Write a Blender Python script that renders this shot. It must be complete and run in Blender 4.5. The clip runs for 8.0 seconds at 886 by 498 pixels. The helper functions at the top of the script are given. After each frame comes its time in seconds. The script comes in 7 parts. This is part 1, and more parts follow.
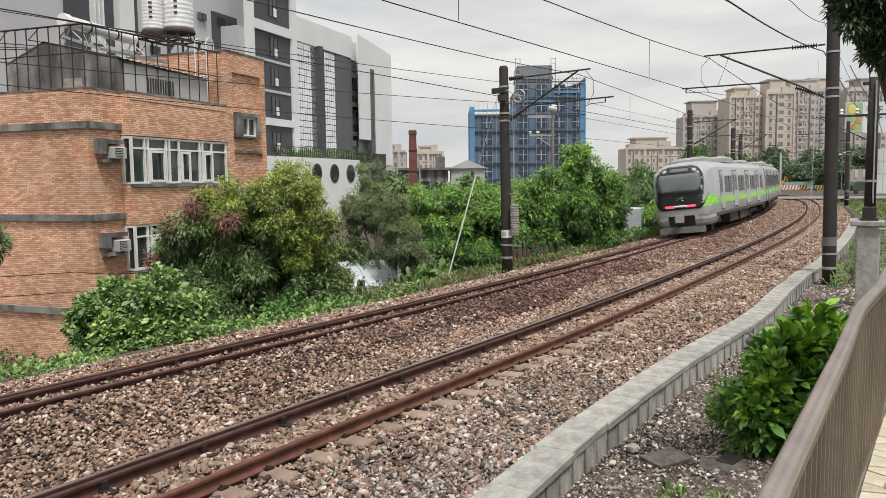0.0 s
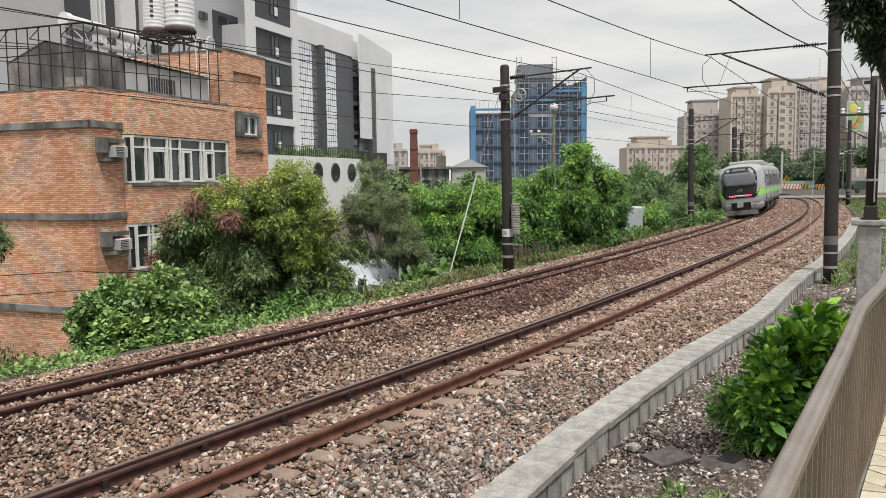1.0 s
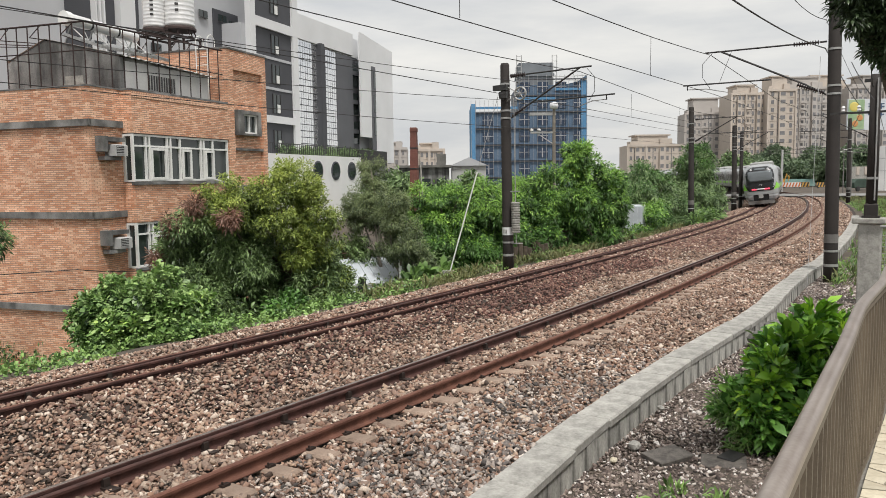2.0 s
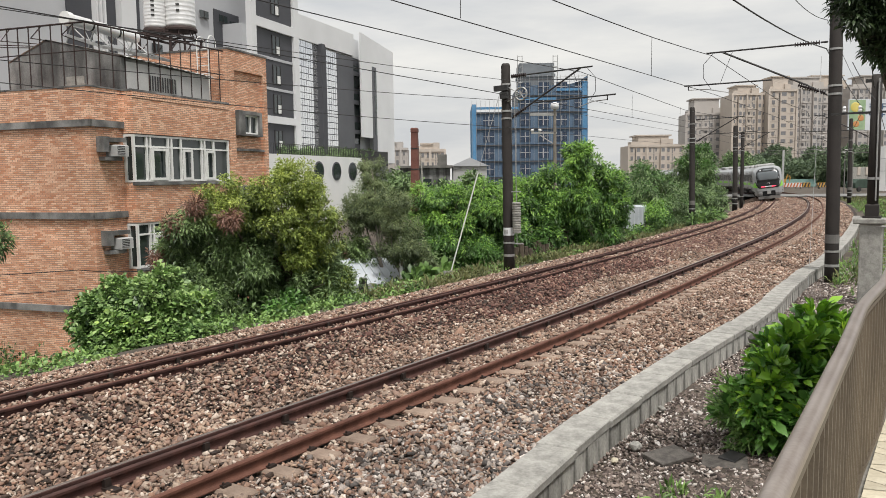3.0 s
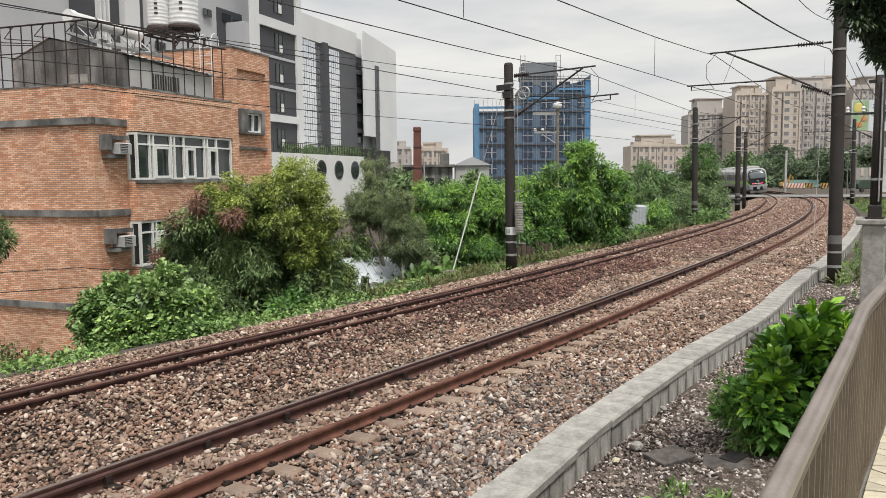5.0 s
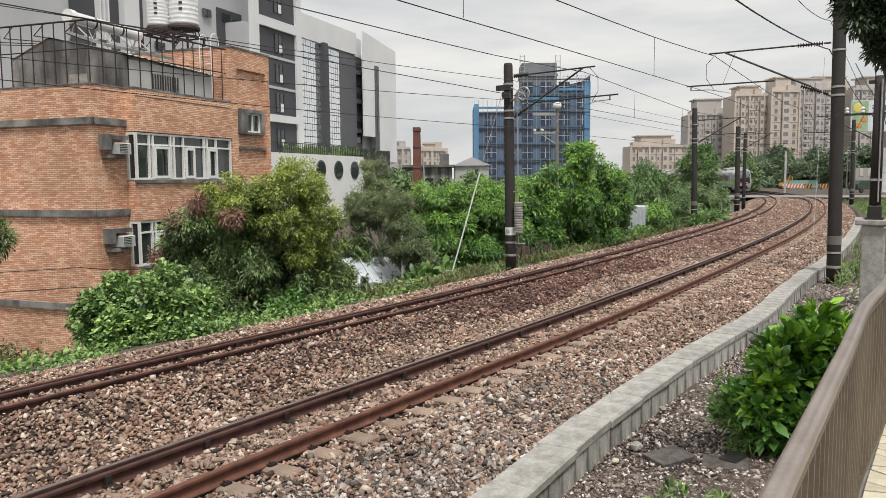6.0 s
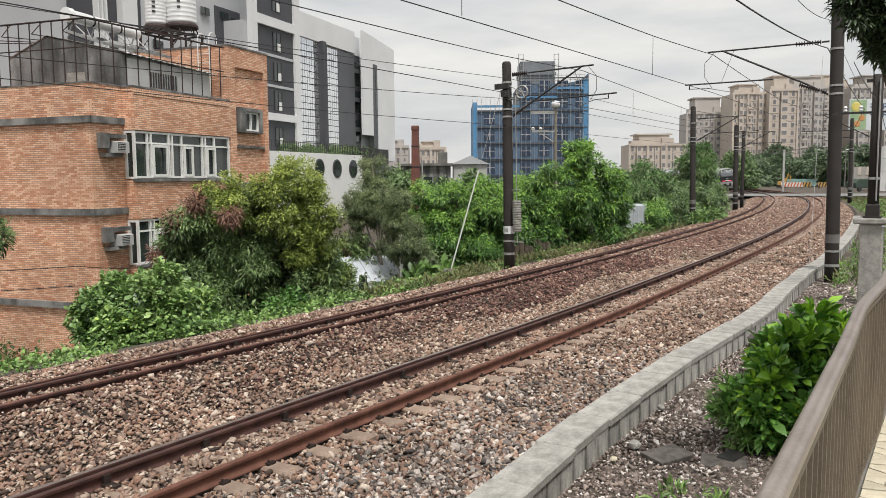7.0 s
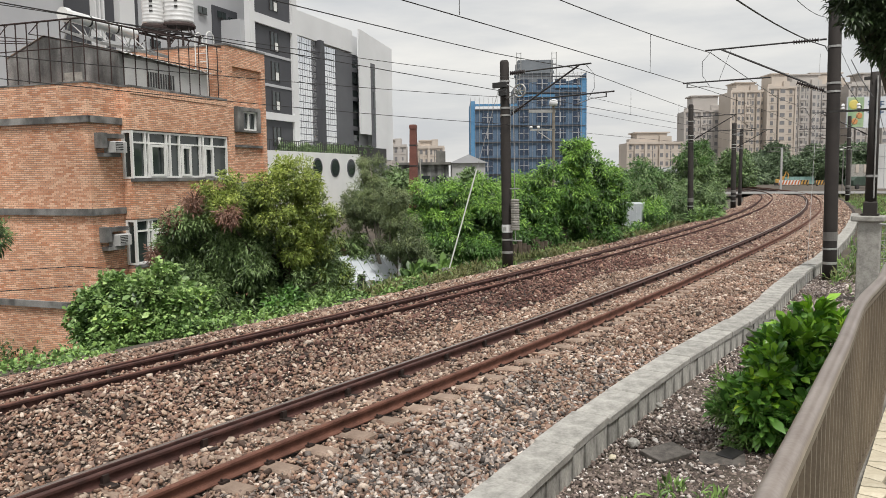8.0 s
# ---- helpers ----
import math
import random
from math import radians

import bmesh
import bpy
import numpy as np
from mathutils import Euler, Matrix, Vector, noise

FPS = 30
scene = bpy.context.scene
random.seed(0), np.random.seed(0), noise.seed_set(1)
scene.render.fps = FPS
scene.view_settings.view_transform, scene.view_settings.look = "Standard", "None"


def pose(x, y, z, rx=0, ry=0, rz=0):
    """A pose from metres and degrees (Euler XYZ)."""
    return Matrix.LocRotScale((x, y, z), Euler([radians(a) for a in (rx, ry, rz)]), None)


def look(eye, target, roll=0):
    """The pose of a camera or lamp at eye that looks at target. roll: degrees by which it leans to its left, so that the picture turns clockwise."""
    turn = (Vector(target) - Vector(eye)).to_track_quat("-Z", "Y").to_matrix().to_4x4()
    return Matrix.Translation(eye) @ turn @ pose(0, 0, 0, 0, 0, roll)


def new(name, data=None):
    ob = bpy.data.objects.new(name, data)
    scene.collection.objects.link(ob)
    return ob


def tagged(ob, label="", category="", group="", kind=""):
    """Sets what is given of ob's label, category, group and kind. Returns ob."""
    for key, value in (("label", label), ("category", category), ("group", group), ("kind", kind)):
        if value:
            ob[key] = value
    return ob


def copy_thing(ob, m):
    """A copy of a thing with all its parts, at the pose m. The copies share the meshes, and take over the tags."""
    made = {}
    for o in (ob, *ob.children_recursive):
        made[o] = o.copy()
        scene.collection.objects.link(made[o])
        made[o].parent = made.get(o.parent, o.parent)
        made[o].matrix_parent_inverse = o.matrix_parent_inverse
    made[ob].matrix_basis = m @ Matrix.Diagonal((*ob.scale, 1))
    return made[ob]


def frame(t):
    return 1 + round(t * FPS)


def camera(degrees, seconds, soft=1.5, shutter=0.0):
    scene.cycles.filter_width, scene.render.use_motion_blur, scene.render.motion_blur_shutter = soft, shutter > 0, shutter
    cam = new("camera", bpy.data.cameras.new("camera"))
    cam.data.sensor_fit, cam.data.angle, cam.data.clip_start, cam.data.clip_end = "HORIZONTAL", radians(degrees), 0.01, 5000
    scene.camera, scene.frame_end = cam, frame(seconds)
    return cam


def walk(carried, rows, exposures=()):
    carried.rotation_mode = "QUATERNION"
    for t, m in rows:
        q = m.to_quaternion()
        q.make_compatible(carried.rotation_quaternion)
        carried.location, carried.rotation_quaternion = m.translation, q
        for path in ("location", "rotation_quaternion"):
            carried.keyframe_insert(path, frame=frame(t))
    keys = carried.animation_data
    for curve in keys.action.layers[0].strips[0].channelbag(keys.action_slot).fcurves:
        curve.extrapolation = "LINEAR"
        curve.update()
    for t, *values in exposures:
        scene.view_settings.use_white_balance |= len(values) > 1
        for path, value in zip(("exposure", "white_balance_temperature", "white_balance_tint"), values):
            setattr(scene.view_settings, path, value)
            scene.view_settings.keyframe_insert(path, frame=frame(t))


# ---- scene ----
# camera: held by hand on the walkway, it only sways
EYE_Z = 2.872
cam = camera(60.29, 8.0, 0.45, 0.5)


def held(yaw, pitch, roll):
    return pose(0, 0, EYE_Z, 0, 0, yaw) @ pose(0, 0, 0, 90 - pitch) @ pose(0, 0, 0, 0, 0, roll)


walk(cam, [
    (0.0, held(-0.250, 5.083, -0.692)), (0.5, held(-0.196, 5.092, -0.705)), (1.0, held(-0.175, 5.160, -0.677)),
    (1.5, held(-0.181, 5.279, -0.701)), (3.0, held(-0.093, 5.245, -0.733)), (3.5, held(0.0, 5.237, -0.620)),
    (4.0, held(0.061, 5.287, -0.572)), (4.5, held(0.065, 5.314, -0.533)), (6.0, held(0.031, 5.292, -0.467)),
    (6.5, held(-0.025, 5.369, -0.413)), (7.0, held(-0.081, 5.398, -0.465)), (7.5, held(-0.158, 5.429, -0.587)),
    (8.0, held(-0.208, 5.482, -0.637))])

# light: bright hazy day, soft high sun through thin cloud, behind and to the right
SUN_EL, SUN_AZ = radians(65), radians(160)
world = bpy.data.worlds.new("sky")
scene.world = world
world.use_nodes = True
wn, wl = world.node_tree.nodes, world.node_tree.links
wn.clear()
sky_out = wn.new("ShaderNodeOutputWorld")
sky_bg = wn.new("ShaderNodeBackground")
sky_tex = wn.new("ShaderNodeTexSky")
sky_tex.sky_type, sky_tex.sun_disc = "NISHITA", False
sky_tex.sun_elevation, sky_tex.sun_rotation = SUN_EL, SUN_AZ
sky_tex.dust_density, sky_tex.air_density = 4.0, 1.0
# cloud deck: soft grey-white sheets stretched over the clear sky
sky_co = wn.new("ShaderNodeTexCoord")
sky_map = wn.new("ShaderNodeMapping")
sky_map.inputs["Scale"].default_value = (1.6, 1.6, 7.0)
sky_noise = wn.new("ShaderNodeTexNoise")
sky_noise.inputs["Scale"].default_value, sky_noise.inputs["Detail"].default_value = 1.6, 6.0
sky_noise.inputs["Roughness"].default_value = 0.55
sky_ramp = wn.new("ShaderNodeValToRGB")
sky_ramp.color_ramp.elements[0].position, sky_ramp.color_ramp.elements[1].position = 0.36, 0.64
sky_ramp.color_ramp.elements[0].color = (6.5, 6.65, 6.8, 1)
sky_ramp.color_ramp.elements[1].color = (9.4, 9.2, 8.7, 1)
sky_mix = wn.new("ShaderNodeMix")
sky_mix.data_type = "RGBA"
sky_mix.inputs["Factor"].default_value = 0.9
wl.new(sky_co.outputs["Generated"], sky_map.inputs["Vector"])
wl.new(sky_map.outputs["Vector"], sky_noise.inputs["Vector"])
wl.new(sky_noise.outputs["Fac"], sky_ramp.inputs["Fac"])
wl.new(sky_tex.outputs["Color"], sky_mix.inputs["A"])
wl.new(sky_ramp.outputs["Color"], sky_mix.inputs["B"])
wl.new(sky_mix.outputs["Result"], sky_bg.inputs["Color"])
sky_bg.inputs["Strength"].default_value = 0.1
wl.new(sky_bg.outputs["Background"], sky_out.inputs["Surface"])

sun_data = bpy.data.lights.new("sun", "SUN")
sun_data.energy, sun_data.angle, sun_data.color = 3.5, radians(12), (1.0, 0.962, 0.915)
sun_ob = new("sun", sun_data)
sun_ob.matrix_world = look((0, 0, 60), (-math.sin(SUN_AZ) * math.cos(SUN_EL) * 10, -math.cos(SUN_AZ) * math.cos(SUN_EL) * 10, 60 - math.sin(SUN_EL) * 10))
scene.view_settings.exposure = 0.02


# ---------- materials ----------
def surf(name, c1, c2, scale=3.0, rough=0.7, metal=0.0, bump=0.2, bscale=40.0, per="", spread=0.0, detail=5.0, coat=0.0, fine=0.5):
    """Two colours mixed by broad stains and by fine grain; per: 'object' or 'island' varies brightness piece by piece."""
    m = bpy.data.materials.new(name)
    m.use_nodes = True
    n, l = m.node_tree.nodes, m.node_tree.links
    b = n["Principled BSDF"]
    co = n.new("ShaderNodeTexCoord")
    big = n.new("ShaderNodeTexNoise")
    big.inputs["Scale"].default_value, big.inputs["Detail"].default_value = scale, detail
    small = n.new("ShaderNodeTexNoise")
    small.inputs["Scale"].default_value, small.inputs["Detail"].default_value = bscale, 3.0
    for t in (big, small):
        l.new(co.outputs["Object"], t.inputs["Vector"])
    blend = n.new("ShaderNodeMath")
    blend.operation = "MULTIPLY_ADD"
    l.new(small.outputs["Fac"], blend.inputs[0])
    blend.inputs[1].default_value = fine
    l.new(big.outputs["Fac"], blend.inputs[2])
    ramp = n.new("ShaderNodeValToRGB")
    ramp.color_ramp.elements[0].position = 0.3 + fine * 0.35
    ramp.color_ramp.elements[1].position = 0.66 + fine * 0.6
    ramp.color_ramp.elements[0].color, ramp.color_ramp.elements[1].color = (*c1, 1), (*c2, 1)
    l.new(blend.outputs[0], ramp.inputs["Fac"])
    colour = ramp.outputs["Color"]
    if per:
        src = n.new("ShaderNodeObjectInfo").outputs["Random"] if per == "object" else n.new("ShaderNodeNewGeometry").outputs["Random Per Island"]
        hsv = n.new("ShaderNodeHueSaturation")
        rng = n.new("ShaderNodeMapRange")
        rng.inputs["To Min"].default_value, rng.inputs["To Max"].default_value = 1 - spread, 1 + spread
        l.new(src, rng.inputs["Value"])
        l.new(rng.outputs["Result"], hsv.inputs["Value"])
        l.new(colour, hsv.inputs["Color"])
        colour = hsv.outputs["Color"]
    l.new(colour, b.inputs["Base Color"])
    b.inputs["Roughness"].default_value, b.inputs["Metallic"].default_value = rough, metal
    b.inputs["Coat Weight"].default_value = coat
    if bump:
        bp = n.new("ShaderNodeBump")
        bp.inputs["Strength"].default_value, bp.inputs["Distance"].default_value = bump, 0.02
        l.new(blend.outputs[0], bp.inputs["Height"])
        l.new(bp.outputs["Normal"], b.inputs["Normal"])
    return m


def streaked(name, c1, c2, across=5.0, down=0.35, rough=0.9, bump=0.3, per_object=0.0):
    """Weathered cement or render: pale ground under dark runs that water has drawn down it."""
    m = surf(name, c1, c2, 1.2, rough, 0.0, bump, 35, "object" if per_object else "", per_object)
    n, l = m.node_tree.nodes, m.node_tree.links
    b = n["Principled BSDF"]
    was = b.inputs["Base Color"].links[0].from_socket
    co, mp, ns, rg, mx = n.new("ShaderNodeTexCoord"), n.new("ShaderNodeMapping"), n.new("ShaderNodeTexNoise"), n.new("ShaderNodeMapRange"), n.new("ShaderNodeHueSaturation")
    mp.inputs["Scale"].default_value = (across, across, down)
    ns.inputs["Scale"].default_value, ns.inputs["Detail"].default_value = 1.0, 5.0
    rg.inputs["From Min"].default_value, rg.inputs["From Max"].default_value = 0.38, 0.62
    rg.inputs["To Min"].default_value, rg.inputs["To Max"].default_value = 0.4, 1.2
    l.new(co.outputs["Object"], mp.inputs["Vector"])
    l.new(mp.outputs["Vector"], ns.inputs["Vector"])
    l.new(ns.outputs["Fac"], rg.inputs["Value"])
    l.new(rg.outputs["Result"], mx.inputs["Value"])
    l.new(was, mx.inputs["Color"])
    l.new(mx.outputs["Color"], b.inputs["Base Color"])
    return m


def leafmat(name, dark, light, tip=None, rough=0.45):
    """Leaves: each its own shade between dark and light, thin enough to let light through."""
    m = bpy.data.materials.new(name)
    m.use_nodes = True
    n, l = m.node_tree.nodes, m.node_tree.links
    b = n["Principled BSDF"]
    geo = n.new("ShaderNodeNewGeometry")
    ramp = n.new("ShaderNodeValToRGB")
    ramp.color_ramp.elements[0].color, ramp.color_ramp.elements[1].color = (*dark, 1), (*light, 1)
    if tip:
        ramp.color_ramp.elements[1].position = 0.9
        e = ramp.color_ramp.elements.new(0.97)
        e.color = (*tip, 1)
    co = n.new("ShaderNodeTexCoord")
    patch = n.new("ShaderNodeTexNoise")
    patch.inputs["Scale"].default_value = 0.9
    l.new(co.outputs["Object"], patch.inputs["Vector"])
    mix = n.new("ShaderNodeMath")
    mix.operation = "MULTIPLY_ADD"
    l.new(geo.outputs["Random Per Island"], mix.inputs[0])
    mix.inputs[1].default_value = 0.7
    sub = n.new("ShaderNodeMath")
    sub.operation = "MULTIPLY_ADD"
    l.new(patch.outputs["Fac"], sub.inputs[0])
    sub.inputs[1].default_value, sub.inputs[2].default_value = 1.1, -0.4
    l.new(sub.outputs[0], mix.inputs[2])
    l.new(mix.outputs[0], ramp.inputs["Fac"])
    l.new(ramp.outputs["Color"], b.inputs["Base Color"])
    b.inputs["Roughness"].default_value = rough
    tr = n.new("ShaderNodeBsdfTranslucent")
    l.new(ramp.outputs["Color"], tr.inputs["Color"])
    ms = n.new("ShaderNodeMixShader")
    ms.inputs["Fac"].default_value = 0.1
    l.new(b.outputs["BSDF"], ms.inputs[1])
    l.new(tr.outputs["BSDF"], ms.inputs[2])
    l.new(ms.outputs["Shader"], n["Material Output"].inputs["Surface"])
    return m


def brickmat(name, c1, c2, mortar, bw=0.22, bh=0.065, joint=0.008):
    """Thin facing bricks laid along local x or y and z."""
    m = bpy.data.materials.new(name)
    m.use_nodes = True
    n, l = m.node_tree.nodes, m.node_tree.links
    b = n["Principled BSDF"]
    co = n.new("ShaderNodeTexCoord")
    sep = n.new("ShaderNodeSeparateXYZ")
    l.new(co.outputs["Object"], sep.inputs[0])
    add = n.new("ShaderNodeMath")
    l.new(sep.outputs["X"], add.inputs[0])
    l.new(sep.outputs["Y"], add.inputs[1])
    com = n.new("ShaderNodeCombineXYZ")
    l.new(add.outputs[0], com.inputs["X"])
    l.new(sep.outputs["Z"], com.inputs["Y"])
    bt = n.new("ShaderNodeTexBrick")
    bt.inputs["Scale"].default_value = 1.0
    bt.inputs["Brick Width"].default_value, bt.inputs["Row Height"].default_value = bw, bh
    bt.inputs["Mortar Size"].default_value, bt.inputs["Mortar Smooth"].default_value = joint, 0.2
    bt.inputs["Color1"].default_value, bt.inputs["Color2"].default_value = (*c1, 1), (*c2, 1)
    bt.inputs["Mortar"].default_value = (*mortar, 1)
    l.new(com.outputs[0], bt.inputs["Vector"])
    ns = n.new("ShaderNodeTexNoise")
    ns.inputs["Scale"].default_value, ns.inputs["Detail"].default_value = 0.45, 6
    l.new(co.outputs["Object"], ns.inputs["Vector"])
    rg = n.new("ShaderNodeMapRange")
    rg.inputs["From Min"].default_value, rg.inputs["From Max"].default_value = 0.3, 0.7
    rg.inputs["To Min"].default_value, rg.inputs["To Max"].default_value = 0.8, 1.12
    l.new(ns.outputs["Fac"], rg.inputs["Value"])
    hv = n.new("ShaderNodeHueSaturation")
    l.new(rg.outputs["Result"], hv.inputs["Value"])
    l.new(bt.outputs["Color"], hv.inputs["Color"])
    l.new(hv.outputs["Color"], b.inputs["Base Color"])
    b.inputs["Roughness"].default_value = 0.75
    bp = n.new("ShaderNodeBump")
    bp.inputs["Strength"].default_value, bp.inputs["Distance"].default_value, bp.invert = 0.6, 0.01, True
    l.new(bt.outputs["Fac"], bp.inputs["Height"])
    l.new(bp.outputs["Normal"], b.inputs["Normal"])
    return m


def glassy(name, colour, rough=0.06, metal=0.0):
    m = bpy.data.materials.new(name)
    m.use_nodes = True
    n, l = m.node_tree.nodes, m.node_tree.links
    b = n["Principled BSDF"]
    ns = n.new("ShaderNodeTexNoise")
    ns.inputs["Scale"].default_value = 1.3
    co = n.new("ShaderNodeTexCoord")
    l.new(co.outputs["Object"], ns.inputs["Vector"])
    bp = n.new("ShaderNodeBump")
    bp.inputs["Strength"].default_value, bp.inputs["Distance"].default_value = 0.05, 0.05
    l.new(ns.outputs["Fac"], bp.inputs["Height"])
    l.new(bp.outputs["Normal"], b.inputs["Normal"])
    b.inputs["Base Color"].default_value = (*colour, 1)
    b.inputs["Roughness"].default_value, b.inputs["Metallic"].default_value = rough, metal
    b.inputs["Specular IOR Level"].default_value = 0.8
    return m


M_GROUND = surf("dry_ground", (0.05, 0.04, 0.032), (0.11, 0.09, 0.07), 0.6, 0.95, bump=0.6, bscale=9)
# near-black: shade between the loose stones put into the bed colour
M_BED_SHADE = surf("ballast_bed", (0.012, 0.009, 0.007), (0.04, 0.028, 0.022), 4, 0.95, bump=1.0, bscale=26, fine=0.8)
def stonemat(name, stops, rough=0.85):
    """Broken stones, each one its own shade from the list, freckled by grain."""
    m = bpy.data.materials.new(name)
    m.use_nodes = True
    n, l = m.node_tree.nodes, m.node_tree.links
    b = n["Principled BSDF"]
    geo = n.new("ShaderNodeNewGeometry")
    ramp = n.new("ShaderNodeValToRGB")
    ramp.color_ramp.elements[0].color, ramp.color_ramp.elements[1].color = (*stops[0], 1), (*stops[-1], 1)
    for i, c in enumerate(stops[1:-1]):
        ramp.color_ramp.elements.new((i + 1) / (len(stops) - 1)).color = (*c, 1)
    co = n.new("ShaderNodeTexCoord")
    ns = n.new("ShaderNodeTexNoise")
    ns.inputs["Scale"].default_value, ns.inputs["Detail"].default_value = 55, 4
    big = n.new("ShaderNodeTexNoise")
    big.inputs["Scale"].default_value, big.inputs["Detail"].default_value = 0.7, 3
    for t in (ns, big):
        l.new(co.outputs["Object"], t.inputs["Vector"])
    add = n.new("ShaderNodeMath")
    l.new(ns.outputs["Fac"], add.inputs[0])
    l.new(big.outputs["Fac"], add.inputs[1])
    rg = n.new("ShaderNodeMapRange")
    rg.inputs["From Min"].default_value, rg.inputs["From Max"].default_value = 0.6, 1.4
    rg.inputs["To Min"].default_value, rg.inputs["To Max"].default_value = 0.55, 1.45
    hv = n.new("ShaderNodeHueSaturation")
    l.new(add.outputs[0], rg.inputs["Value"])
    l.new(rg.outputs["Result"], hv.inputs["Value"])
    l.new(geo.outputs["Random Per Island"], ramp.inputs["Fac"])
    l.new(ramp.outputs["Color"], hv.inputs["Color"])
    l.new(hv.outputs["Color"], b.inputs["Base Color"])
    b.inputs["Roughness"].default_value = rough
    bp = n.new("ShaderNodeBump")
    bp.inputs["Strength"].default_value, bp.inputs["Distance"].default_value = 0.5, 0.01
    l.new(ns.outputs["Fac"], bp.inputs["Height"])
    l.new(bp.outputs["Normal"], b.inputs["Normal"])
    return m


M_STONE = stonemat("ballast_stone", [(0.038, 0.027, 0.021), (0.120, 0.074, 0.055), (0.274, 0.159, 0.109), (0.175, 0.124, 0.102), (0.329, 0.202, 0.141), (0.219, 0.157, 0.125), (0.362, 0.255, 0.185), (0.384, 0.303, 0.240), (0.614, 0.520, 0.438)])
M_STONE_RED = stonemat("rust_stained_stone", [(0.036, 0.019, 0.017), (0.090, 0.042, 0.033), (0.158, 0.074, 0.058), (0.158, 0.091, 0.073), (0.270, 0.154, 0.117)])
M_STONE_GREY = stonemat("grey_ballast_stone", [(0.039, 0.035, 0.032), (0.112, 0.097, 0.090), (0.202, 0.171, 0.151), (0.291, 0.251, 0.225), (0.381, 0.329, 0.292), (0.650, 0.583, 0.529)])
M_PEBBLE = stonemat("dark_pebble", [(0.035, 0.028, 0.025), (0.1, 0.075, 0.066), (0.17, 0.13, 0.112), (0.21, 0.172, 0.15), (0.31, 0.25, 0.21), (0.74, 0.7, 0.67)])
M_RAIL_O = surf("red_rust_rail_side", (0.075, 0.03, 0.02), (0.19, 0.085, 0.058), 5, 0.75, 0.2, 0.3, 90)
# inner, far and check rails: rust darkened to paint their shaded sides
M_RAIL_SHADE = surf("shaded_rusty_rail_side", (0.03, 0.013, 0.011), (0.095, 0.042, 0.034), 5, 0.75, 0.2, 0.3, 90)
M_HEAD = surf("worn_rail_head", (0.22, 0.17, 0.15), (0.36, 0.31, 0.28), 6, 0.35, 0.8, 0.1, 120)
M_SLEEPER = surf("sleeper_concrete", (0.2, 0.145, 0.11), (0.36, 0.27, 0.21), 3, 0.9, bump=0.4, bscale=50, per="object", spread=0.2)
M_CLIP = surf("black_fastening", (0.02, 0.016, 0.014), (0.05, 0.035, 0.03), 8, 0.6, 0.4)
M_CONC = surf("weathered_concrete", (0.2, 0.195, 0.178), (0.4, 0.39, 0.36), 6.0, 0.9, bump=0.35, bscale=35, per="object", spread=0.1)
M_KERB = streaked("streaked_kerb_face", (0.2, 0.195, 0.17), (0.56, 0.55, 0.51), 4.0, 0.9, 0.9, 0.4, 0.18)
M_CONC_D = surf("stained_concrete", (0.085, 0.082, 0.076), (0.2, 0.195, 0.18), 1.1, 0.9, bump=0.35, bscale=30)
M_POLE = surf("dark_spun_concrete", (0.014, 0.0115, 0.0105), (0.034, 0.028, 0.025), 1.5, 0.8, bump=0.25, bscale=45)
M_POLE_G = surf("grey_pole_concrete", (0.12, 0.115, 0.11), (0.2, 0.19, 0.18), 1.5, 0.85, bump=0.25, bscale=45)
M_BAND = surf("galvanised_steel", (0.3, 0.3, 0.3), (0.48, 0.48, 0.47), 6, 0.45, 0.6, 0.1, 60)
M_STEEL_D = surf("dark_steel", (0.03, 0.03, 0.032), (0.07, 0.068, 0.066), 6, 0.5, 0.5, 0.1, 60)
M_WIRE = surf("copper_wire_dark", (0.022, 0.022, 0.024), (0.045, 0.043, 0.042), 3, 0.55, 0.4, 0.0)
M_INSUL = surf("brown_porcelain", (0.02, 0.016, 0.016), (0.04, 0.03, 0.03), 9, 0.25, 0, 0.0)
M_FENCE = surf("taupe_painted_metal", (0.075, 0.058, 0.04), (0.145, 0.115, 0.082), 1.6, 0.5, 0.15, 0.12, 70)
M_HANDRAIL = surf("worn_taupe_pipe", (0.25, 0.205, 0.18), (0.36, 0.31, 0.275), 5, 0.35, 0.5, 0.06, 80)
M_TILE = surf("cream_paving_stone", (0.42, 0.37, 0.27), (0.6, 0.55, 0.43), 6, 0.8, bump=0.3, bscale=40, per="object", spread=0.15)
M_MORTAR = surf("grey_paving_mortar", (0.13, 0.125, 0.11), (0.24, 0.225, 0.2), 4, 0.9, bump=0.4)
M_SLATE = surf("dark_flat_slab", (0.045, 0.04, 0.036), (0.15, 0.135, 0.12), 9, 0.85, bump=0.4, bscale=45)
M_BRICK = brickmat("orange_facing_brick", (0.58, 0.25, 0.135), (0.86, 0.56, 0.39), (0.3, 0.2, 0.15), 0.23, 0.066, 0.008)
M_LEDGE = streaked("grey_cement_band", (0.13, 0.13, 0.127), (0.27, 0.265, 0.255), 1.5, 1.0)
M_WHITE = surf("white_window_frame", (0.68, 0.68, 0.66), (0.8, 0.8, 0.78), 4, 0.4, bump=0.03)
M_GLASS = glassy("window_glass_dark", (0.03, 0.04, 0.04))
M_GLASS_L = glassy("curtain_wall_glass", (0.86, 0.87, 0.88), 0.06, 0.85)
M_HUTGREY = streaked("rain_streaked_render", (0.09, 0.09, 0.09), (0.3, 0.3, 0.292), 1.6, 0.3)
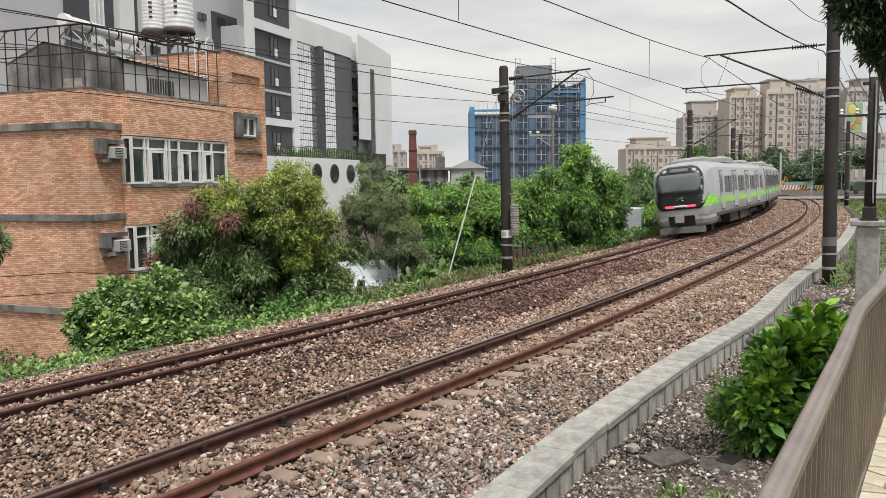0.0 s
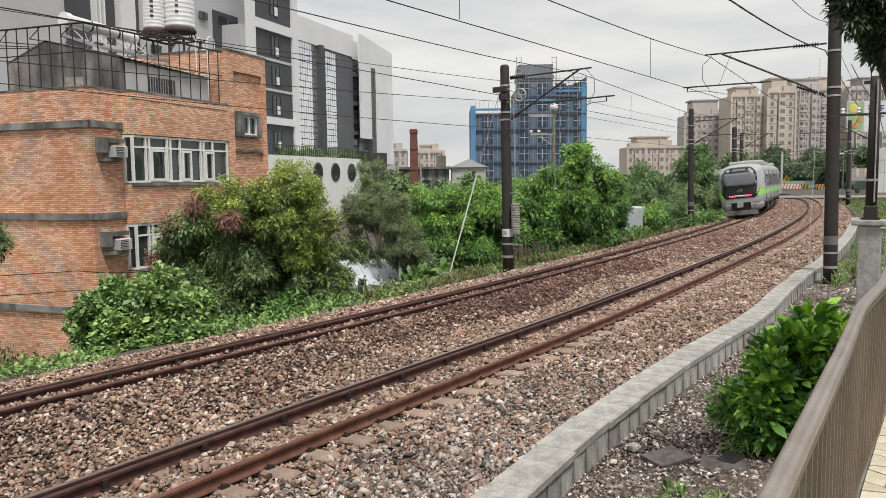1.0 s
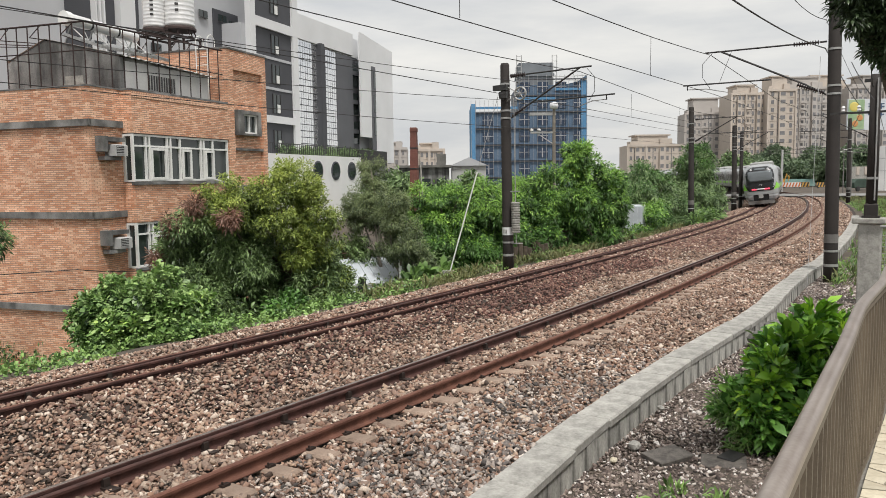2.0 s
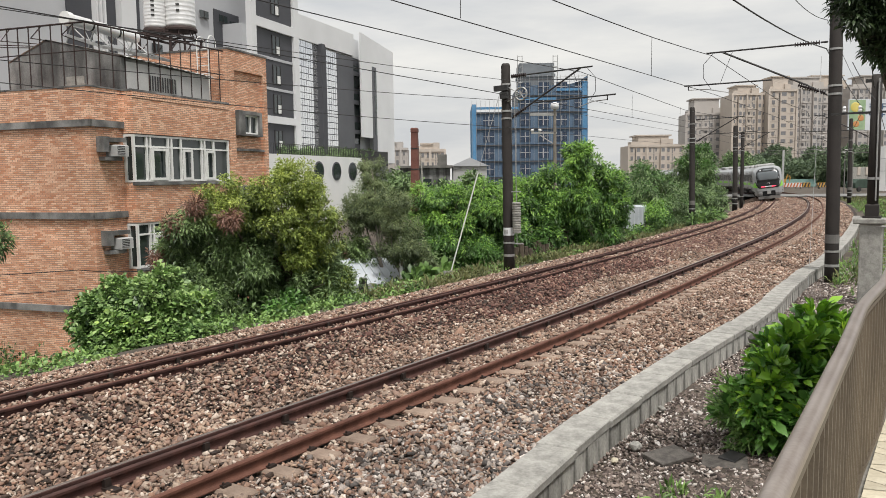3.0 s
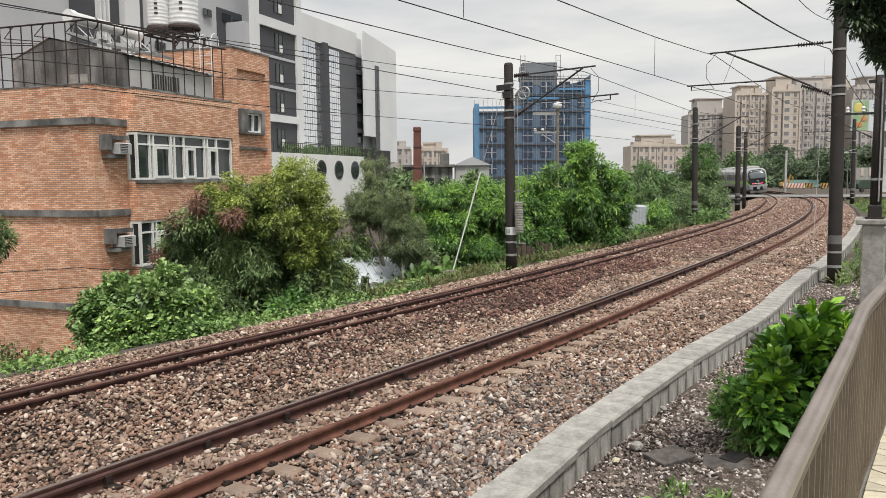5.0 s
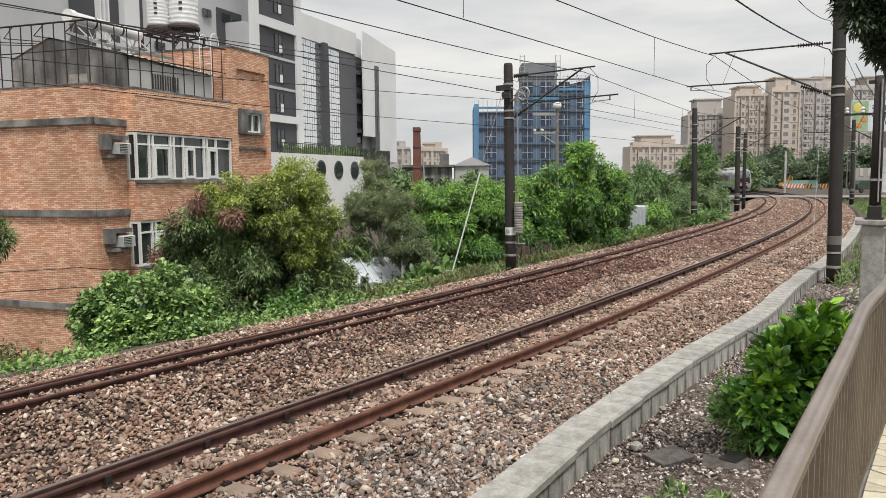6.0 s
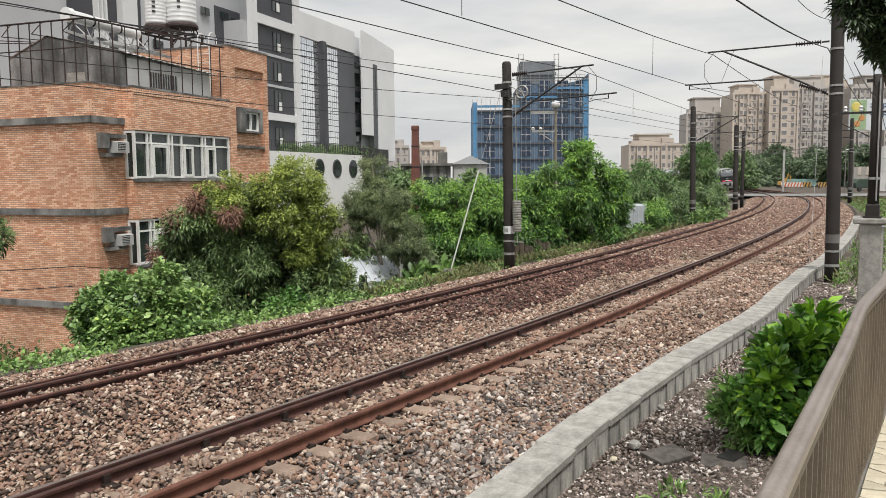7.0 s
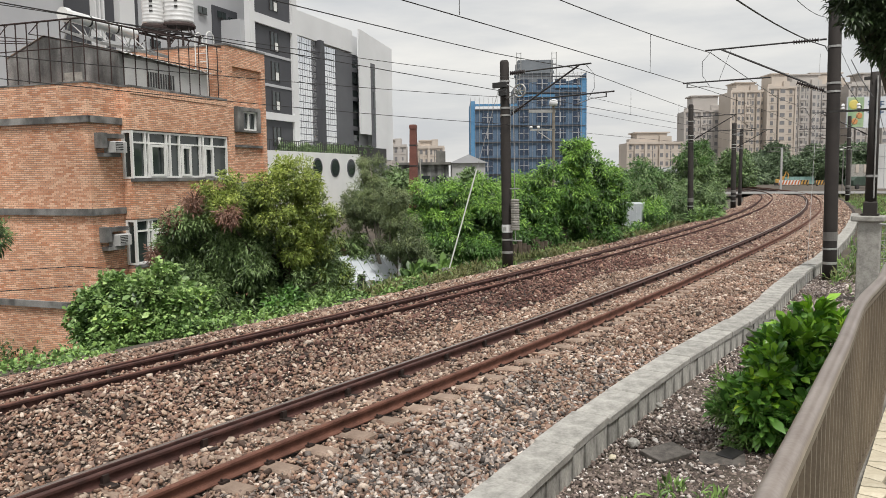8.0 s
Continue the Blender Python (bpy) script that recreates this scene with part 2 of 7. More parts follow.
M_PALE = surf("pale_grey_render", (0.36, 0.36, 0.36), (0.48, 0.48, 0.47), 0.8, 0.85, bump=0.15, bscale=20)
M_INOX = surf("ribbed_stainless_steel", (0.72, 0.72, 0.72), (0.84, 0.84, 0.83), 4, 0.38, 0.45, 0.02)
M_CAGE = surf("rusty_dark_frame", (0.025, 0.018, 0.018), (0.06, 0.038, 0.034), 6, 0.7, 0.3)
M_GREY_D = surf("charcoal_cladding", (0.045, 0.047, 0.055), (0.07, 0.072, 0.082), 0.3, 0.6, bump=0.05)
M_GREY_D2 = surf("dark_grey_cladding", (0.085, 0.088, 0.098), (0.12, 0.123, 0.135), 0.3, 0.6, bump=0.05)
M_GREY_M = surf("mid_grey_cladding", (0.42, 0.43, 0.45), (0.5, 0.51, 0.53), 0.3, 0.6, bump=0.05)
M_GREY_L = surf("pale_grey_cladding", (0.64, 0.65, 0.66), (0.74, 0.75, 0.76), 0.25, 0.6, bump=0.05)
M_WHITEW = surf("white_rendered_wall", (0.66, 0.67, 0.67), (0.78, 0.78, 0.77), 0.4, 0.8, bump=0.1)
M_NET = surf("grey_blue_scaffold_netting", (0.075, 0.125, 0.195), (0.125, 0.185, 0.265), 0.35, 0.8, bump=0.3, bscale=4)
M_NETB = surf("bright_blue_netting_edge", (0.06, 0.2, 0.38), (0.13, 0.3, 0.5), 0.5, 0.8, bump=0.3, bscale=4)
M_NETW = surf("unlit_window_opening", (0.018, 0.035, 0.07), (0.04, 0.065, 0.11), 0.6, 0.7, bump=0)
M_NETCORE = surf("bare_grey_concrete_frame", (0.14, 0.16, 0.18), (0.24, 0.26, 0.28), 0.3, 0.9)
M_APT = surf("beige_tile_facade", (0.46, 0.405, 0.35), (0.56, 0.5, 0.44), 0.1, 0.8, bump=0.05, per="object", spread=0.06)
M_APT2 = surf("greyish_tile_facade", (0.4, 0.375, 0.35), (0.5, 0.47, 0.445), 0.1, 0.8, bump=0.05)
# far tower windows, greyed to put distance haze into the colour
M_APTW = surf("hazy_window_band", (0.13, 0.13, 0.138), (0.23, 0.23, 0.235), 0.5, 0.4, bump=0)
M_CHIM = surf("sooty_red_brick", (0.1, 0.042, 0.034), (0.2, 0.085, 0.066), 0.9, 0.9, bump=0.4, bscale=12)
M_REDROOF = surf("faded_red_roof", (0.12, 0.035, 0.03), (0.22, 0.075, 0.06), 1.2, 0.8, bump=0.2)
M_WHITEROOF = surf("white_sheet_roof", (0.4, 0.44, 0.48), (0.56, 0.59, 0.62), 1.2, 0.5, bump=0.1)
M_BARK = surf("brown_bark", (0.05, 0.038, 0.028), (0.12, 0.095, 0.07), 5, 0.95, bump=0.8, bscale=30)
M_BARK_G = surf("grey_bark", (0.14, 0.125, 0.1), (0.26, 0.235, 0.2), 5, 0.95, bump=0.6, bscale=30)
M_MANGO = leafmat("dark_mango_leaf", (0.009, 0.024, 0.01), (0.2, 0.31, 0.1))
M_RED = leafmat("young_red_leaf", (0.09, 0.05, 0.035), (0.3, 0.16, 0.11))
M_YELLOW = leafmat("yellow_green_leaf", (0.035, 0.065, 0.012), (0.28, 0.36, 0.065))
# _T, LUSH2 and LIGHT tones put daylight on crown tops into the colour
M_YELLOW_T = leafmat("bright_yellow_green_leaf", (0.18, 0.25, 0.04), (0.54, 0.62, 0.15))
M_OLIVE_T = leafmat("sunlit_olive_green_leaf", (0.07, 0.1, 0.04), (0.33, 0.4, 0.17))
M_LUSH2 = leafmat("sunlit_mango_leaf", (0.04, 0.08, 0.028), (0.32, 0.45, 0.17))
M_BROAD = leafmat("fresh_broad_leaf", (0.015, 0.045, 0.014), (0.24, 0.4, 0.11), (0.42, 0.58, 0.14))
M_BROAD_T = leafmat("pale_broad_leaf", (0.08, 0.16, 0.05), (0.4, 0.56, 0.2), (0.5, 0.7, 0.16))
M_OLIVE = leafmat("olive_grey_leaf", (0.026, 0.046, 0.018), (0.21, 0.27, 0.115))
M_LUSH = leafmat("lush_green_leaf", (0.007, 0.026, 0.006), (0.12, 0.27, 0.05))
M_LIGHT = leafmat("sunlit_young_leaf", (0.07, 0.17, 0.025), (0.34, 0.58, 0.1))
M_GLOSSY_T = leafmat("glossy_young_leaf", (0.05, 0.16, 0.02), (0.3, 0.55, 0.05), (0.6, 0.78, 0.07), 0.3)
# far leaves: distance haze mixed into these paler greens
M_FARWOOD = leafmat("hazy_far_wood_leaf", (0.06, 0.1, 0.06), (0.22, 0.3, 0.16))
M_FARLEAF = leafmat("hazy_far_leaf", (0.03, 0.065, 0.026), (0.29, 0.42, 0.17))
M_GLOSSY = leafmat("glossy_dark_leaf", (0.035, 0.105, 0.028), (0.19, 0.4, 0.075), (0.36, 0.56, 0.06), 0.28)
M_CREEP = leafmat("creeper_leaf", (0.035, 0.09, 0.025), (0.32, 0.5, 0.14))
M_GRASS = leafmat("dry_grass_blade", (0.07, 0.095, 0.03), (0.24, 0.24, 0.1))
M_PINE = leafmat("dark_needle_leaf", (0.008, 0.018, 0.007), (0.06, 0.1, 0.035))
M_TRAINW = surf("silver_white_train_paint", (0.34, 0.35, 0.36), (0.42, 0.43, 0.44), 1.5, 0.35, 0.2, 0.02, coat=0.3)
M_TRAING = surf("bright_green_stripe", (0.22, 0.6, 0.04), (0.28, 0.68, 0.06), 2, 0.4, bump=0.0)
M_TRAINK = surf("black_train_mask", (0.012, 0.013, 0.015), (0.022, 0.023, 0.026), 3, 0.3, bump=0.0)
M_TRAING2 = glassy("train_windscreen", (0.12, 0.135, 0.145), 0.08)
M_UNDER = surf("dusty_underframe", (0.03, 0.028, 0.026), (0.08, 0.072, 0.065), 4, 0.85, bump=0.3)
M_ROOFGEAR = surf("grey_roof_equipment", (0.26, 0.26, 0.255), (0.38, 0.38, 0.37), 3, 0.7)
M_ORANGE = surf("orange_barrier_stripe", (0.55, 0.14, 0.05), (0.68, 0.22, 0.09), 3, 0.6)
M_BLACKP = surf("black_barrier_stripe", (0.03, 0.03, 0.03), (0.06, 0.06, 0.055), 3, 0.6)
M_YELLOWP = surf("yellow_machine_paint", (0.5, 0.27, 0.06), (0.6, 0.36, 0.1), 3, 0.6)
M_ASPH = surf("worn_asphalt", (0.16, 0.16, 0.155), (0.24, 0.235, 0.225), 0.8, 0.9, bump=0.2)
M_GREENBOX = surf("dark_green_tarpaulin", (0.02, 0.038, 0.028), (0.05, 0.08, 0.06), 1, 0.7)
M_TEAL = surf("pale_teal_hoarding", (0.2, 0.36, 0.33), (0.28, 0.45, 0.42), 1, 0.6)
M_BILLW = surf("white_sign_panel", (0.55, 0.58, 0.62), (0.66, 0.69, 0.72), 0.8, 0.5, bump=0)
M_BILLG = surf("green_sign_print", (0.2, 0.34, 0.2), (0.4, 0.5, 0.3), 0.6, 0.5, bump=0)
M_BILLY = surf("yellow_sign_print", (0.6, 0.5, 0.1), (0.7, 0.6, 0.2), 0.6, 0.5, bump=0)
M_BILLO = surf("orange_sign_print", (0.5, 0.22, 0.08), (0.6, 0.3, 0.12), 0.6, 0.5, bump=0)
M_INK = surf("dark_blue_ink", (0.05, 0.09, 0.16), (0.08, 0.12, 0.2), 2, 0.6, bump=0)
M_TAIL = bpy.data.materials.new("red_tail_light")
M_TAIL.use_nodes = True
M_TAIL.node_tree.nodes["Principled BSDF"].inputs["Base Color"].default_value = (0.8, 0.05, 0.08, 1)
M_TAIL.node_tree.nodes["Principled BSDF"].inputs["Emission Color"].default_value = (1.0, 0.09, 0.16, 1)
M_TAIL.node_tree.nodes["Principled BSDF"].inputs["Emission Strength"].default_value = 1.1


# ---------- geometry helpers ----------
class Geo:
    """Vertices and faces gathered into one mesh."""

    def __init__(self):
        self.v, self.f = [], []

    def add(self, verts, faces, m=None):
        k = len(self.v)
        self.v += [tuple(m @ Vector(p)) for p in verts] if m is not None else [tuple(p) for p in verts]
        self.f += [tuple(i + k for i in q) for q in faces]
        return self

    def box(self, x0, x1, y0, y1, z0, z1, m=None):
        vs = [(x, y, z) for z in (z0, z1) for y in (y0, y1) for x in (x0, x1)]
        return self.add(vs, [(0, 2, 3, 1), (4, 5, 7, 6), (0, 1, 5, 4), (2, 6, 7, 3), (0, 4, 6, 2), (1, 3, 7, 5)], m)

    def slab(self, x0, x1, y0, y1, z0, z1, c=0.01, m=None):
        """A box with its upper edges and corners cut."""
        vs = [(x0, y0, z0), (x1, y0, z0), (x1, y1, z0), (x0, y1, z0), (x0, y0, z1 - c), (x1, y0, z1 - c), (x1, y1, z1 - c), (x0, y1, z1 - c),
              (x0 + c, y0 + c, z1), (x1 - c, y0 + c, z1), (x1 - c, y1 - c, z1), (x0 + c, y1 - c, z1)]
        fs = [(3, 2, 1, 0), (8, 9, 10, 11)] + [(i, (i + 1) % 4, (i + 1) % 4 + 4, i + 4) for i in range(4)] + [(i + 4, (i + 1) % 4 + 4, (i + 1) % 4 + 8, i + 8) for i in range(4)]
        return self.add(vs, fs, m)

    def prism(self, poly, z0, z1, m=None):
        n = len(poly)
        vs = [(x, y, z0) for x, y in poly] + [(x, y, z1) for x, y in poly]
        fs = [tuple(range(n - 1, -1, -1)), tuple(range(n, 2 * n))] + [(i, (i + 1) % n, (i + 1) % n + n, i + n) for i in range(n)]
        return self.add(vs, fs, m)

    def tube(self, pts, r, n=8, r1=None, m=None, cap=True):
        pts = [Vector(p) for p in pts]
        k, vs, fs = len(pts), [], []
        side = None
        for i, p in enumerate(pts):
            d = (pts[min(i + 1, k - 1)] - pts[max(i - 1, 0)]).normalized()
            if side is None:
                side = d.cross(Vector((0, 0, 1)) if abs(d.z) < 0.9 else Vector((1, 0, 0))).normalized()
            side = (side - d * side.dot(d)).normalized()
            up = d.cross(side)
            rr = r if r1 is None else r + (r1 - r) * i / (k - 1)
            vs += [tuple(p + (side * math.cos(a) + up * math.sin(a)) * rr) for a in [2 * math.pi * j / n for j in range(n)]]
        for i in range(k - 1):
            fs += [(i * n + j, i * n + (j + 1) % n, (i + 1) * n + (j + 1) % n, (i + 1) * n + j) for j in range(n)]
        if cap:
            fs += [tuple(range(n - 1, -1, -1)), tuple(range((k - 1) * n, k * n))]
        return self.add(vs, fs, m)

    def lathe(self, prof, n=16, m=None):
        """prof: (radius, z) from bottom to top."""
        k, vs, fs = len(prof), [], []
        for r, z in prof:
            vs += [(r * math.cos(2 * math.pi * j / n), r * math.sin(2 * math.pi * j / n), z) for j in range(n)]
        for i in range(k - 1):
            fs += [(i * n + j, i * n + (j + 1) % n, (i + 1) * n + (j + 1) % n, (i + 1) * n + j) for j in range(n)]
        fs += [tuple(range(n - 1, -1, -1)), tuple(range((k - 1) * n, k * n))]
        return self.add(vs, fs, m)

    def sweep(self, prof, frames):
        """A closed profile (x, z) carried along poses."""
        n, k, vs, fs = len(prof), len(frames), [], []
        for m in frames:
            vs += [tuple(m @ Vector((x, 0, z))) for x, z in prof]
        for i in range(k - 1):
            fs += [(i * n + j, (i + 1) * n + j, (i + 1) * n + (j + 1) % n, i * n + (j + 1) % n) for j in range(n)]
        fs += [tuple(range(n)), tuple(range(k * n - 1, (k - 1) * n - 1, -1))]
        return self.add(vs, fs)

    def mesh(self, name, material, smooth=False):
        me = bpy.data.meshes.new(name)
        me.from_pydata(self.v, [], self.f)
        me.materials.append(material)
        if smooth:
            me.polygons.foreach_set("use_smooth", [True] * len(me.polygons))
        me.update()
        return me


def part(name, g, material, parent=None, label="", smooth=False, m=None):
    """One mesh object, under its thing if one is given."""
    ob = new(name, g.mesh(name, material, smooth) if isinstance(g, Geo) else g)
    if parent:
        ob.parent = parent
    if m is not None:
        ob.matrix_basis = m
    return tagged(ob, label)


def thing(name, label, category, m=None, group="", kind=""):
    ob = new(name)
    ob.empty_display_size = 0.2
    if m is not None:
        ob.matrix_basis = m
    return tagged(ob, label, category, group, kind)


def soft(ob, width=0.01, segments=2):
    b = ob.modifiers.new("bevel", "BEVEL")
    b.width, b.segments, b.limit_method = width, segments, "ANGLE"
    return ob


# ---------- the line of the railway ----------
GAUGE = 1.132
K_S = [0, 12, 24, 36, 48, 60, 75, 95, 110, 160, 300]
K_V = [-0.01294, 0.00519, -0.00039, 0.00346, 0.00179, 0.00387, 0.00146, 0.00621, 0.00581, 0.0, 0.0]
STEP = 0.5
L_S = np.arange(0, 300, STEP)
_k = np.interp(L_S, K_S, K_V)
L_T = 1.01583 + np.concatenate([[0], np.cumsum((_k[1:] + _k[:-1]) / 2 * STEP)])
_m = (L_T[1:] + L_T[:-1]) / 2
L_X = -4.9804 + np.concatenate([[0], np.cumsum(np.cos(_m) * STEP)])
L_Y = 4.04785 + np.concatenate([[0], np.cumsum(np.sin(_m) * STEP)])


def on_line(s):
    """Place and heading of the nearer track's centre at s metres; straight before 0."""
    if s < 0:
        return L_X[0] + math.cos(L_T[0]) * s, L_Y[0] + math.sin(L_T[0]) * s, L_T[0]
    return float(np.interp(s, L_S, L_X)), float(np.interp(s, L_S, L_Y)), float(np.interp(s, L_S, L_T))


def rise(s):
    return 0.00306 * max(s - 25, 0)


def spacing(s):
    return float(np.interp(s, [0, 25, 50, 100], [3.768, 3.814, 3.927, 4.319]))


def tr(s, d, z=0.0):
    """World pose: s metres along, d to the right of the nearer track, z over its rails; x across, y along."""
    x, y, a = on_line(s)
    return Matrix.Translation((x + math.sin(a) * d, y - math.cos(a) * d, z + rise(s))) @ Matrix.Rotation(a - math.pi / 2, 4, "Z")


def tp(s, d, z=0.0):
    return tr(s, d, z).translation


def span(a, b, step):
    k = max(1, round((b - a) / step))
    return [a + (b - a) * i / k for i in range(k + 1)]


def side_of(px, py):
    """Metres along and to the right of the line for arrays of places."""
    px, py = np.asarray(px, float), np.asarray(py, float)
    s, d = np.zeros(px.size), np.zeros(px.size)
    xs = np.concatenate([[L_X[0] - math.cos(L_T[0]) * 80], L_X[::2], [L_X[-1] + math.cos(L_T[-1]) * 900]])
    ys = np.concatenate([[L_Y[0] - math.sin(L_T[0]) * 80], L_Y[::2], [L_Y[-1] + math.sin(L_T[-1]) * 900]])
    ls = np.concatenate([[-80], L_S[::2], [L_S[-1] + 900]])
    best = np.full(px.size, 1e12)
    fx, fy = px.ravel(), py.ravel()
    for i in range(len(xs) - 1):
        ex, ey = xs[i + 1] - xs[i], ys[i + 1] - ys[i]
        q = ex * ex + ey * ey
        t = np.clip(((fx - xs[i]) * ex + (fy - ys[i]) * ey) / q, 0, 1)
        dx, dy = fx - xs[i] - t * ex, fy - ys[i] - t * ey
        dd = dx * dx + dy * dy
        new_best = dd < best
        best = np.where(new_best, dd, best)
        s = np.where(new_best, ls[i] + t * (ls[i + 1] - ls[i]), s)
        d = np.where(new_best, np.sign(dx * ey - dy * ex) * np.sqrt(dd), d)
    return s.reshape(px.shape), d.reshape(px.shape)


GROUND_D = [-60, -24, -15, -11.5, -9.3, -7.6, -6.4, -5.9, 2.4, 3.0, 4.6, 5.7, 6.3, 60]
GROUND_Z = [-4.4, -4.3, -3.4, -2.1, -1.0, -0.55, -0.42, -0.6, -0.6, -0.52, -0.42, -0.3, -0.3, -0.3]


def ground_z(x, y):
    s, d = side_of(x, y)
    z = np.interp(d, GROUND_D, GROUND_Z)
    flat = np.clip((s - 38) / 35, 0, 1)
    z = np.where(d < -5.9, z * (1 - flat) + np.maximum(z, -1.2) * flat, z)
    return z + 0.00306 * np.clip(s - 25, 0, 300)
# ---------- ground ----------
def build_ground():
    fine = np.arange(-26, 46.01, 0.6)
    far = np.array([1, 3, 6, 10, 16, 24, 36, 55, 80, 120, 200, 400, 900, 2500.0])
    xs = np.concatenate([-26 - far[::-1], fine, 46 + far])
    fy = np.concatenate([np.arange(-6, 60.01, 0.6), np.arange(62, 180, 3.0)])
    ys = np.concatenate([-6 - far[::-1], fy, 180 + far[3:]])
    gx, gy = np.meshgrid(xs, ys)
    gz = ground_z(gx, gy)
    n = np.array([noise.noise((a * 0.7, b * 0.7, 0)) for a, b in zip(gx.ravel(), gy.ravel())]).reshape(gx.shape)
    gz = gz + n * 0.06
    w, h = len(xs), len(ys)
    me = bpy.data.meshes.new("ground")
    idx = np.arange(w * h).reshape(h, w)
    me.from_pydata(np.stack([gx.ravel(), gy.ravel(), gz.ravel()], 1).tolist(), [],
                   np.stack([idx[:-1, :-1], idx[:-1, 1:], idx[1:, 1:], idx[1:, :-1]], -1).reshape(-1, 4).tolist())
    me.materials.append(M_GROUND)
    me.polygons.foreach_set("use_smooth", [True] * len(me.polygons))
    tagged(new("ground", me), "dry earth falling away from the railway bank", "ground", kind="structure")


build_ground()

# ballast bed: a low crowned bank under both tracks, painted near-black as gap shade
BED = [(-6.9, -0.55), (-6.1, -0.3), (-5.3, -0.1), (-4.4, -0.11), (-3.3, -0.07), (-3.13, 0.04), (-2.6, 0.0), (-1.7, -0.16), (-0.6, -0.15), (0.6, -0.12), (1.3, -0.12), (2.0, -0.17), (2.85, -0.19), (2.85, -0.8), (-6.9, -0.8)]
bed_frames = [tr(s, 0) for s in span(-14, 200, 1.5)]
part("ballast_bed", Geo().sweep([(x, z - 0.03) for x, z in BED], bed_frames), M_BED_SHADE, None)
tagged(bpy.data.objects["ballast_bed"], "gravel bed under two railway tracks, gap shade in its colour", "ballast", kind="structure")


def bed_z(d):
    return np.interp(d, [p[0] for p in BED[:13]], [p[1] for p in BED[:13]])


# ---------- rails ----------
def rail_profile(x):
    """Foot, web and head, with the running surface at z 0."""
    return [(x - 0.061, -0.15), (x + 0.061, -0.15), (x + 0.061, -0.139), (x + 0.014, -0.122), (x + 0.009, -0.108), (x + 0.009, -0.045), (x + 0.032, -0.034),
            (x + 0.032, -0.008), (x + 0.024, 0.0), (x - 0.024, 0.0), (x - 0.032, -0.008), (x - 0.032, -0.034), (x - 0.009, -0.045), (x - 0.009, -0.108), (x - 0.014, -0.122), (x - 0.061, -0.139)]


def head_profile(x):
    return [(x - 0.027, -0.004), (x + 0.027, -0.004), (x + 0.022, 0.003), (x - 0.022, 0.003)]


CANT_NEAR, CANT_FAR = 0.052, 0.112


def rail_frames(far, lift, guard=False):
    return [tr(s, -spacing(s) if far else 0.0, lift) for s in span(-14, 190, 1.0)]


for far, cant in ((False, CANT_NEAR), (True, CANT_FAR)):
    track = thing("railway_track", "narrow-gauge track with rusty rails on concrete sleepers", "railway track", kind="structure")
    for off, lift, worn in ((-GAUGE / 2, 0.0, True), (GAUGE / 2, cant, not far)):
        r = part("rail", Geo().sweep(rail_profile(off), rail_frames(far, lift)), M_RAIL_SHADE if off < 0 or far else M_RAIL_O, track, "rusty steel rail")
        part("rail_head", Geo().sweep(head_profile(off), rail_frames(far, lift)), M_HEAD if off < 0 and not far else M_RAIL_O, r, "worn running surface")
    # check rail inside the inner rail
    g = part("guard_rail", Geo().sweep(rail_profile(-GAUGE / 2 + 0.13), rail_frames(far, -0.008)), M_RAIL_SHADE, track, "dark rusty check rail")
    # sleepers, each on its own, and their fastenings
    sl = Geo().slab(-1.0, 1.0, -0.12, 0.12, -0.17, 0.0, 0.025).mesh("sleeper", M_SLEEPER)
    fg = Geo()
    for sx in (-1, 1):
        fg.box(sx * 0.05 - 0.03 + sx * 0.03, sx * 0.05 + 0.03 + sx * 0.03, -0.05, 0.05, -0.01, 0.025)
        fg.tube([(sx * 0.085, -0.03, 0.0), (sx * 0.085, -0.03, 0.055)], 0.012, 6)
    clip = fg.mesh("fastening", M_CLIP)
    chair = Geo().box(-0.02, 0.05, -0.035, 0.035, 0.0, 0.115).box(0.0, 0.2, -0.05, 0.05, 0.0, 0.03).mesh("guard_rail_chair", M_CLIP)
    tilt = math.atan2(cant, GAUGE)
    for i, s in enumerate(span(-6, 104, 0.6)):
        m = tr(s, -spacing(s) if far else 0.0, 0) @ Matrix.Translation((0, 0, cant / 2 - 0.152)) @ Matrix.Rotation(-tilt, 4, "Y")
        part("sleeper", sl, M_SLEEPER, track, m=m)
        if s < 45:
            for off in (-GAUGE / 2, GAUGE / 2):
                part("fastening", clip, M_CLIP, track, m=m @ Matrix.Translation((off, 0, 0)))
            if i % 2 == 0:
                part("guard_rail_chair", chair, M_CLIP, track, m=m @ Matrix.Translation((-GAUGE / 2 + 0.15, 0, 0)))


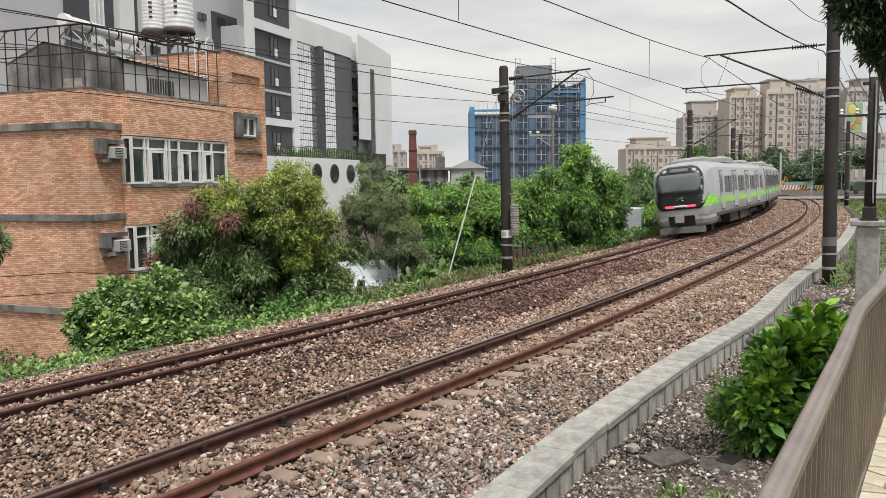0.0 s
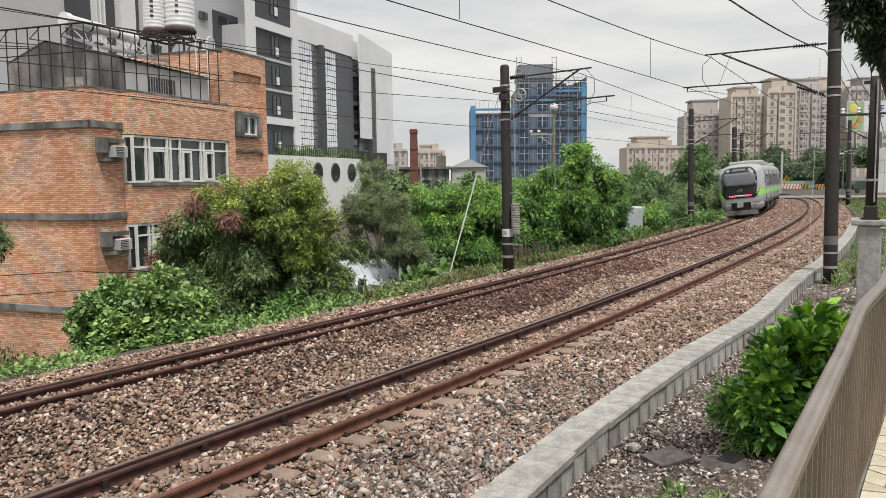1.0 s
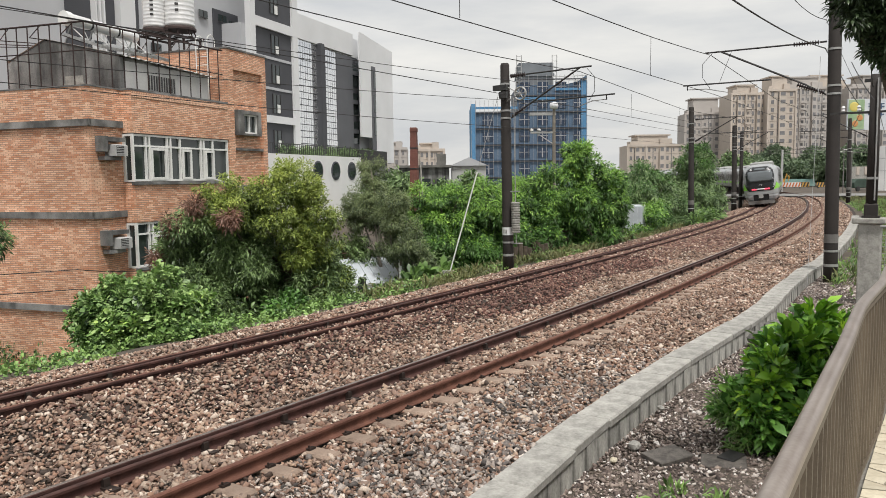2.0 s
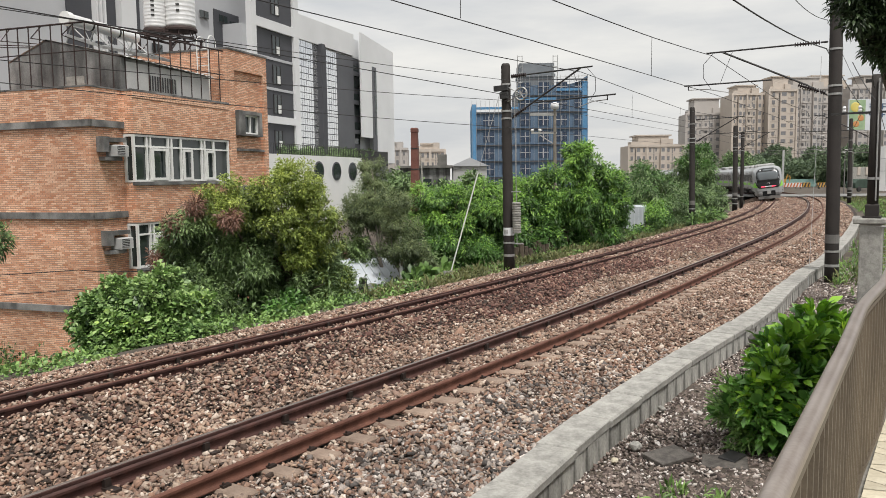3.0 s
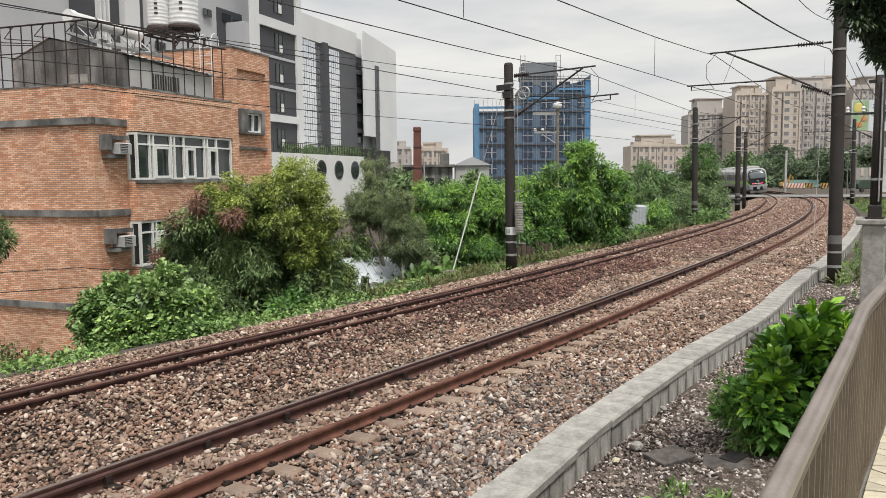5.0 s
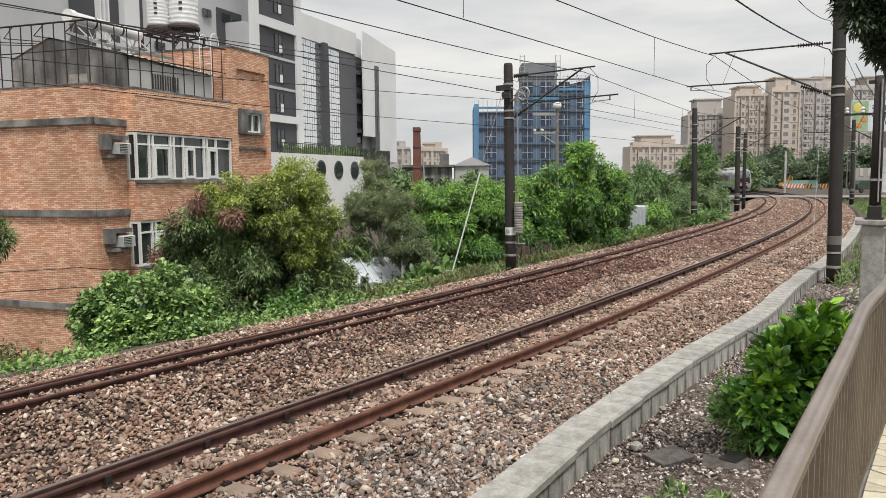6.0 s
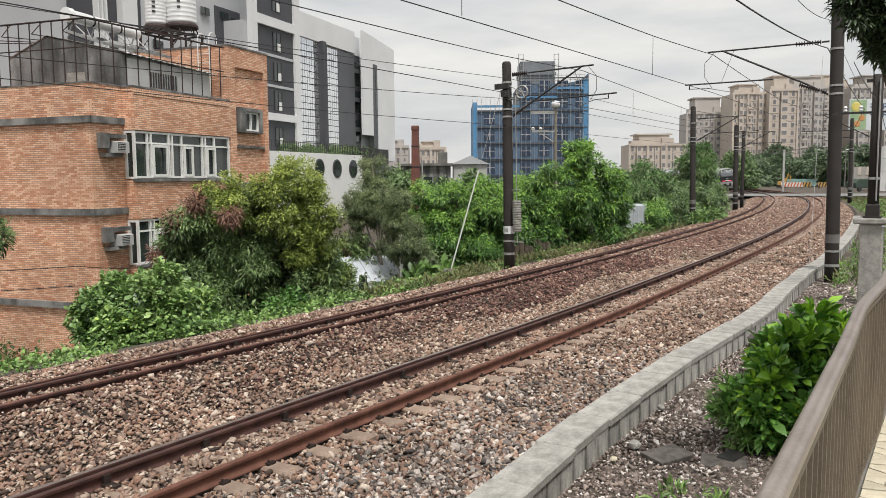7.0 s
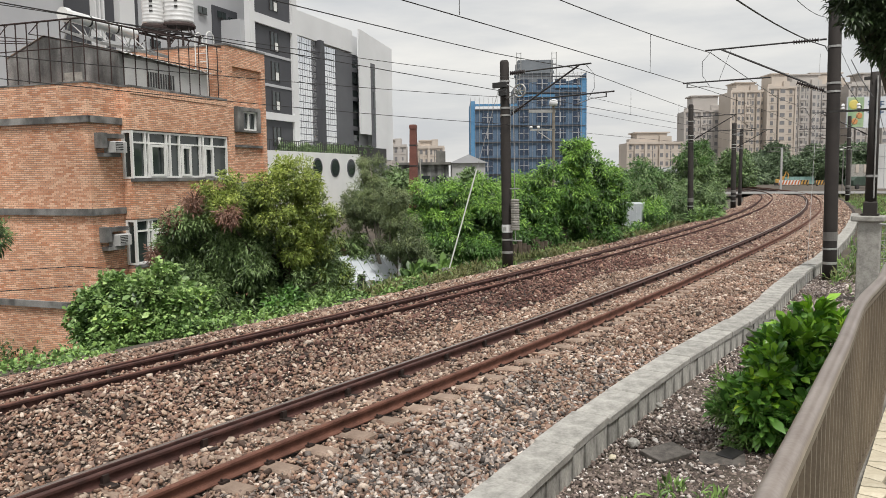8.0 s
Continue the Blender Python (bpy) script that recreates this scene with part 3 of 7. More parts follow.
# ---------- ballast stones ----------
def stones(name, label, count, s0, s1, d0, d1, size, zf, material, seed, keep=None, category="ballast"):
    """Loose broken stones as one joined mesh."""
    rng = np.random.default_rng(seed)
    base = np.array([(-1, -1, -.7), (1, -.9, -.8), (.9, 1, -.7), (-.8, .9, -.8), (-.75, -.7, .6), (.6, -.8, .8), (.8, .6, .6), (-.6, .8, .75)]) * 0.5
    faces = np.array([(0, 3, 2, 1), (4, 5, 6, 7), (0, 1, 5, 4), (1, 2, 6, 5), (2, 3, 7, 6), (3, 0, 4, 7)])
    s = s0 + (s1 - s0) * rng.random(count) ** 1.25
    d = rng.uniform(d0, d1, count)
    if keep is not None:
        k = keep(s, d)
        s, d = s[k], d[k]
    n = len(s)
    x, y, a = np.interp(s, L_S, L_X), np.interp(s, L_S, L_Y), np.interp(s, L_S, L_T)
    x = np.where(s < 0, L_X[0] + math.cos(L_T[0]) * s, x)
    y = np.where(s < 0, L_Y[0] + math.sin(L_T[0]) * s, y)
    c = np.stack([x + np.sin(a) * d, y - np.cos(a) * d, zf(s, d) + 0.00306 * np.maximum(s - 25, 0)], 1)
    sz = size * rng.lognormal(0, 0.3, (n, 1)) * rng.uniform(0.6, 1.3, (n, 3)) * np.clip(1 + s[:, None] / 110, 1, 1.6)
    sz *= np.array([1.25, 0.9, 0.62])
    loc = base[None] * sz[:, None] * rng.uniform(0.6, 1.2, (n, 8, 1))
    e = rng.uniform(-1, 1, (n, 3)) * np.array([0.9, 0.9, 3.1])
    cx, sx, cy, sy, cz, sn = np.cos(e[:, 0]), np.sin(e[:, 0]), np.cos(e[:, 1]), np.sin(e[:, 1]), np.cos(e[:, 2]), np.sin(e[:, 2])
    rx = np.zeros((n, 3, 3)); rx[:, 0, 0] = 1; rx[:, 1, 1] = cx; rx[:, 1, 2] = -sx; rx[:, 2, 1] = sx; rx[:, 2, 2] = cx
    ry = np.zeros((n, 3, 3)); ry[:, 1, 1] = 1; ry[:, 0, 0] = cy; ry[:, 0, 2] = sy; ry[:, 2, 0] = -sy; ry[:, 2, 2] = cy
    rz = np.zeros((n, 3, 3)); rz[:, 2, 2] = 1; rz[:, 0, 0] = cz; rz[:, 0, 1] = -sn; rz[:, 1, 0] = sn; rz[:, 1, 1] = cz
    v = np.einsum("nij,nkj->nki", rz @ ry @ rx, loc) + c[:, None]
    f = faces[None] + (np.arange(n) * 8)[:, None, None]
    me = bpy.data.meshes.new(name)
    me.vertices.add(n * 8)
    me.vertices.foreach_set("co", v.reshape(-1))
    me.loops.add(n * 24)
    me.loops.foreach_set("vertex_index", f.reshape(-1).astype(np.int32))
    me.polygons.add(n * 6)
    me.polygons.foreach_set("loop_start", np.arange(0, n * 24, 4, dtype=np.int32))
    me.update(calc_edges=True)
    me.materials.append(material)
    tagged(new(name, me), label, category, kind="stuff")


def clear_of_rails(s, d):
    sp = np.interp(s, [0, 25, 50, 100], [3.768, 3.814, 3.927, 4.319])
    ok = d < np.interp(s, [0, 5.3, 7.5, 10.0, 12.3, 15.9, 18.0, 25.0, 28.0, 62], [3.0, 2.79, 2.6, 2.5, 2.49, 2.65, 2.66, 2.5, 2.66, 2.56])
    for o in (-GAUGE / 2, GAUGE / 2):
        ok &= (np.abs(d - o) > 0.085) & (np.abs(d + sp - o) > 0.085)
    for c in (0, sp):
        ok &= np.abs(d + c + GAUGE / 2 - 0.13) > 0.07
    # sleepers show between the stones inside the nearer track's outer rail
    t = np.abs((s + 6) / 0.6 - np.round((s + 6) / 0.6)) * 0.6
    ok &= ~((t < 0.1) & (((np.abs(np.abs(d) - 0.66) < 0.17)) | ((d > 0.6) & (d < 0.92))))
    return ok


def rusty(s, d):
    """The strip beside the farther track, stained by brake dust."""
    return (np.abs(d + 3.1 + 0.25 * np.sin(s * 0.7)) < 1.25)


def stain(a, b):
    """A repeatable scatter between 0 and 1."""
    v = np.sin(a * 91.3 + b * 57.7) * 4375.85
    return v - np.floor(v)


bed_top = lambda s, d: bed_z(d) - 0.012 + 0.026 * np.sin(s * 77.7 + d * 131.3)
stones("ballast_stones", "broken grey-brown ballast stones between the rails", 165000, -1, 26, -6.6, 2.95, 0.047, bed_top, M_STONE, 1, lambda s, d: clear_of_rails(s, d) & ~(rusty(s, d) & (stain(s, d) < np.clip((s - 3) / 13, 0.15, 0.93))))
stones("grey_ballast_stones", "clean grey ballast stones beside the kerb", 26000, 1, 15, 0.75, 2.95, 0.047, bed_top, M_STONE_GREY, 7, lambda s, d: clear_of_rails(s, d) & (stain(s, d) < np.clip((13 - s) / 7, 0, 1) * np.clip((d - 0.75) / 1.0, 0, 1)))
stones("ballast_stones", "broken grey-brown ballast stones along the far curve", 80000, 26, 100, -6.6, 2.8, 0.052, bed_top, M_STONE, 2, clear_of_rails)
stones("rust_stained_stones", "dark red brake-dust stained ballast by the track", 36000, 0, 42, -4.6, -1.6, 0.047, bed_top, M_STONE_RED, 3, lambda s, d: clear_of_rails(s, d) & rusty(s, d) & (stain(d, s) < np.clip((s - 3) / 13, 0.15, 1.0)))
stones("rust_stained_stones", "red-brown stained ballast along the far curve", 30000, 30, 100, -5.6, 0.9, 0.05, bed_top, M_STONE_RED, 6, clear_of_rails)
stones("dark_pebbles", "dark pebbles and rubble beside the concrete kerb", 60000, 1, 30, 2.9, 6.0, 0.034, lambda s, d: np.interp(d, GROUND_D, GROUND_Z) + 0.015, M_PEBBLE, 4, category="pebbles")


# ---------- concrete kerb wall beside the track ----------
KERB_S = [0, 5.3, 6.3, 7.5, 8.8, 10.0, 12.3, 14.3, 15.9, 18.0, 20.8, 25.0, 28.0, 34, 62]
KERB_D = [3.25, 3.0, 2.92, 2.81, 2.74, 2.7, 2.69, 2.77, 2.85, 2.86, 2.77, 2.7, 2.86, 2.8, 2.76]


def kerb_pose(s):
    """On the kerb's middle line, turned along it."""
    p, q = tp(s - 0.3, float(np.interp(s - 0.3, KERB_S, KERB_D))), tp(s + 0.3, float(np.interp(s + 0.3, KERB_S, KERB_D)))
    m = p.lerp(q, 0.5)
    return Matrix.Translation(m) @ Matrix.Rotation(math.atan2(q.y - p.y, q.x - p.x) - math.pi / 2, 4, "Z")


kerb = thing("kerb_wall", "low weathered concrete kerb wall in cast blocks", "kerb", kind="structure")
cap_len = 1.2
for i in range(48):
    s = 1.6 + i * cap_len
    m = kerb_pose(s) @ pose(random.uniform(-.008, .008), 0, random.uniform(-.008, .008), random.uniform(-.3, .3), random.uniform(-.6, .6), random.uniform(-.5, .5))
    g = Geo()
    c0, c1 = random.uniform(.012, .03), random.uniform(.012, .03)
    g.slab(-0.23, 0.235, -cap_len / 2 + 0.011, cap_len / 2 - 0.011, -0.2, -0.1, c0)
    part("kerb_cap", g, M_CONC, kerb, m=m)
face = [Geo().slab(-0.215, 0.215, -w / 2 + 0.012, w / 2 - 0.012, -0.85, -0.204, 0.012).mesh("kerb_panel", M_KERB) for w in (0.4, 0.4)]
for i in range(3 * 48):
    s = 1.2 + i * 0.4 + random.uniform(-.02, .02)
    part("kerb_panel", face[i % 2], M_KERB, kerb, m=kerb_pose(s) @ pose(random.uniform(-.012, .012), 0, 0, 0, random.uniform(-1, 1), random.uniform(-.8, .8)))


# ---------- walkway and its fence ----------
FENCE_D = 6.05
FENCE_S = [-3, 1.1, 1.7, 2.85, 4.06, 5.16, 6.0, 12.4]
FENCE_AT = [6.12, 6.12, 6.12, 6.105, 6.065, 6.09, 6.06, 6.05]


def fence_pose(s, z=0.0):
    return tr(s, float(np.interp(s, FENCE_S, FENCE_AT)), z)


WALK_Z = 1.17
base = thing("walkway", "raised walkway of crazy-paved cream stone", "pavement", kind="structure")
wall_prof = [(FENCE_D + 0.02, -0.9), (FENCE_D + 5.0, -0.9), (FENCE_D + 5.0, WALK_Z - 0.03), (FENCE_D + 0.02, WALK_Z - 0.03)]
part("paving_bed", Geo().sweep(wall_prof, [tr(s, 0) for s in span(-10, 13, 1.0)]), M_MORTAR, base, "grey mortar bed")
rng_t = random.Random(5)
cells = {}
for i in range(62):
    for j in range(15):
        cells[i, j] = (-1.6 + i * 0.16 + rng_t.uniform(-.055, .055), FENCE_D + 0.05 + j * 0.15 + rng_t.uniform(-.05, .05) * (j > 0))
for i in range(61):
    for j in range(14):
        quad = [Vector((cells[a][1], cells[a][0])) for a in ((i, j), (i, j + 1), (i + 1, j + 1), (i + 1, j))]
        mid_ = sum(quad, Vector((0, 0))) / 4
        poly = [((q - mid_) * 0.88)[:] for q in quad]
        if mid_.y < 3.0 and j > 3:
            continue
        part("paving_stone", Geo().prism(poly, -0.03, 0.004 + rng_t.uniform(0, .004)), M_TILE, base, m=tr(mid_.y, mid_.x, WALK_Z))

fence = thing("pedestrian_fence", "taupe metal fence of ribbed sheet with pipe handrail", "fence")
part("handrail", Geo().tube([fence_pose(s, 2.163).translation for s in span(-3, 12.4, 0.3)], 0.03, 16), M_HANDRAIL, fence, "worn taupe pipe handrail", smooth=True)
# ribbed sheet, panel by panel, in flat pans and narrow ribs
for a in span(-3, 10.9, 1.39):
    sheet, k = Geo(), 0
    vs = []
    for i in range(70):
        s = a + i * 0.02
        q = i % 7
        p = fence_pose(s) @ Vector((0.016 if q in (2, 3) else (0.008 if q == 5 else 0.0), 0, 0))
        vs += [(p.x, p.y, 1.2), (p.x, p.y, 2.12)]
    sheet.add(vs, [(2 * i, 2 * i + 2, 2 * i + 3, 2 * i + 1) for i in range(69)])
    sh = part("ribbed_sheet", sheet, M_FENCE, fence, "ribbed taupe sheet panel")
    sol = sh.modifiers.new("thick", "SOLIDIFY")
    sol.thickness = 0.003
    rail = [fence_pose(a + i * 0.2315) for i in range(7)]
    for z0, z1, nm in ((1.19, 1.215, "bottom_rail"), (2.115, 2.14, "top_rail")):
        part(nm, Geo().sweep([(-0.014, z0), (0.024, z0), (0.024, z1), (-0.014, z1)], rail), M_FENCE, fence)
post = Geo().box(-0.024, 0.006, -0.02, 0.02, 1.1, 2.15).mesh("fence_post", M_FENCE)
for s in span(-3, 12.3, 1.39):
    part("fence_post", post, M_FENCE, fence, m=fence_pose(s - 0.01))
# ---------- brick apartment building ----------
B_TURN = 69.75
B_POSE = pose(-11.346, 25.0, 0, 0, 0, B_TURN)


def window_unit(parent, x0, x1, z0, z1, y, mull=(), transom=None, glass=M_GLASS, frame_w=0.07, m=None):
    """A framed window in a wall that faces -y; mullions at the given x."""
    w = part("window", Geo().box(x0, x1, y + 0.06, y + 0.075, z0, z1), glass, parent, "dark reflecting window glass", m=m)
    fr = Geo().box(x0, x1, y - 0.02, y + 0.06, z0, z0 + frame_w).box(x0, x1, y - 0.02, y + 0.06, z1 - frame_w, z1)
    for xm in (x0 + frame_w / 2, *mull, x1 - frame_w / 2):
        fr.box(xm - frame_w / 2, xm + frame_w / 2, y - 0.022, y + 0.058, z0 + frame_w, z1 - frame_w)
    part("window_frame", fr, M_WHITE, w, "white window frame")
    if transom:
        part("transom", Geo().box(x0 + frame_w, x1 - frame_w, y - 0.01, y + 0.05, transom - 0.03, transom + 0.03), M_WHITE, w, "white transom bar")
    return w


def build_brick_house():
    h = thing("brick_building", "orange brick apartment house with grey cement bands", "building", B_POSE)
    part("wall", Geo().box(0, 9.6, 0, 11, -5.0, 5.1), M_BRICK, h, "orange facing brick wall")
    # parapet round the roof terrace
    part("parapet", Geo().box(0, 0.16, 0, 11, 5.1, 6.0).box(0.16, 1.42, 0, 0.16, 5.1, 6.0), M_BRICK, h, "brick parapet")
    part("coping", Geo().box(-0.02, 0.18, -0.02, 11, 6.0, 6.05).box(0.18, 1.42, -0.02, 0.18, 6.0, 6.05), M_LEDGE, h, "cement coping")
    # course of upright bricks under the coping
    soldier = Geo().slab(-0.035, 0.035, -0.018, 0.0, -0.2, 0.0, 0.004).mesh("brick", M_BRICK)
    for k in range(64):
        part("brick", soldier, M_BRICK, h, m=pose(1.5 + k * 0.084, -0.452, 5.96))
    # projecting bay, with its openings left free
    y0 = -0.45
    for z0, z1 in ((-5.0, -0.12), (1.5, 2.86), (4.55, 5.98)):
        part("bay_wall", Geo().box(1.42, 6.87, y0, -0.004, z0, z1), M_BRICK, h, "brick bay wall")
    part("coping", Geo().box(1.40, 6.87, y0 - 0.02, -0.006, 5.98, 6.05), M_LEDGE, h)
    for z0, z1, mull in ((2.86, 4.55, (2.12, 2.3, 3.22, 3.40, 3.92, 5.12, 5.3, 5.86)), (-0.12, 1.5, (2.1, 2.28, 3.3, 3.9, 5.1))):
        window_unit(h, 1.46, 6.83, z0 + 0.05, z1 - 0.02, y0 + 0.06, mull, z1 - 0.42)
        # opening sashes, white-framed
        for a, b in ((2.3, 3.1), (3.96, 4.5), (5.3, 5.86)):
            sash = Geo()
            for xa, xb, za, zb in ((a, b, z0 + 0.1, z0 + 0.19), (a, b, z1 - 0.56, z1 - 0.47), (a, a + 0.09, z0 + 0.19, z1 - 0.56), (b - 0.09, b, z0 + 0.19, z1 - 0.56)):
                sash.box(xa, xb, y0 - 0.02, y0 + 0.03, za, zb)
            part("sash", sash, M_WHITE, h, "white sliding sash")
        # the side pane of the bay
        sg = part("side_window", Geo().box(1.5, 1.51, y0 + 0.08, -0.03, z0 + 0.1, z1 - 0.1), M_GLASS, h, "dark reflecting window glass")
        fr = Geo().box(1.43, 1.5, y0 + 0.005, y0 + 0.1, z0 + 0.03, z1 - 0.02).box(1.43, 1.5, -0.09, -0.005, z0 + 0.03, z1 - 0.02)
        fr.box(1.43, 1.5, y0 + 0.1, -0.09, z0 + 0.03, z0 + 0.1).box(1.43, 1.5, y0 + 0.1, -0.09, z1 - 0.1, z1 - 0.02)
        part("window_frame", fr, M_WHITE, sg, "white window frame")
        part("window_sill", Geo().box(1.36, 6.9, y0 - 0.07, y0 + 0.06, z0 - 0.07, z0 + 0.04), M_LEDGE, h, "grey cement sill")
    # cement bands round the older faces
    for z in (4.72, 1.70, -1.44):
        part("cement_band", Geo().box(-0.1, -0.004, -0.1, 11, z, z + 0.22).box(-0.1, 1.42, -0.1, -0.004, z, z + 0.22), M_LEDGE, h, "rain-stained cement band")
    # window coolers in cement hoods
    for x, z in ((0.62, 3.62), (0.62, 0.52)):
        hood = part("cement_hood", Geo().box(x - 0.4, x - 0.16, -0.32, -0.004, z + 0.28, z + 0.78).box(x - 0.16, x + 0.62, -0.3, -0.004, z + 0.62, z + 0.76).box(x - 0.3, x + 0.42, -0.3, -0.004, z, z + 0.12), M_LEDGE, h, "grey cement hood")
        ac = part("air_conditioner", Geo().slab(x + 0.0, x + 0.56, -0.46, -0.01, z + 0.14, z + 0.52, 0.03), M_PALE, h, "white window air conditioner")
        part("grille", Geo().box(x + 0.05, x + 0.38, -0.472, -0.46, z + 0.2, z + 0.48), M_STEEL_D, ac, "dark grille")
        for k in range(5):
            part("grille_slat", Geo().box(x + 0.05, x + 0.38, -0.48, -0.472, z + 0.21 + k * 0.055, z + 0.23 + k * 0.055), M_PALE, ac)
    # stair tower
    tx0, tx1, ty1 = 6.87, 9.68, 4.6
    for bx in ((tx0, 7.3, y0, 0, -5, 8.2), (9.38, tx1, y0, 0, -5, 8.2), (7.3, 9.38, y0, 0, 7.42, 8.2), (7.3, 9.38, y0 + 0.14, 0, -5, 7.42), (tx0, tx1, 0, ty1, 5.1, 8.2)):
        part("tower_wall", Geo().box(*bx), M_BRICK, h, "brick stair tower")
    part("coping", Geo().box(tx0 - 0.03, tx1 + 0.03, y0 - 0.03, ty1, 8.2, 8.27), M_LEDGE, h)
    for z in (4.15, 1.1):
        part("brick_lintel", Geo().box(7.3, 9.38, y0 + 0.02, y0 + 0.14, z, z + 0.1), M_LEDGE, h)
    for z in (4.86, 1.76):
        for xa, xb, za, zb in ((7.42, 9.1, z + 0.8, z + 0.95), (7.42, 7.85, z, z + 0.8), (8.9, 9.1, z, z + 0.8), (7.42, 9.1, z - 0.08, z)):
            part("window_surround", Geo().box(xa, xb, y0 - 0.1, y0 + 0.14, za, zb), M_LEDGE, h, "grey cement window surround")
        window_unit(h, 7.85, 8.9, z, z + 0.8, y0 + 0.02, (8.35,))
    # rooftop hut with a gable end
    hx0, hx1, hy0, hy1 = 1.5, 6.2, 0.0, 5.05
    hut = part("rooftop_hut", Geo().add([(hx0, hy0, 5.1), (hx0, hy1, 5.1), (hx0, hy1, 7.22), (hx0, 3.25, 7.9), (hx0, hy0, 7.2), (hx1, hy0, 5.1), (hx1, hy1, 5.1), (hx1, hy1, 7.1), (hx1, 3.25, 7.75), (hx1, hy0, 7.05)],
               [(0, 1, 2, 3, 4), (9, 8, 7, 6, 5), (0, 4, 9, 5), (1, 6, 7, 2), (4, 3, 8, 9), (3, 2, 7, 8)]), M_HUTGREY, h, "rain-streaked grey rooftop hut")
    part("pale_side_wall", Geo().box(hx0 + 0.22, hx1, hy0 - 0.03, hy0 - 0.004, 5.1, 7.02), M_PALE, hut, "pale grey side wall")
    part("hut_vent", Geo().box(hx0 - 0.02, hx0 - 0.004, 1.6, 2.4, 6.35, 6.6).box(hx0 - 0.05, hx0 - 0.02, 1.55, 2.45, 6.28, 6.35), M_CONC, hut, "bricked-up opening")
    lv = part("louvred_window", Geo().box(2.85, 4.25, hy0 - 0.05, hy0 - 0.03, 6.15, 6.68), M_STEEL_D, hut, "dark barred window")
    for k in range(11):
        part("bar", Geo().box(2.88 + k * 0.132, 2.91 + k * 0.132, hy0 - 0.07, hy0 - 0.05, 6.15, 6.68), M_BAND, lv)
    roof = Geo()
    for side, (ya, za, yb, zb) in enumerate(((hy0 - 0.16, 7.17, 3.25, 7.94), (3.25, 7.94, hy1 + 0.06, 7.24))):
        n = 64
        vs, fs = [], []
        for i in range(n + 1):
            x = hx0 - 0.03 + (hx1 - hx0 + 0.2) * i / n
            w = 0.022 * math.cos(i * math.pi / 2)
            vs += [(x, ya, za + w - 0.16 * i / n), (x, yb, zb + w - 0.16 * i / n)]
        fs = [(2 * i, 2 * i + 2, 2 * i + 3, 2 * i + 1) for i in range(n)]
        roof.add(vs, fs)
    ro = part("corrugated_roof", roof, M_PALE, hut, "pale corrugated sheet roof")
    so = ro.modifiers.new("thick", "SOLIDIFY")
    so.thickness = 0.008
    # dark steel cage round the terrace
    cage = part("cage_rail", Geo().tube([(0.08, 9, 8.1), (0.08, 0.08, 8.05)], 0.032, 6).tube([(0.08, 0.08, 8.05), (6.8, -0.3, 8.1)], 0.032, 6)
                .tube([(0.08, 9, 7.2), (0.08, 0.08, 7.15)], 0.02, 6).tube([(0.08, 0.08, 7.15), (6.8, -0.3, 7.15)], 0.02, 6), M_CAGE, h, "rusty dark steel cage rails")
    cp = Geo().tube([(0, 0, 6.02), (0, 0, 8.07)], 0.021, 6).mesh("cage_post", M_CAGE)
    for k in range(19):
        part("cage_post", cp, M_CAGE, h, m=pose(0.08, 0.08 + k * 0.48, 0))
    for k in range(1, 13):
        part("cage_post", cp, M_CAGE, h, m=pose(0.08 + k * 0.54, 0.08 - k * 0.03, 0.0))
    for k in range(5):
        part("cage_brace", Geo().tube([(0.08, 0.5 + k * 1.4, 8.06), (0.9, 1.9 + k * 1.4, 7.9), (2.6, 2.6 + k * 0.6, 7.95)], 0.018, 5), M_CAGE, h)
    # white ladder hoops up the tower
    for yy in (0.35, 0.9):
        part("ladder_rail", Geo().tube([(6.75, yy, 5.4), (6.75, yy, 8.5)] + [(6.75 + 0.25 * (1 - math.cos(a)), yy, 8.5 + 0.3 * math.sin(a)) for a in [0.5, 1.0, 1.57, 2.1, 2.6, 3.14]] + [(7.25, yy, 8.27)], 0.022, 6), M_WHITE, h, "white ladder rail")
    rung = Geo().tube([(6.75, 0.35, 0), (6.75, 0.9, 0)], 0.015, 6).mesh("rung", M_WHITE)
    for k in range(9):
        part("rung", rung, M_WHITE, h, m=pose(0, 0, 5.6 + k * 0.33))
    return h


build_brick_house()


def water_tank(label, m, r, h):
    t = thing("water_tank", label, "water tank", m)
    prof = [(r * 0.97, 0.0)]
    for k in range(9):
        z = 0.06 + k * (h - 0.25) / 8
        prof += [(r, z), (r + 0.012, z + 0.03), (r, z + 0.06)]
    prof += [(r * 0.9, h - 0.08), (r * 0.5, h), (r * 0.18, h + 0.02)]
    part("tank_body", Geo().lathe(prof, 28), M_INOX, t, "ribbed stainless steel drum", smooth=True)
    for k in range(8):
        a = k * math.pi / 4
        part("stand_leg", Geo().tube([(r * 0.85 * math.cos(a), r * 0.85 * math.sin(a), -0.02), (r * 1.05 * math.cos(a), r * 1.05 * math.sin(a), -0.4)], 0.025, 5), M_CAGE, t)
    part("stand_ring", Geo().lathe([(r * 1.1, -0.16), (r * 1.1, -0.08), (r * 0.4, -0.08), (r * 0.4, -0.02), (r * 1.02, -0.02)][:2] + [(r * 1.02, -0.004)], 24), M_CAGE, t, "rusty ring stand")
    # writing on the drum, too small to read
    for k in range(4):
        part("lettering", Geo().box(-0.07, 0.07, -r - 0.035, -r - 0.02, h * 0.32 + k * h * 0.14, h * 0.38 + k * h * 0.14), M_STEEL_D, t, "faded dark lettering")
    return t


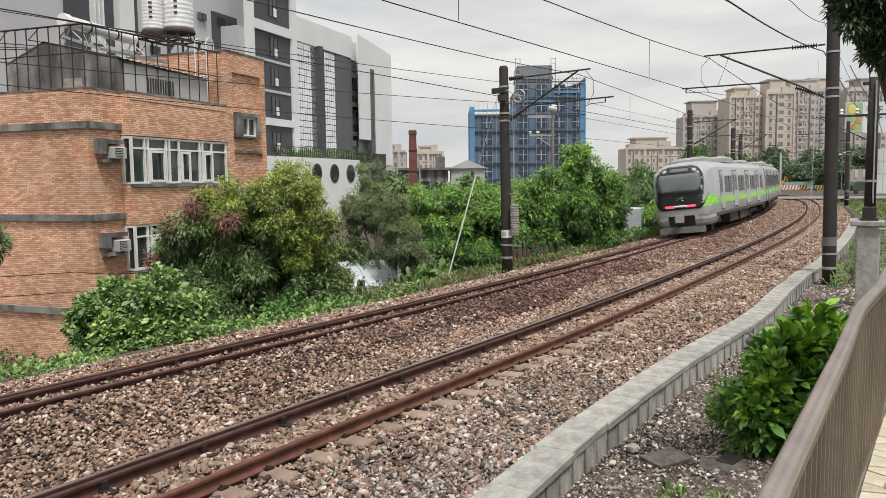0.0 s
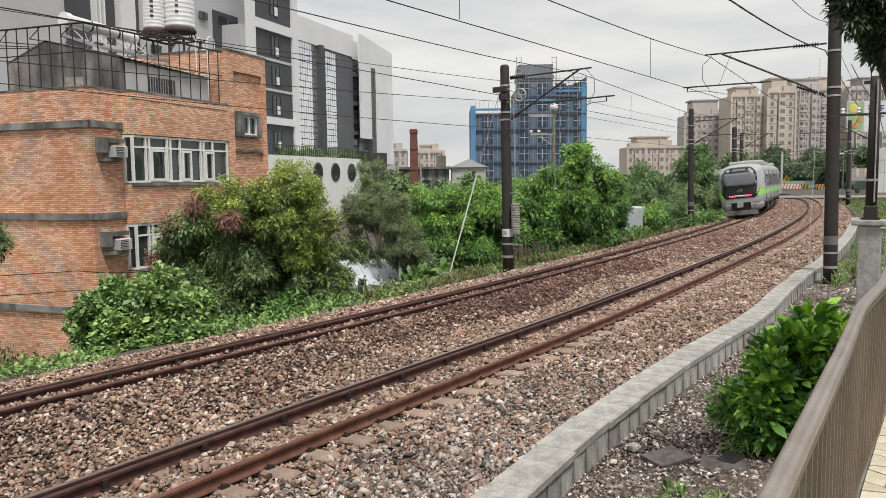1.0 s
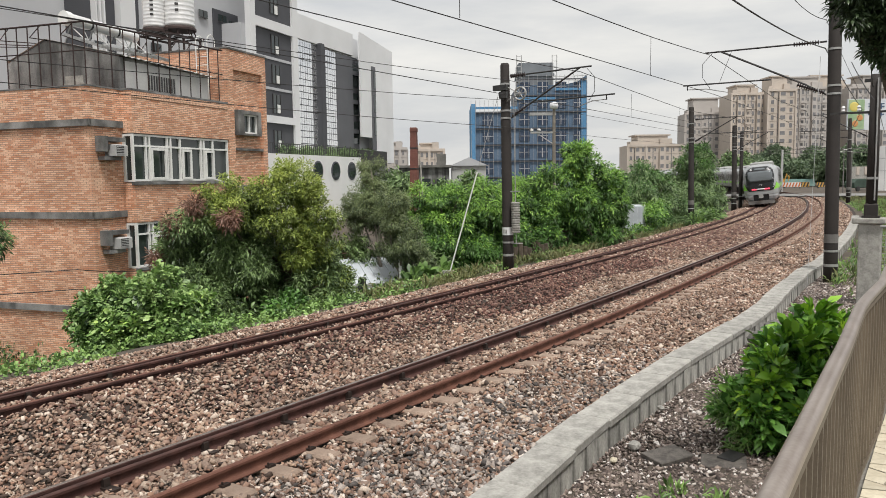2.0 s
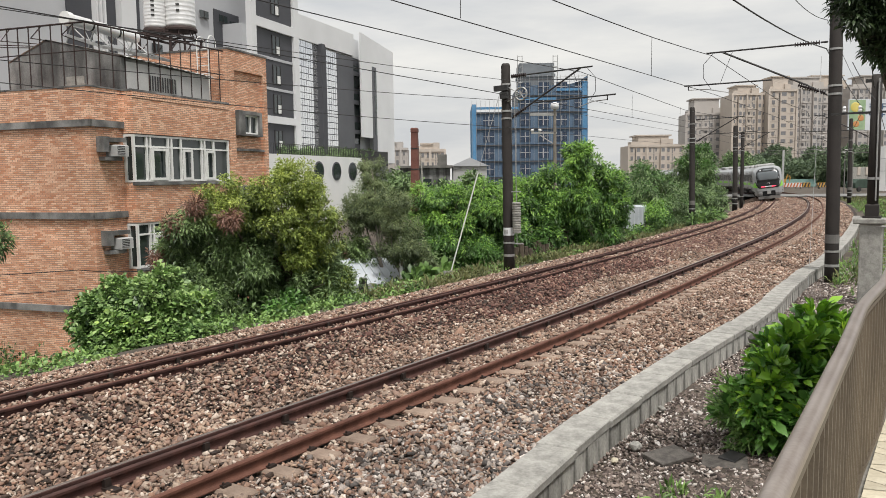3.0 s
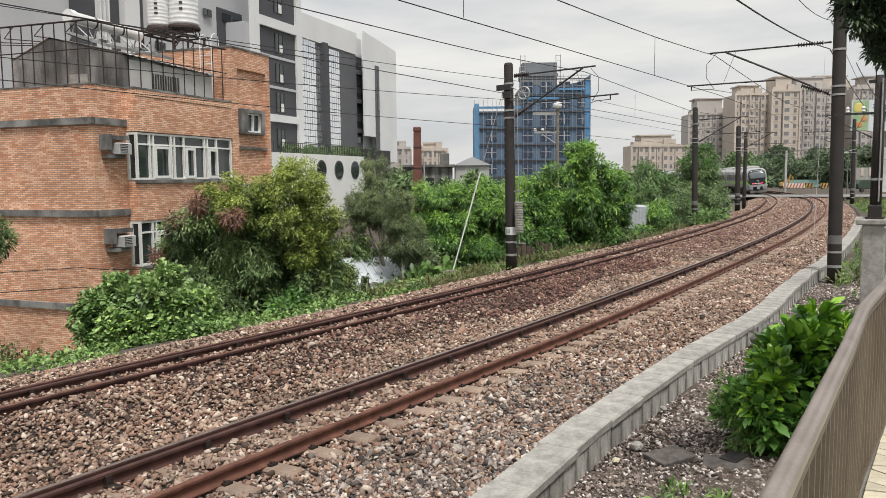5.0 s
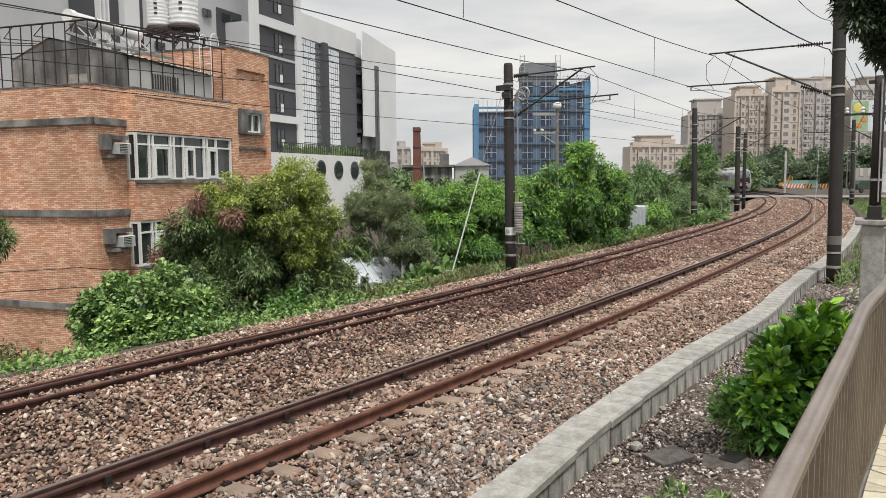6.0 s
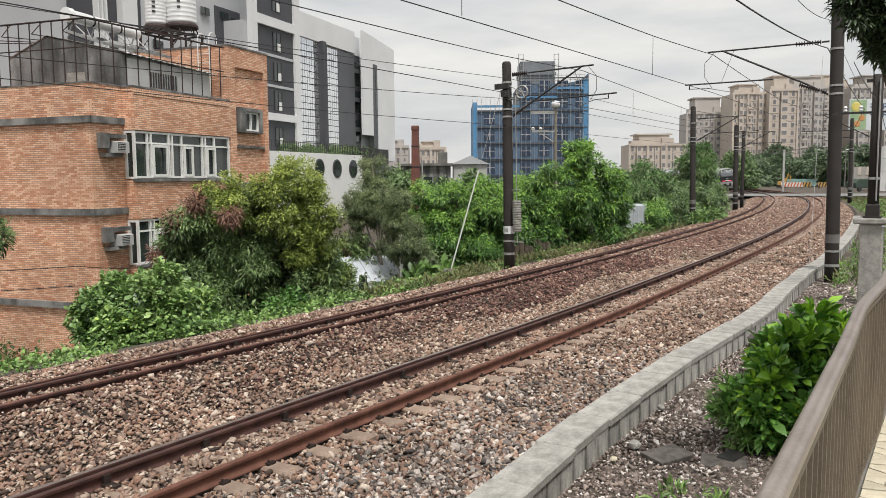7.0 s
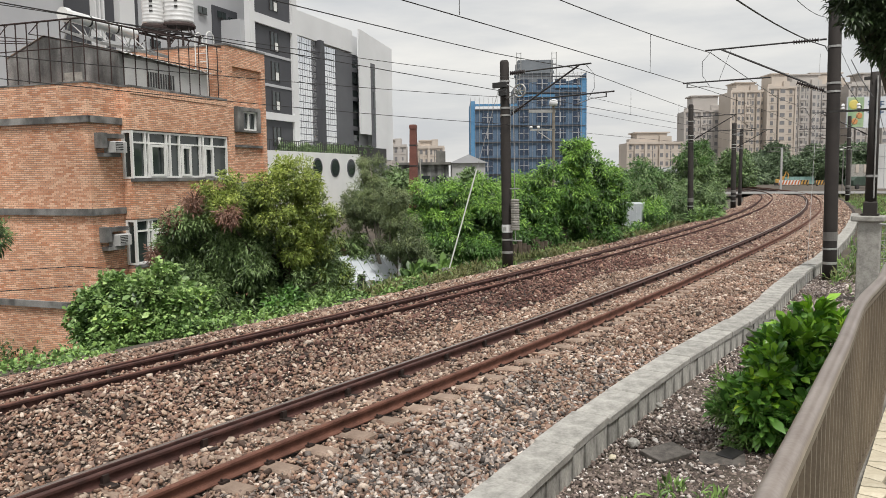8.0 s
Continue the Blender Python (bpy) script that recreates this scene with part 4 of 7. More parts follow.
water_tank("tall ribbed stainless steel water tank on a rusty stand", B_POSE @ pose(8.2, 2.8, 9.5, 0, 0, -60), 0.63, 1.75)
water_tank("smaller ribbed stainless steel water tank on a rusty stand", B_POSE @ pose(7.5, 3.55, 9.4, 0, 0, -60), 0.45, 1.4)
stand = thing("tank_stand", "rusty angle-iron stand carrying two water tanks", "steel stand", B_POSE @ pose(7.8, 3.1, 8.27))
for x in (-0.9, 0.0, 1.1):
    for y in (-0.8, 0.8):
        part("stand_post", Geo().box(x - 0.035, x + 0.035, y - 0.035, y + 0.035, 0, 0.74), M_CAGE, stand)
        part("stand_brace", Geo().tube([(x, y, 0.05), (x + 0.5, y, 0.55)], 0.022, 5), M_CAGE, stand)
for y in (-0.8, 0.0, 0.8):
    part("stand_beam", Geo().box(-1.3, 1.3, y - 0.04, y + 0.04, 0.7, 0.78), M_CAGE, stand)
for x in (-1.2, -0.4, 0.4, 1.2):
    part("stand_beam", Geo().box(x - 0.03, x + 0.03, -0.95, 0.95, 0.78, 0.83), M_CAGE, stand)

heater = thing("solar_water_heater", "white solar water heater drum on a steel frame", "water heater", B_POSE @ pose(1.75, 2.4, 7.9))
part("drum", Geo().tube([(0.0, 0, 0.72), (0.06, 0, 0.72), (3.2, 0, 0.62), (3.26, 0, 0.62)], 0.21, 18), M_INOX, heater, "white storage drum", smooth=True)
part("end_cap", Geo().tube([(-0.22, 0, 0.73), (0.02, 0, 0.72)], 0.25, 16), M_WHITE, heater, "white plastic end cap")
for x, z in ((0.9, 0.69), (2.2, 0.655)):
    part("drum_strap", Geo().tube([(x, 0, z), (x + 0.08, 0, z)], 0.216, 16), M_STEEL_D, heater, "dark strap")
part("collector", Geo().box(-0.1, 3.2, -1.5, 0.1, -0.03, 0.03, pose(0, -0.1, 0.12, 18, 0, 0)), M_GLASS, heater, "dark collector panel")
part("collector_frame", Geo().box(-0.16, -0.1, -1.55, 0.15, -0.05, 0.05, pose(0, -0.1, 0.12, 18, 0, 0)).box(3.2, 3.26, -1.55, 0.15, -0.05, 0.05, pose(0, -0.1, 0.12, 18, 0, 0)).box(-0.1, 3.2, -1.56, -1.5, -0.05, 0.05, pose(0, -0.1, 0.12, 18, 0, 0)), M_BAND, heater, "bare metal frame")
for x in (0.1, 1.1, 2.1, 3.1):
    part("bracket", Geo().tube([(x, 0, 0.5), (x, 0.3, -0.1)], 0.03, 5), M_BAND, heater, "bare steel bracket")
    part("bracket", Geo().tube([(x, 0, 0.5), (x, -0.9, -0.25)], 0.025, 5), M_BAND, heater)
    part("bracket", Geo().tube([(x, -0.9, -0.3), (x + 0.6, 0.0, 0.45)], 0.018, 5), M_BAND, heater)


# ---------- dark grey office building ----------
def build_office():
    g = thing("office_building", "charcoal and pale grey office block with glass curtain walls", "building", pose(-14.715, 80, 0, 0, 0, B_TURN))
    part("wall", Geo().box(-9, 22.9, 0.3, 16, -5, 17.4), M_GREY_M, g, "mid-grey rear wall")
    # left wing, stepped back
    part("wing_wall", Geo().box(-42, -2, 2.5, 16, -5, 27), M_GREY_M, g, "mid-grey wing wall")
    for x0, x1, z0, z1 in ((-27.1, -22.4, 2, 24), (-20.6, -19.8, 2, 24), (-10.2, -6.4, 2, 18.6)):
        part("recess_panel", Geo().box(x0, x1, 2.38, 2.49, z0, z1), M_GREY_D, g, "charcoal recessed panel")
    for x, z in ((-18.6, 17.2), (-12.3, 17.5), (-9.5, 17.6), (-7.9, 17.3), (-18.6, 13.6), (-12.3, 13.8), (-9.5, 14.0)):
        wn_ = part("small_window", Geo().box(x, x + 1.2, 2.3, 2.36, z, z + 0.6), M_GLASS, g, "dark narrow window")
        part("window_frame", Geo().box(x + 0.55, x + 0.62, 2.27, 2.3, z, z + 0.6).box(x, x + 1.2, 2.27, 2.3, z - 0.06, z), M_STEEL_D, wn_)
    for x in (-24.8, -24.4, -24.0):
        part("fin", Geo().box(x, x + 0.15, 1.9, 2.38, 8, 24), M_GREY_L, g, "pale vertical fin")
    part("fin", Geo().box(-22.3, -20.7, 1.9, 2.5, -2, 23), M_GREY_L, g)
    # white-framed bay with charcoal panels
    part("white_frame", Geo().box(-8.3, -7.5, -0.3, 0.3, 6, 23).box(-0.9, 0.1, -0.3, 0.3, 6, 23).box(-7.5, -0.9, -0.3, 0.3, 17.4, 18.3).box(-7.5, -0.9, -0.3, 0.3, 8.5, 9.2).box(-7.5, -0.9, -0.3, 0.3, 21.7, 23), M_GREY_L, g, "pale grey framing")
    for z0, z1 in ((5.4, 8.5), (9.2, 11.7), (11.95, 14.6), (14.85, 17.4), (18.3, 21.7)):
        pn = part("panel", Geo().box(-7.5, -0.9, -0.05, 0.3, z0, z1), M_GREY_D, g, "charcoal cladding panel")
        zc = (z0 + z1) / 2
        part("pane", Geo().box(-4.55, -3.3, -0.09, -0.05, zc - 0.95, zc + 0.85), M_GLASS, pn, "tall narrow window")
        part("pane_frame", Geo().box(-4.0, -3.9, -0.13, -0.09, zc - 0.95, zc + 0.85).box(-4.65, -4.55, -0.13, -0.05, zc - 1.0, zc + 0.9).box(-3.3, -3.2, -0.13, -0.05, zc - 1.0, zc + 0.9), M_STEEL_D, pn)
        part("blind", Geo().box(-3.88, -3.32, -0.12, -0.09, zc - 0.92, zc - 0.1), M_WHITE, pn, "half-raised white blind")
    for z in (11.7, 14.6):
        part("panel_joint", Geo().box(-7.5, -0.9, -0.12, 0.28, z, z + 0.25), M_GREY_M, g)
    # curtain walls: pane by pane behind mullions
    for x0, x1, z1, nx in ((0.1, 4.5, 17.5, 9), (6.45, 9.0, 17.3, 5)):
        cw = part("curtain_wall", Geo().box(x0, x1, 0.12, 0.3, 5.4, z1), M_GREY_D, g, "glass curtain wall in dark mullions")
        nz = 18
        dx, dz = (x1 - x0) / nx, (z1 - 5.4) / nz
        pane = Geo().box(0.035, dx - 0.035, 0.07, 0.12, 0.04, dz - 0.04).mesh("pane", M_GLASS_L)
        for i in range(nx):
            for k in range(nz):
                part("pane", pane, M_GLASS_L, cw, m=pose(x0 + i * dx, 0, 5.4 + k * dz, random.uniform(-.6, .6), 0, random.uniform(-.5, .5)))
    part("charcoal_fin", Geo().box(4.5, 5.3, -0.5, 0.3, 4.5, 17.6), M_GREY_D, g, "charcoal fin")
    part("charcoal_wall", Geo().box(5.3, 6.45, 0.05, 0.3, 4.5, 17.5), M_GREY_D, g, "charcoal wall panel")
    part("charcoal_wall", Geo().box(9.0, 13.0, 0.0, 0.3, 4.5, 17.3), M_GREY_D2, g, "dark grey wall panel")
    part("parapet_fascia", Geo().box(0.1, 13.0, -0.1, 0.3, 17.5, 20.0).box(0.1, 13.0, 0.3, 15, 17.4, 20.0), M_GREY_L, g, "pale grey fascia")
    part("set_back_wall", Geo().box(13.0, 14.9, 0.2, 0.3, 17.4, 19.6), M_GREY_L, g, "pale set-back wall")
    slot = part("window_slot", Geo().box(13.0, 14.9, 0.25, 0.3, 4.5, 17.4), M_GREY_D, g)
    for z in (8.4, 11.9, 15.3):
        part("slot_ledge", Geo().box(13.0, 14.9, 0.0, 0.25, z, z + 0.5), M_GREY_D2, slot)
    for z in (7.2, 10.6, 14.0):
        part("pane", Geo().box(13.2, 14.8, 0.2, 0.25, z, z + 2.6), M_GLASS, slot)
    # pale end slab with a slot of windows
    part("end_slab", Geo().add([(13.4, -0.8, 8.0), (17.6, -0.8, 8.0), (17.6, -0.8, 5.0), (22.9, -0.8, 5.0), (22.9, -0.8, 19.3), (13.4, -0.8, 20.3), (13.4, -0.62, 8.0), (17.6, -0.62, 8.0), (17.6, -0.62, 5.0), (22.9, -0.62, 5.0), (22.9, -0.62, 19.3), (13.4, -0.62, 20.3)],
         [(0, 1, 4, 5), (1, 2, 3, 4), (11, 10, 7, 6), (10, 9, 8, 7), (0, 6, 7, 1), (1, 7, 8, 2), (2, 8, 9, 3), (3, 9, 10, 4), (4, 10, 11, 5), (5, 11, 6, 0)]), M_GREY_L, g, "pale grey end slab")
    part("slab_return", Geo().box(17.7, 22.85, -0.62, 0.3, 5.0, 17.4), M_GREY_L, g, "pale grey return wall")
    rec = part("slot_recess", Geo().box(16.4, 17.6, -0.84, -0.8, 6.5, 16.7), M_GREY_D2, g, "dark grey window strip")
    for z in (8.4, 11.2, 14.0):
        part("slot_window", Geo().box(17.0, 17.5, -0.88, -0.84, z, z + 2.1), M_GLASS, rec, "dark slot window")
    part("plant_room", Geo().box(16, 20, 3, 9, 17.4, 20.4), M_GREY_L, g)
    part("undercroft", Geo().box(12.5, 20.5, -0.9, 0.2, 4.6, 6.4), M_STEEL_D, g, "dark undercroft")
    part("end_wall", Geo().box(22.9, 25, 2.0, 16, -5, 17.4), M_GREY_L, g, "pale grey end wall")
    # low white podium with round windows
    pod = part("podium", Geo().box(-12, 9.8, -2.4, 0, -5, 5.4), M_WHITEW, g, "white rendered podium")
    for x in (-0.2, 3.6, 7.4):
        part("round_window", Geo().lathe([(1.0, 0), (1.0, 0.06), (0.86, 0.08), (0.86, 0.02)], 28, pose(x, -2.4, 3.85, 90)), M_GREY_D, pod, "dark round window")
        part("pane", Geo().lathe([(0.82, 0.0), (0.82, 0.085)], 24, pose(x, -2.4, 3.85, 90)), M_GLASS, pod)
    part("roof_rail", Geo().box(-12, 9.8, -2.3, -2.26, 6.35, 6.42), M_STEEL_D, g, "dark terrace rail")
    bal = Geo().box(-0.03, 0.03, -2.3, -2.26, 5.4, 6.35).mesh("baluster", M_STEEL_D)
    for k in range(55):
        part("baluster", bal, M_STEEL_D, g, m=pose(-12 + k * 0.4, 0, 0))
    return g


build_office()


# ---------- building under construction, in blue netting ----------
def build_netted():
    t = thing("construction_tower", "unfinished concrete block wrapped in blue scaffold netting", "building", pose(6.2, 150, 0, 0, 0, -1))
    part("frame", Geo().box(0.6, 9, 1, 16, -5, 15.8).box(9, 22.2, 1, 16, -5, 20.5), M_NETCORE, t, "bare concrete frame")
    part("core", Geo().box(9.4, 16.2, 2, 9, 20.5, 25.2), M_NETCORE, t, "bare concrete lift core")
    part("core_ledge", Geo().box(9.2, 16.4, 1.8, 9.2, 22.6, 23.1), M_NETCORE, t)
    part("netting", Geo().box(0, 0.9, 0, 0.06, -5, 17.2).box(0, 0.06, 0.06, 16, -5, 17.2).box(21.3, 22.5, 0.1, 0.16, -5, 21.4), M_NETB, t, "bright blue netting strip")
    for x0_, x1_, z_ in ((0.9, 9.0, 16.2), (16.4, 21.3, 19.6), (9.0, 16.4, 17.9)):
        part("netting", Geo().box(x0_, x1_, 0.1, 0.16, z_, z_ + 0.45), M_NETB, t, "bright blue netting edge")
    for k, z in enumerate([z * 3.15 - 3.2 for z in range(8)]):
        x1 = 22.4 if z > 15 else 22.4
        x0 = 9.0 if z > 14.5 else 0.9
        nt = part("netting", Geo().box(x0, x1, 0.3, 0.36, z, min(z + 2.85, 20.7 if x0 > 1 else 17)), M_NET, t, "blue netting over one storey")
        part("scaffold_deck", Geo().box(x0, x1, 0.0, 0.9, z + 2.88, z + 3.02), M_GREY_D2, t, "grey scaffold deck")
        for i in range(6):
            x = 2.2 + i * 3.55
            if x < x0:
                continue
            op = part("window_opening", Geo().box(x, x + 2.1, 0.2, 0.3, z + 0.5, z + 2.4), M_NETW, t, "dark window opening behind netting")
            part("bar", Geo().box(x + 1.0, x + 1.12, 0.14, 0.2, z + 0.5, z + 2.4).box(x, x + 2.1, 0.14, 0.2, z + 1.5, z + 1.6), M_GREY_M, op)
    pole_m = Geo().tube([(0, 0, -5), (0, 0, 17.9)], 0.035, 5).mesh("scaffold_pole", M_BAND)
    pole_h = Geo().tube([(0, 0, -5), (0, 0, 22.6)], 0.035, 5).mesh("scaffold_pole", M_BAND)
    for k in range(27):
        x = k * 0.86
        part("scaffold_pole", pole_h if x > 9 else pole_m, M_BAND, t, m=pose(x, -0.05, 0))
    for x in (9.0, 9.9, 15.9, 16.8):
        part("scaffold_pole", Geo().tube([(x, 1.4, 17), (x, 1.4, 26.6)], 0.07, 5), M_BAND, t)
    for k in range(8):
        part("ledger", Geo().tube([(9.0, 1.4, 19.4 + k), (9.9, 1.4, 19.4 + k)], 0.05, 4).tube([(15.9, 1.4, 19.4 + k), (16.8, 1.4, 19.4 + k)], 0.05, 4), M_BAND, t)
    for z in (21.3, 22.2):
        part("ledger", Geo().tube([(16.4, -0.05, z), (22.4, -0.05, z + 0.2)], 0.05, 4), M_BAND, t)
    part("netting", Geo().add([(16.4, 0.2, 20.4), (22.4, 0.2, 20.4), (22.5, 0.2, 22.6), (20.6, 0.2, 21.2), (16.4, 0.26, 20.4), (22.4, 0.26, 20.4), (22.5, 0.26, 22.6), (20.6, 0.26, 21.2)], [(0, 1, 2, 3), (7, 6, 5, 4), (0, 3, 7, 4), (3, 2, 6, 7), (1, 5, 6, 2), (0, 4, 5, 1)]), M_NET, t)
    return t


build_netted()


# ---------- far apartment towers ----------
def tower(name, label, x0, x1, y, z1, mat_, cols, deep=14, crown=0, turn=0.0, wide=0.38, low=6):
    t = thing(name, label, "building", pose(x0, y, 0, 0, 0, turn))
    w = x1 - x0
    part("wall", Geo().box(0, w, 0, deep, -5, z1), mat_, t)
    if crown:
        part("roof_house", Geo().box(w * 0.2, w * 0.75, 2, deep - 2, z1, z1 + crown).box(w * 0.15, w * 0.8, 1.6, deep - 1.6, z1 + crown, z1 + crown + 0.5), mat_, t, "rooftop stair house")
    part("cornice", Geo().box(-0.3, w + 0.3, -0.4, 0, z1 - 0.5, z1 + 0.4), mat_, t)
    dx = w / cols
    fl = int((z1 - low) / 3.2)
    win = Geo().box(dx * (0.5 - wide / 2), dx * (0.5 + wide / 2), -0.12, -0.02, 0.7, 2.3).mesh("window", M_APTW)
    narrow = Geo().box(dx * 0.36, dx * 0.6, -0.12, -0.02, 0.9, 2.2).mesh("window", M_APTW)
    sill = Geo().box(-0.05, w + 0.05, -0.12, 0, 0.0, 0.22).mesh("storey_band", mat_)
    for k in range(fl):
        z = z1 - 3.2 * (k + 1)
        part("storey_band", sill, mat_, t, m=pose(0, 0, z))
        for i in range(cols):
            part("window", narrow if (i * 7 + cols) % 3 == 1 else win, M_APTW, t, m=pose(i * dx, 0, z))
    for i in range(0, cols + 1, 3):
        part("pier", Geo().box(i * dx - 0.35, i * dx + 0.35, -0.5, 0, -5, z1), mat_, t)
    bay = Geo().box(dx * 0.12, dx * 0.88, -1.1, -0.1, low - 4, z1 - 1.2).mesh("bay", mat_)
    ledge = Geo().box(dx * 0.05, dx * 0.95, -1.3, -0.5, 0.0, 0.16).box(dx * 0.05, dx * 0.95, -1.3, -1.24, 0.16, 0.95).mesh("balcony", mat_)
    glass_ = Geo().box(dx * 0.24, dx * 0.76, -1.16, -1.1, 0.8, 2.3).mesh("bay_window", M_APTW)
    for i in range(1, cols, 2):
        if i % 4 == 1:
            b_ = part("bay", bay, mat_, t, m=pose(i * dx, 0, 0))
            for k in range(fl):
                part("bay_window", glass_, M_APTW, b_, m=pose(0, 0, z1 - 3.2 * (k + 1)))
        else:
            for k in range(1, fl):
                part("balcony", ledge, mat_, t, m=pose(i * dx, 0, z1 - 3.2 * (k + 1)))
    for k in range(2):
        part("roof_house", Geo().box(w * (0.05 + 0.55 * k), w * (0.22 + 0.6 * k), 1, 6, z1, z1 + 1.6 + k), mat_, t)
    # flat dark strips painted as shaded recesses; the wall itself stays plain
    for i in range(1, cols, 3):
        part("shade_strip", Geo().box(i * dx + dx * 0.05, i * dx + dx * 0.2, -0.06, 0, low, z1 - 1), M_APTW, t, "dark upright strip painted in for shade")
    return t


tower("apartment_tower", "grey-beige apartment tower with stacked windows", 108.5, 128, 340, 30, M_APT2, 8, crown=6.5, turn=-4)
tower("apartment_tower", "beige apartment tower with rooftop stair house", 122, 136, 322, 36.5, M_APT, 7, crown=3.5)
tower("apartment_tower", "tall beige apartment tower with plain broad piers", 135.5, 147, 318, 37.5, M_APT, 3, crown=5.5, wide=0.3)
tower("apartment_tower", "grey apartment tower with balconies", 147.5, 168, 330, 39.5, M_APT2, 9, crown=4.5)
tower("apartment_tower", "beige apartment tower with flat roof", 163, 186, 345, 42, M_APT, 8, crown=4.5)
tower("apartment_tower", "grey apartment tower at the end of the row", 178, 212, 335, 40, M_APT2, 12, crown=5)
tower("apartment_block", "low pale beige apartment block with roof house", 73.5, 95, 300, 14.8, M_APT, 9, crown=3.8, low=-2)
tower("apartment_block", "distant bluish office block", 62, 75, 420, 17.5, M_APT2, 4, low=-2)


# ---------- town behind the trees ----------
def town():
    ch = thing("brick_chimney", "tall sooty red brick chimney", "chimney", pose(-2.5, 75, 0))
    part("stack", Geo().lathe([(0.72, -5), (0.6, 0.5), (0.5, 4.0), (0.42, 7.4)], 4, Matrix.Rotation(0.6, 4, "Z")), M_CHIM, ch)
    part("cap", Geo().lathe([(0.42, 7.4), (0.47, 7.45), (0.47, 7.75), (0.4, 7.85)], 4, Matrix.Rotation(0.6, 4, "Z")), M_CHIM, ch)
    for z in (1.5, 3.8, 5.8):
        part("iron_band", Geo().lathe([(0.66 - z * 0.03, z), (0.66 - z * 0.03, z + 0.12)], 4, Matrix.Rotation(0.6, 4, "Z")), M_STEEL_D, ch)
    part("conduit", Geo().tube([(0.62, -0.5, 4.6), (0.9, -0.5, -3)], 0.07, 5), M_CONC, ch)
    for nm, lab, x0, x1, y, z1, mt, cols, crown in (("apartment_block", "pinkish far apartment block", -8.5, 1.5, 260, 12.6, M_APT, 6, 2), ("apartment_block", "grey far apartment block", 14, 24, 250, 13, M_APT2, 4, 1.2),
                                                    ("apartment_block", "pale far apartment block", -22, -12, 280, 14, M_APT2, 4, 2)):
        tower(nm, lab, x0, x1, y, z1, mt, cols, crown=crown, low=-1)
    hs = thing("house", "grey town house with pale gabled front", "house", pose(1.6, 100, 0))
    part("wall", Geo().box(0, 4.4, 0, 9, -5, 4.6), M_PALE, hs, "pale rendered wall")
    part("roof", Geo().add([(-0.3, -0.3, 4.5), (4.7, -0.3, 4.5), (2.2, -0.3, 5.6), (-0.3, 9.2, 4.5), (4.7, 9.2, 4.5), (2.2, 9.2, 5.6)], [(0, 1, 2), (5, 4, 3), (0, 2, 5, 3), (2, 1, 4, 5), (1, 0, 3, 4)]), M_GREY_M, hs, "grey gabled roof")
    h2 = thing("house", "flat-roofed weathered concrete house with dark windows", "house", pose(-5.2, 98, 0))
    part("wall", Geo().box(0, 6.4, 0, 8, -5, 4.3), M_HUTGREY, h2)
    part("roof", Geo().box(-0.3, 6.7, -0.5, 8.3, 4.3, 4.6).box(4.8, 6.0, 0.2, 3, 4.6, 6.0), M_CONC_D, h2, "flat concrete roof")
    for k in range(3):
        part("window", Geo().box(0.8 + k * 2, 2.0 + k * 2, -0.08, 0, 1.6, 2.9), M_GLASS, h2)
    h3 = thing("low_shed", "low shed with faded red sheet roof", "shed", pose(-7.0, 36.5, -1.5, 0, 0, 60))
    part("wall", Geo().box(0, 6, 0, 4, -5, -0.4), M_HUTGREY, h3)
    part("roof", Geo().add([(-0.3, -0.4, -0.5), (6.3, -0.4, -0.5), (6.3, 2, 0.7), (-0.3, 2, 0.7), (-0.3, 4.4, -0.4), (6.3, 4.4, -0.4), (-0.3, -0.4, -0.58), (6.3, -0.4, -0.58), (6.3, 4.4, -0.5), (-0.3, 4.4, -0.5)], [(0, 1, 2, 3), (3, 2, 5, 4), (6, 9, 8, 7), (0, 6, 7, 1), (4, 5, 8, 9), (0, 3, 4, 9, 6), (1, 7, 8, 5, 2)]), M_REDROOF, h3, "faded red sheet roof")
    h4 = thing("low_shed", "low shed with white sheet roof below the bank", "shed", pose(-3.3, 27.9, 0.5, 0, 0, 22))
    part("wall", Geo().box(0.1, 2.6, 0.1, 2.4, -4.6, -1.55), M_HUTGREY, h4)
    part("roof", Geo().add([(0, 0, -1.75), (2.7, 0, -1.6), (2.7, 2.5, -0.75), (0, 2.5, -0.8), (0, 0, -1.82), (2.7, 0, -1.67), (2.7, 2.5, -0.82), (0, 2.5, -0.87)], [(0, 1, 2, 3), (7, 6, 5, 4), (0, 4, 5, 1), (1, 5, 6, 2), (2, 6, 7, 3), (3, 7, 4, 0)]), M_WHITEROOF, h4, "white sheet roof")
    for k in range(8):
        part("roof_rib", Geo().add([(0.2 + k * 0.33, 0, -1.735), (0.24 + k * 0.33, 0, -1.735), (0.24 + k * 0.33, 2.5, -0.77), (0.2 + k * 0.33, 2.5, -0.77), (0.2 + k * 0.33, 0, -1.69), (0.24 + k * 0.33, 0, -1.69), (0.24 + k * 0.33, 2.5, -0.73), (0.2 + k * 0.33, 2.5, -0.73)], [(4, 5, 6, 7), (0, 4, 7, 3), (1, 2, 6, 5), (0, 1, 5, 4), (2, 3, 7, 6)]), M_WHITEROOF, h4)


town()
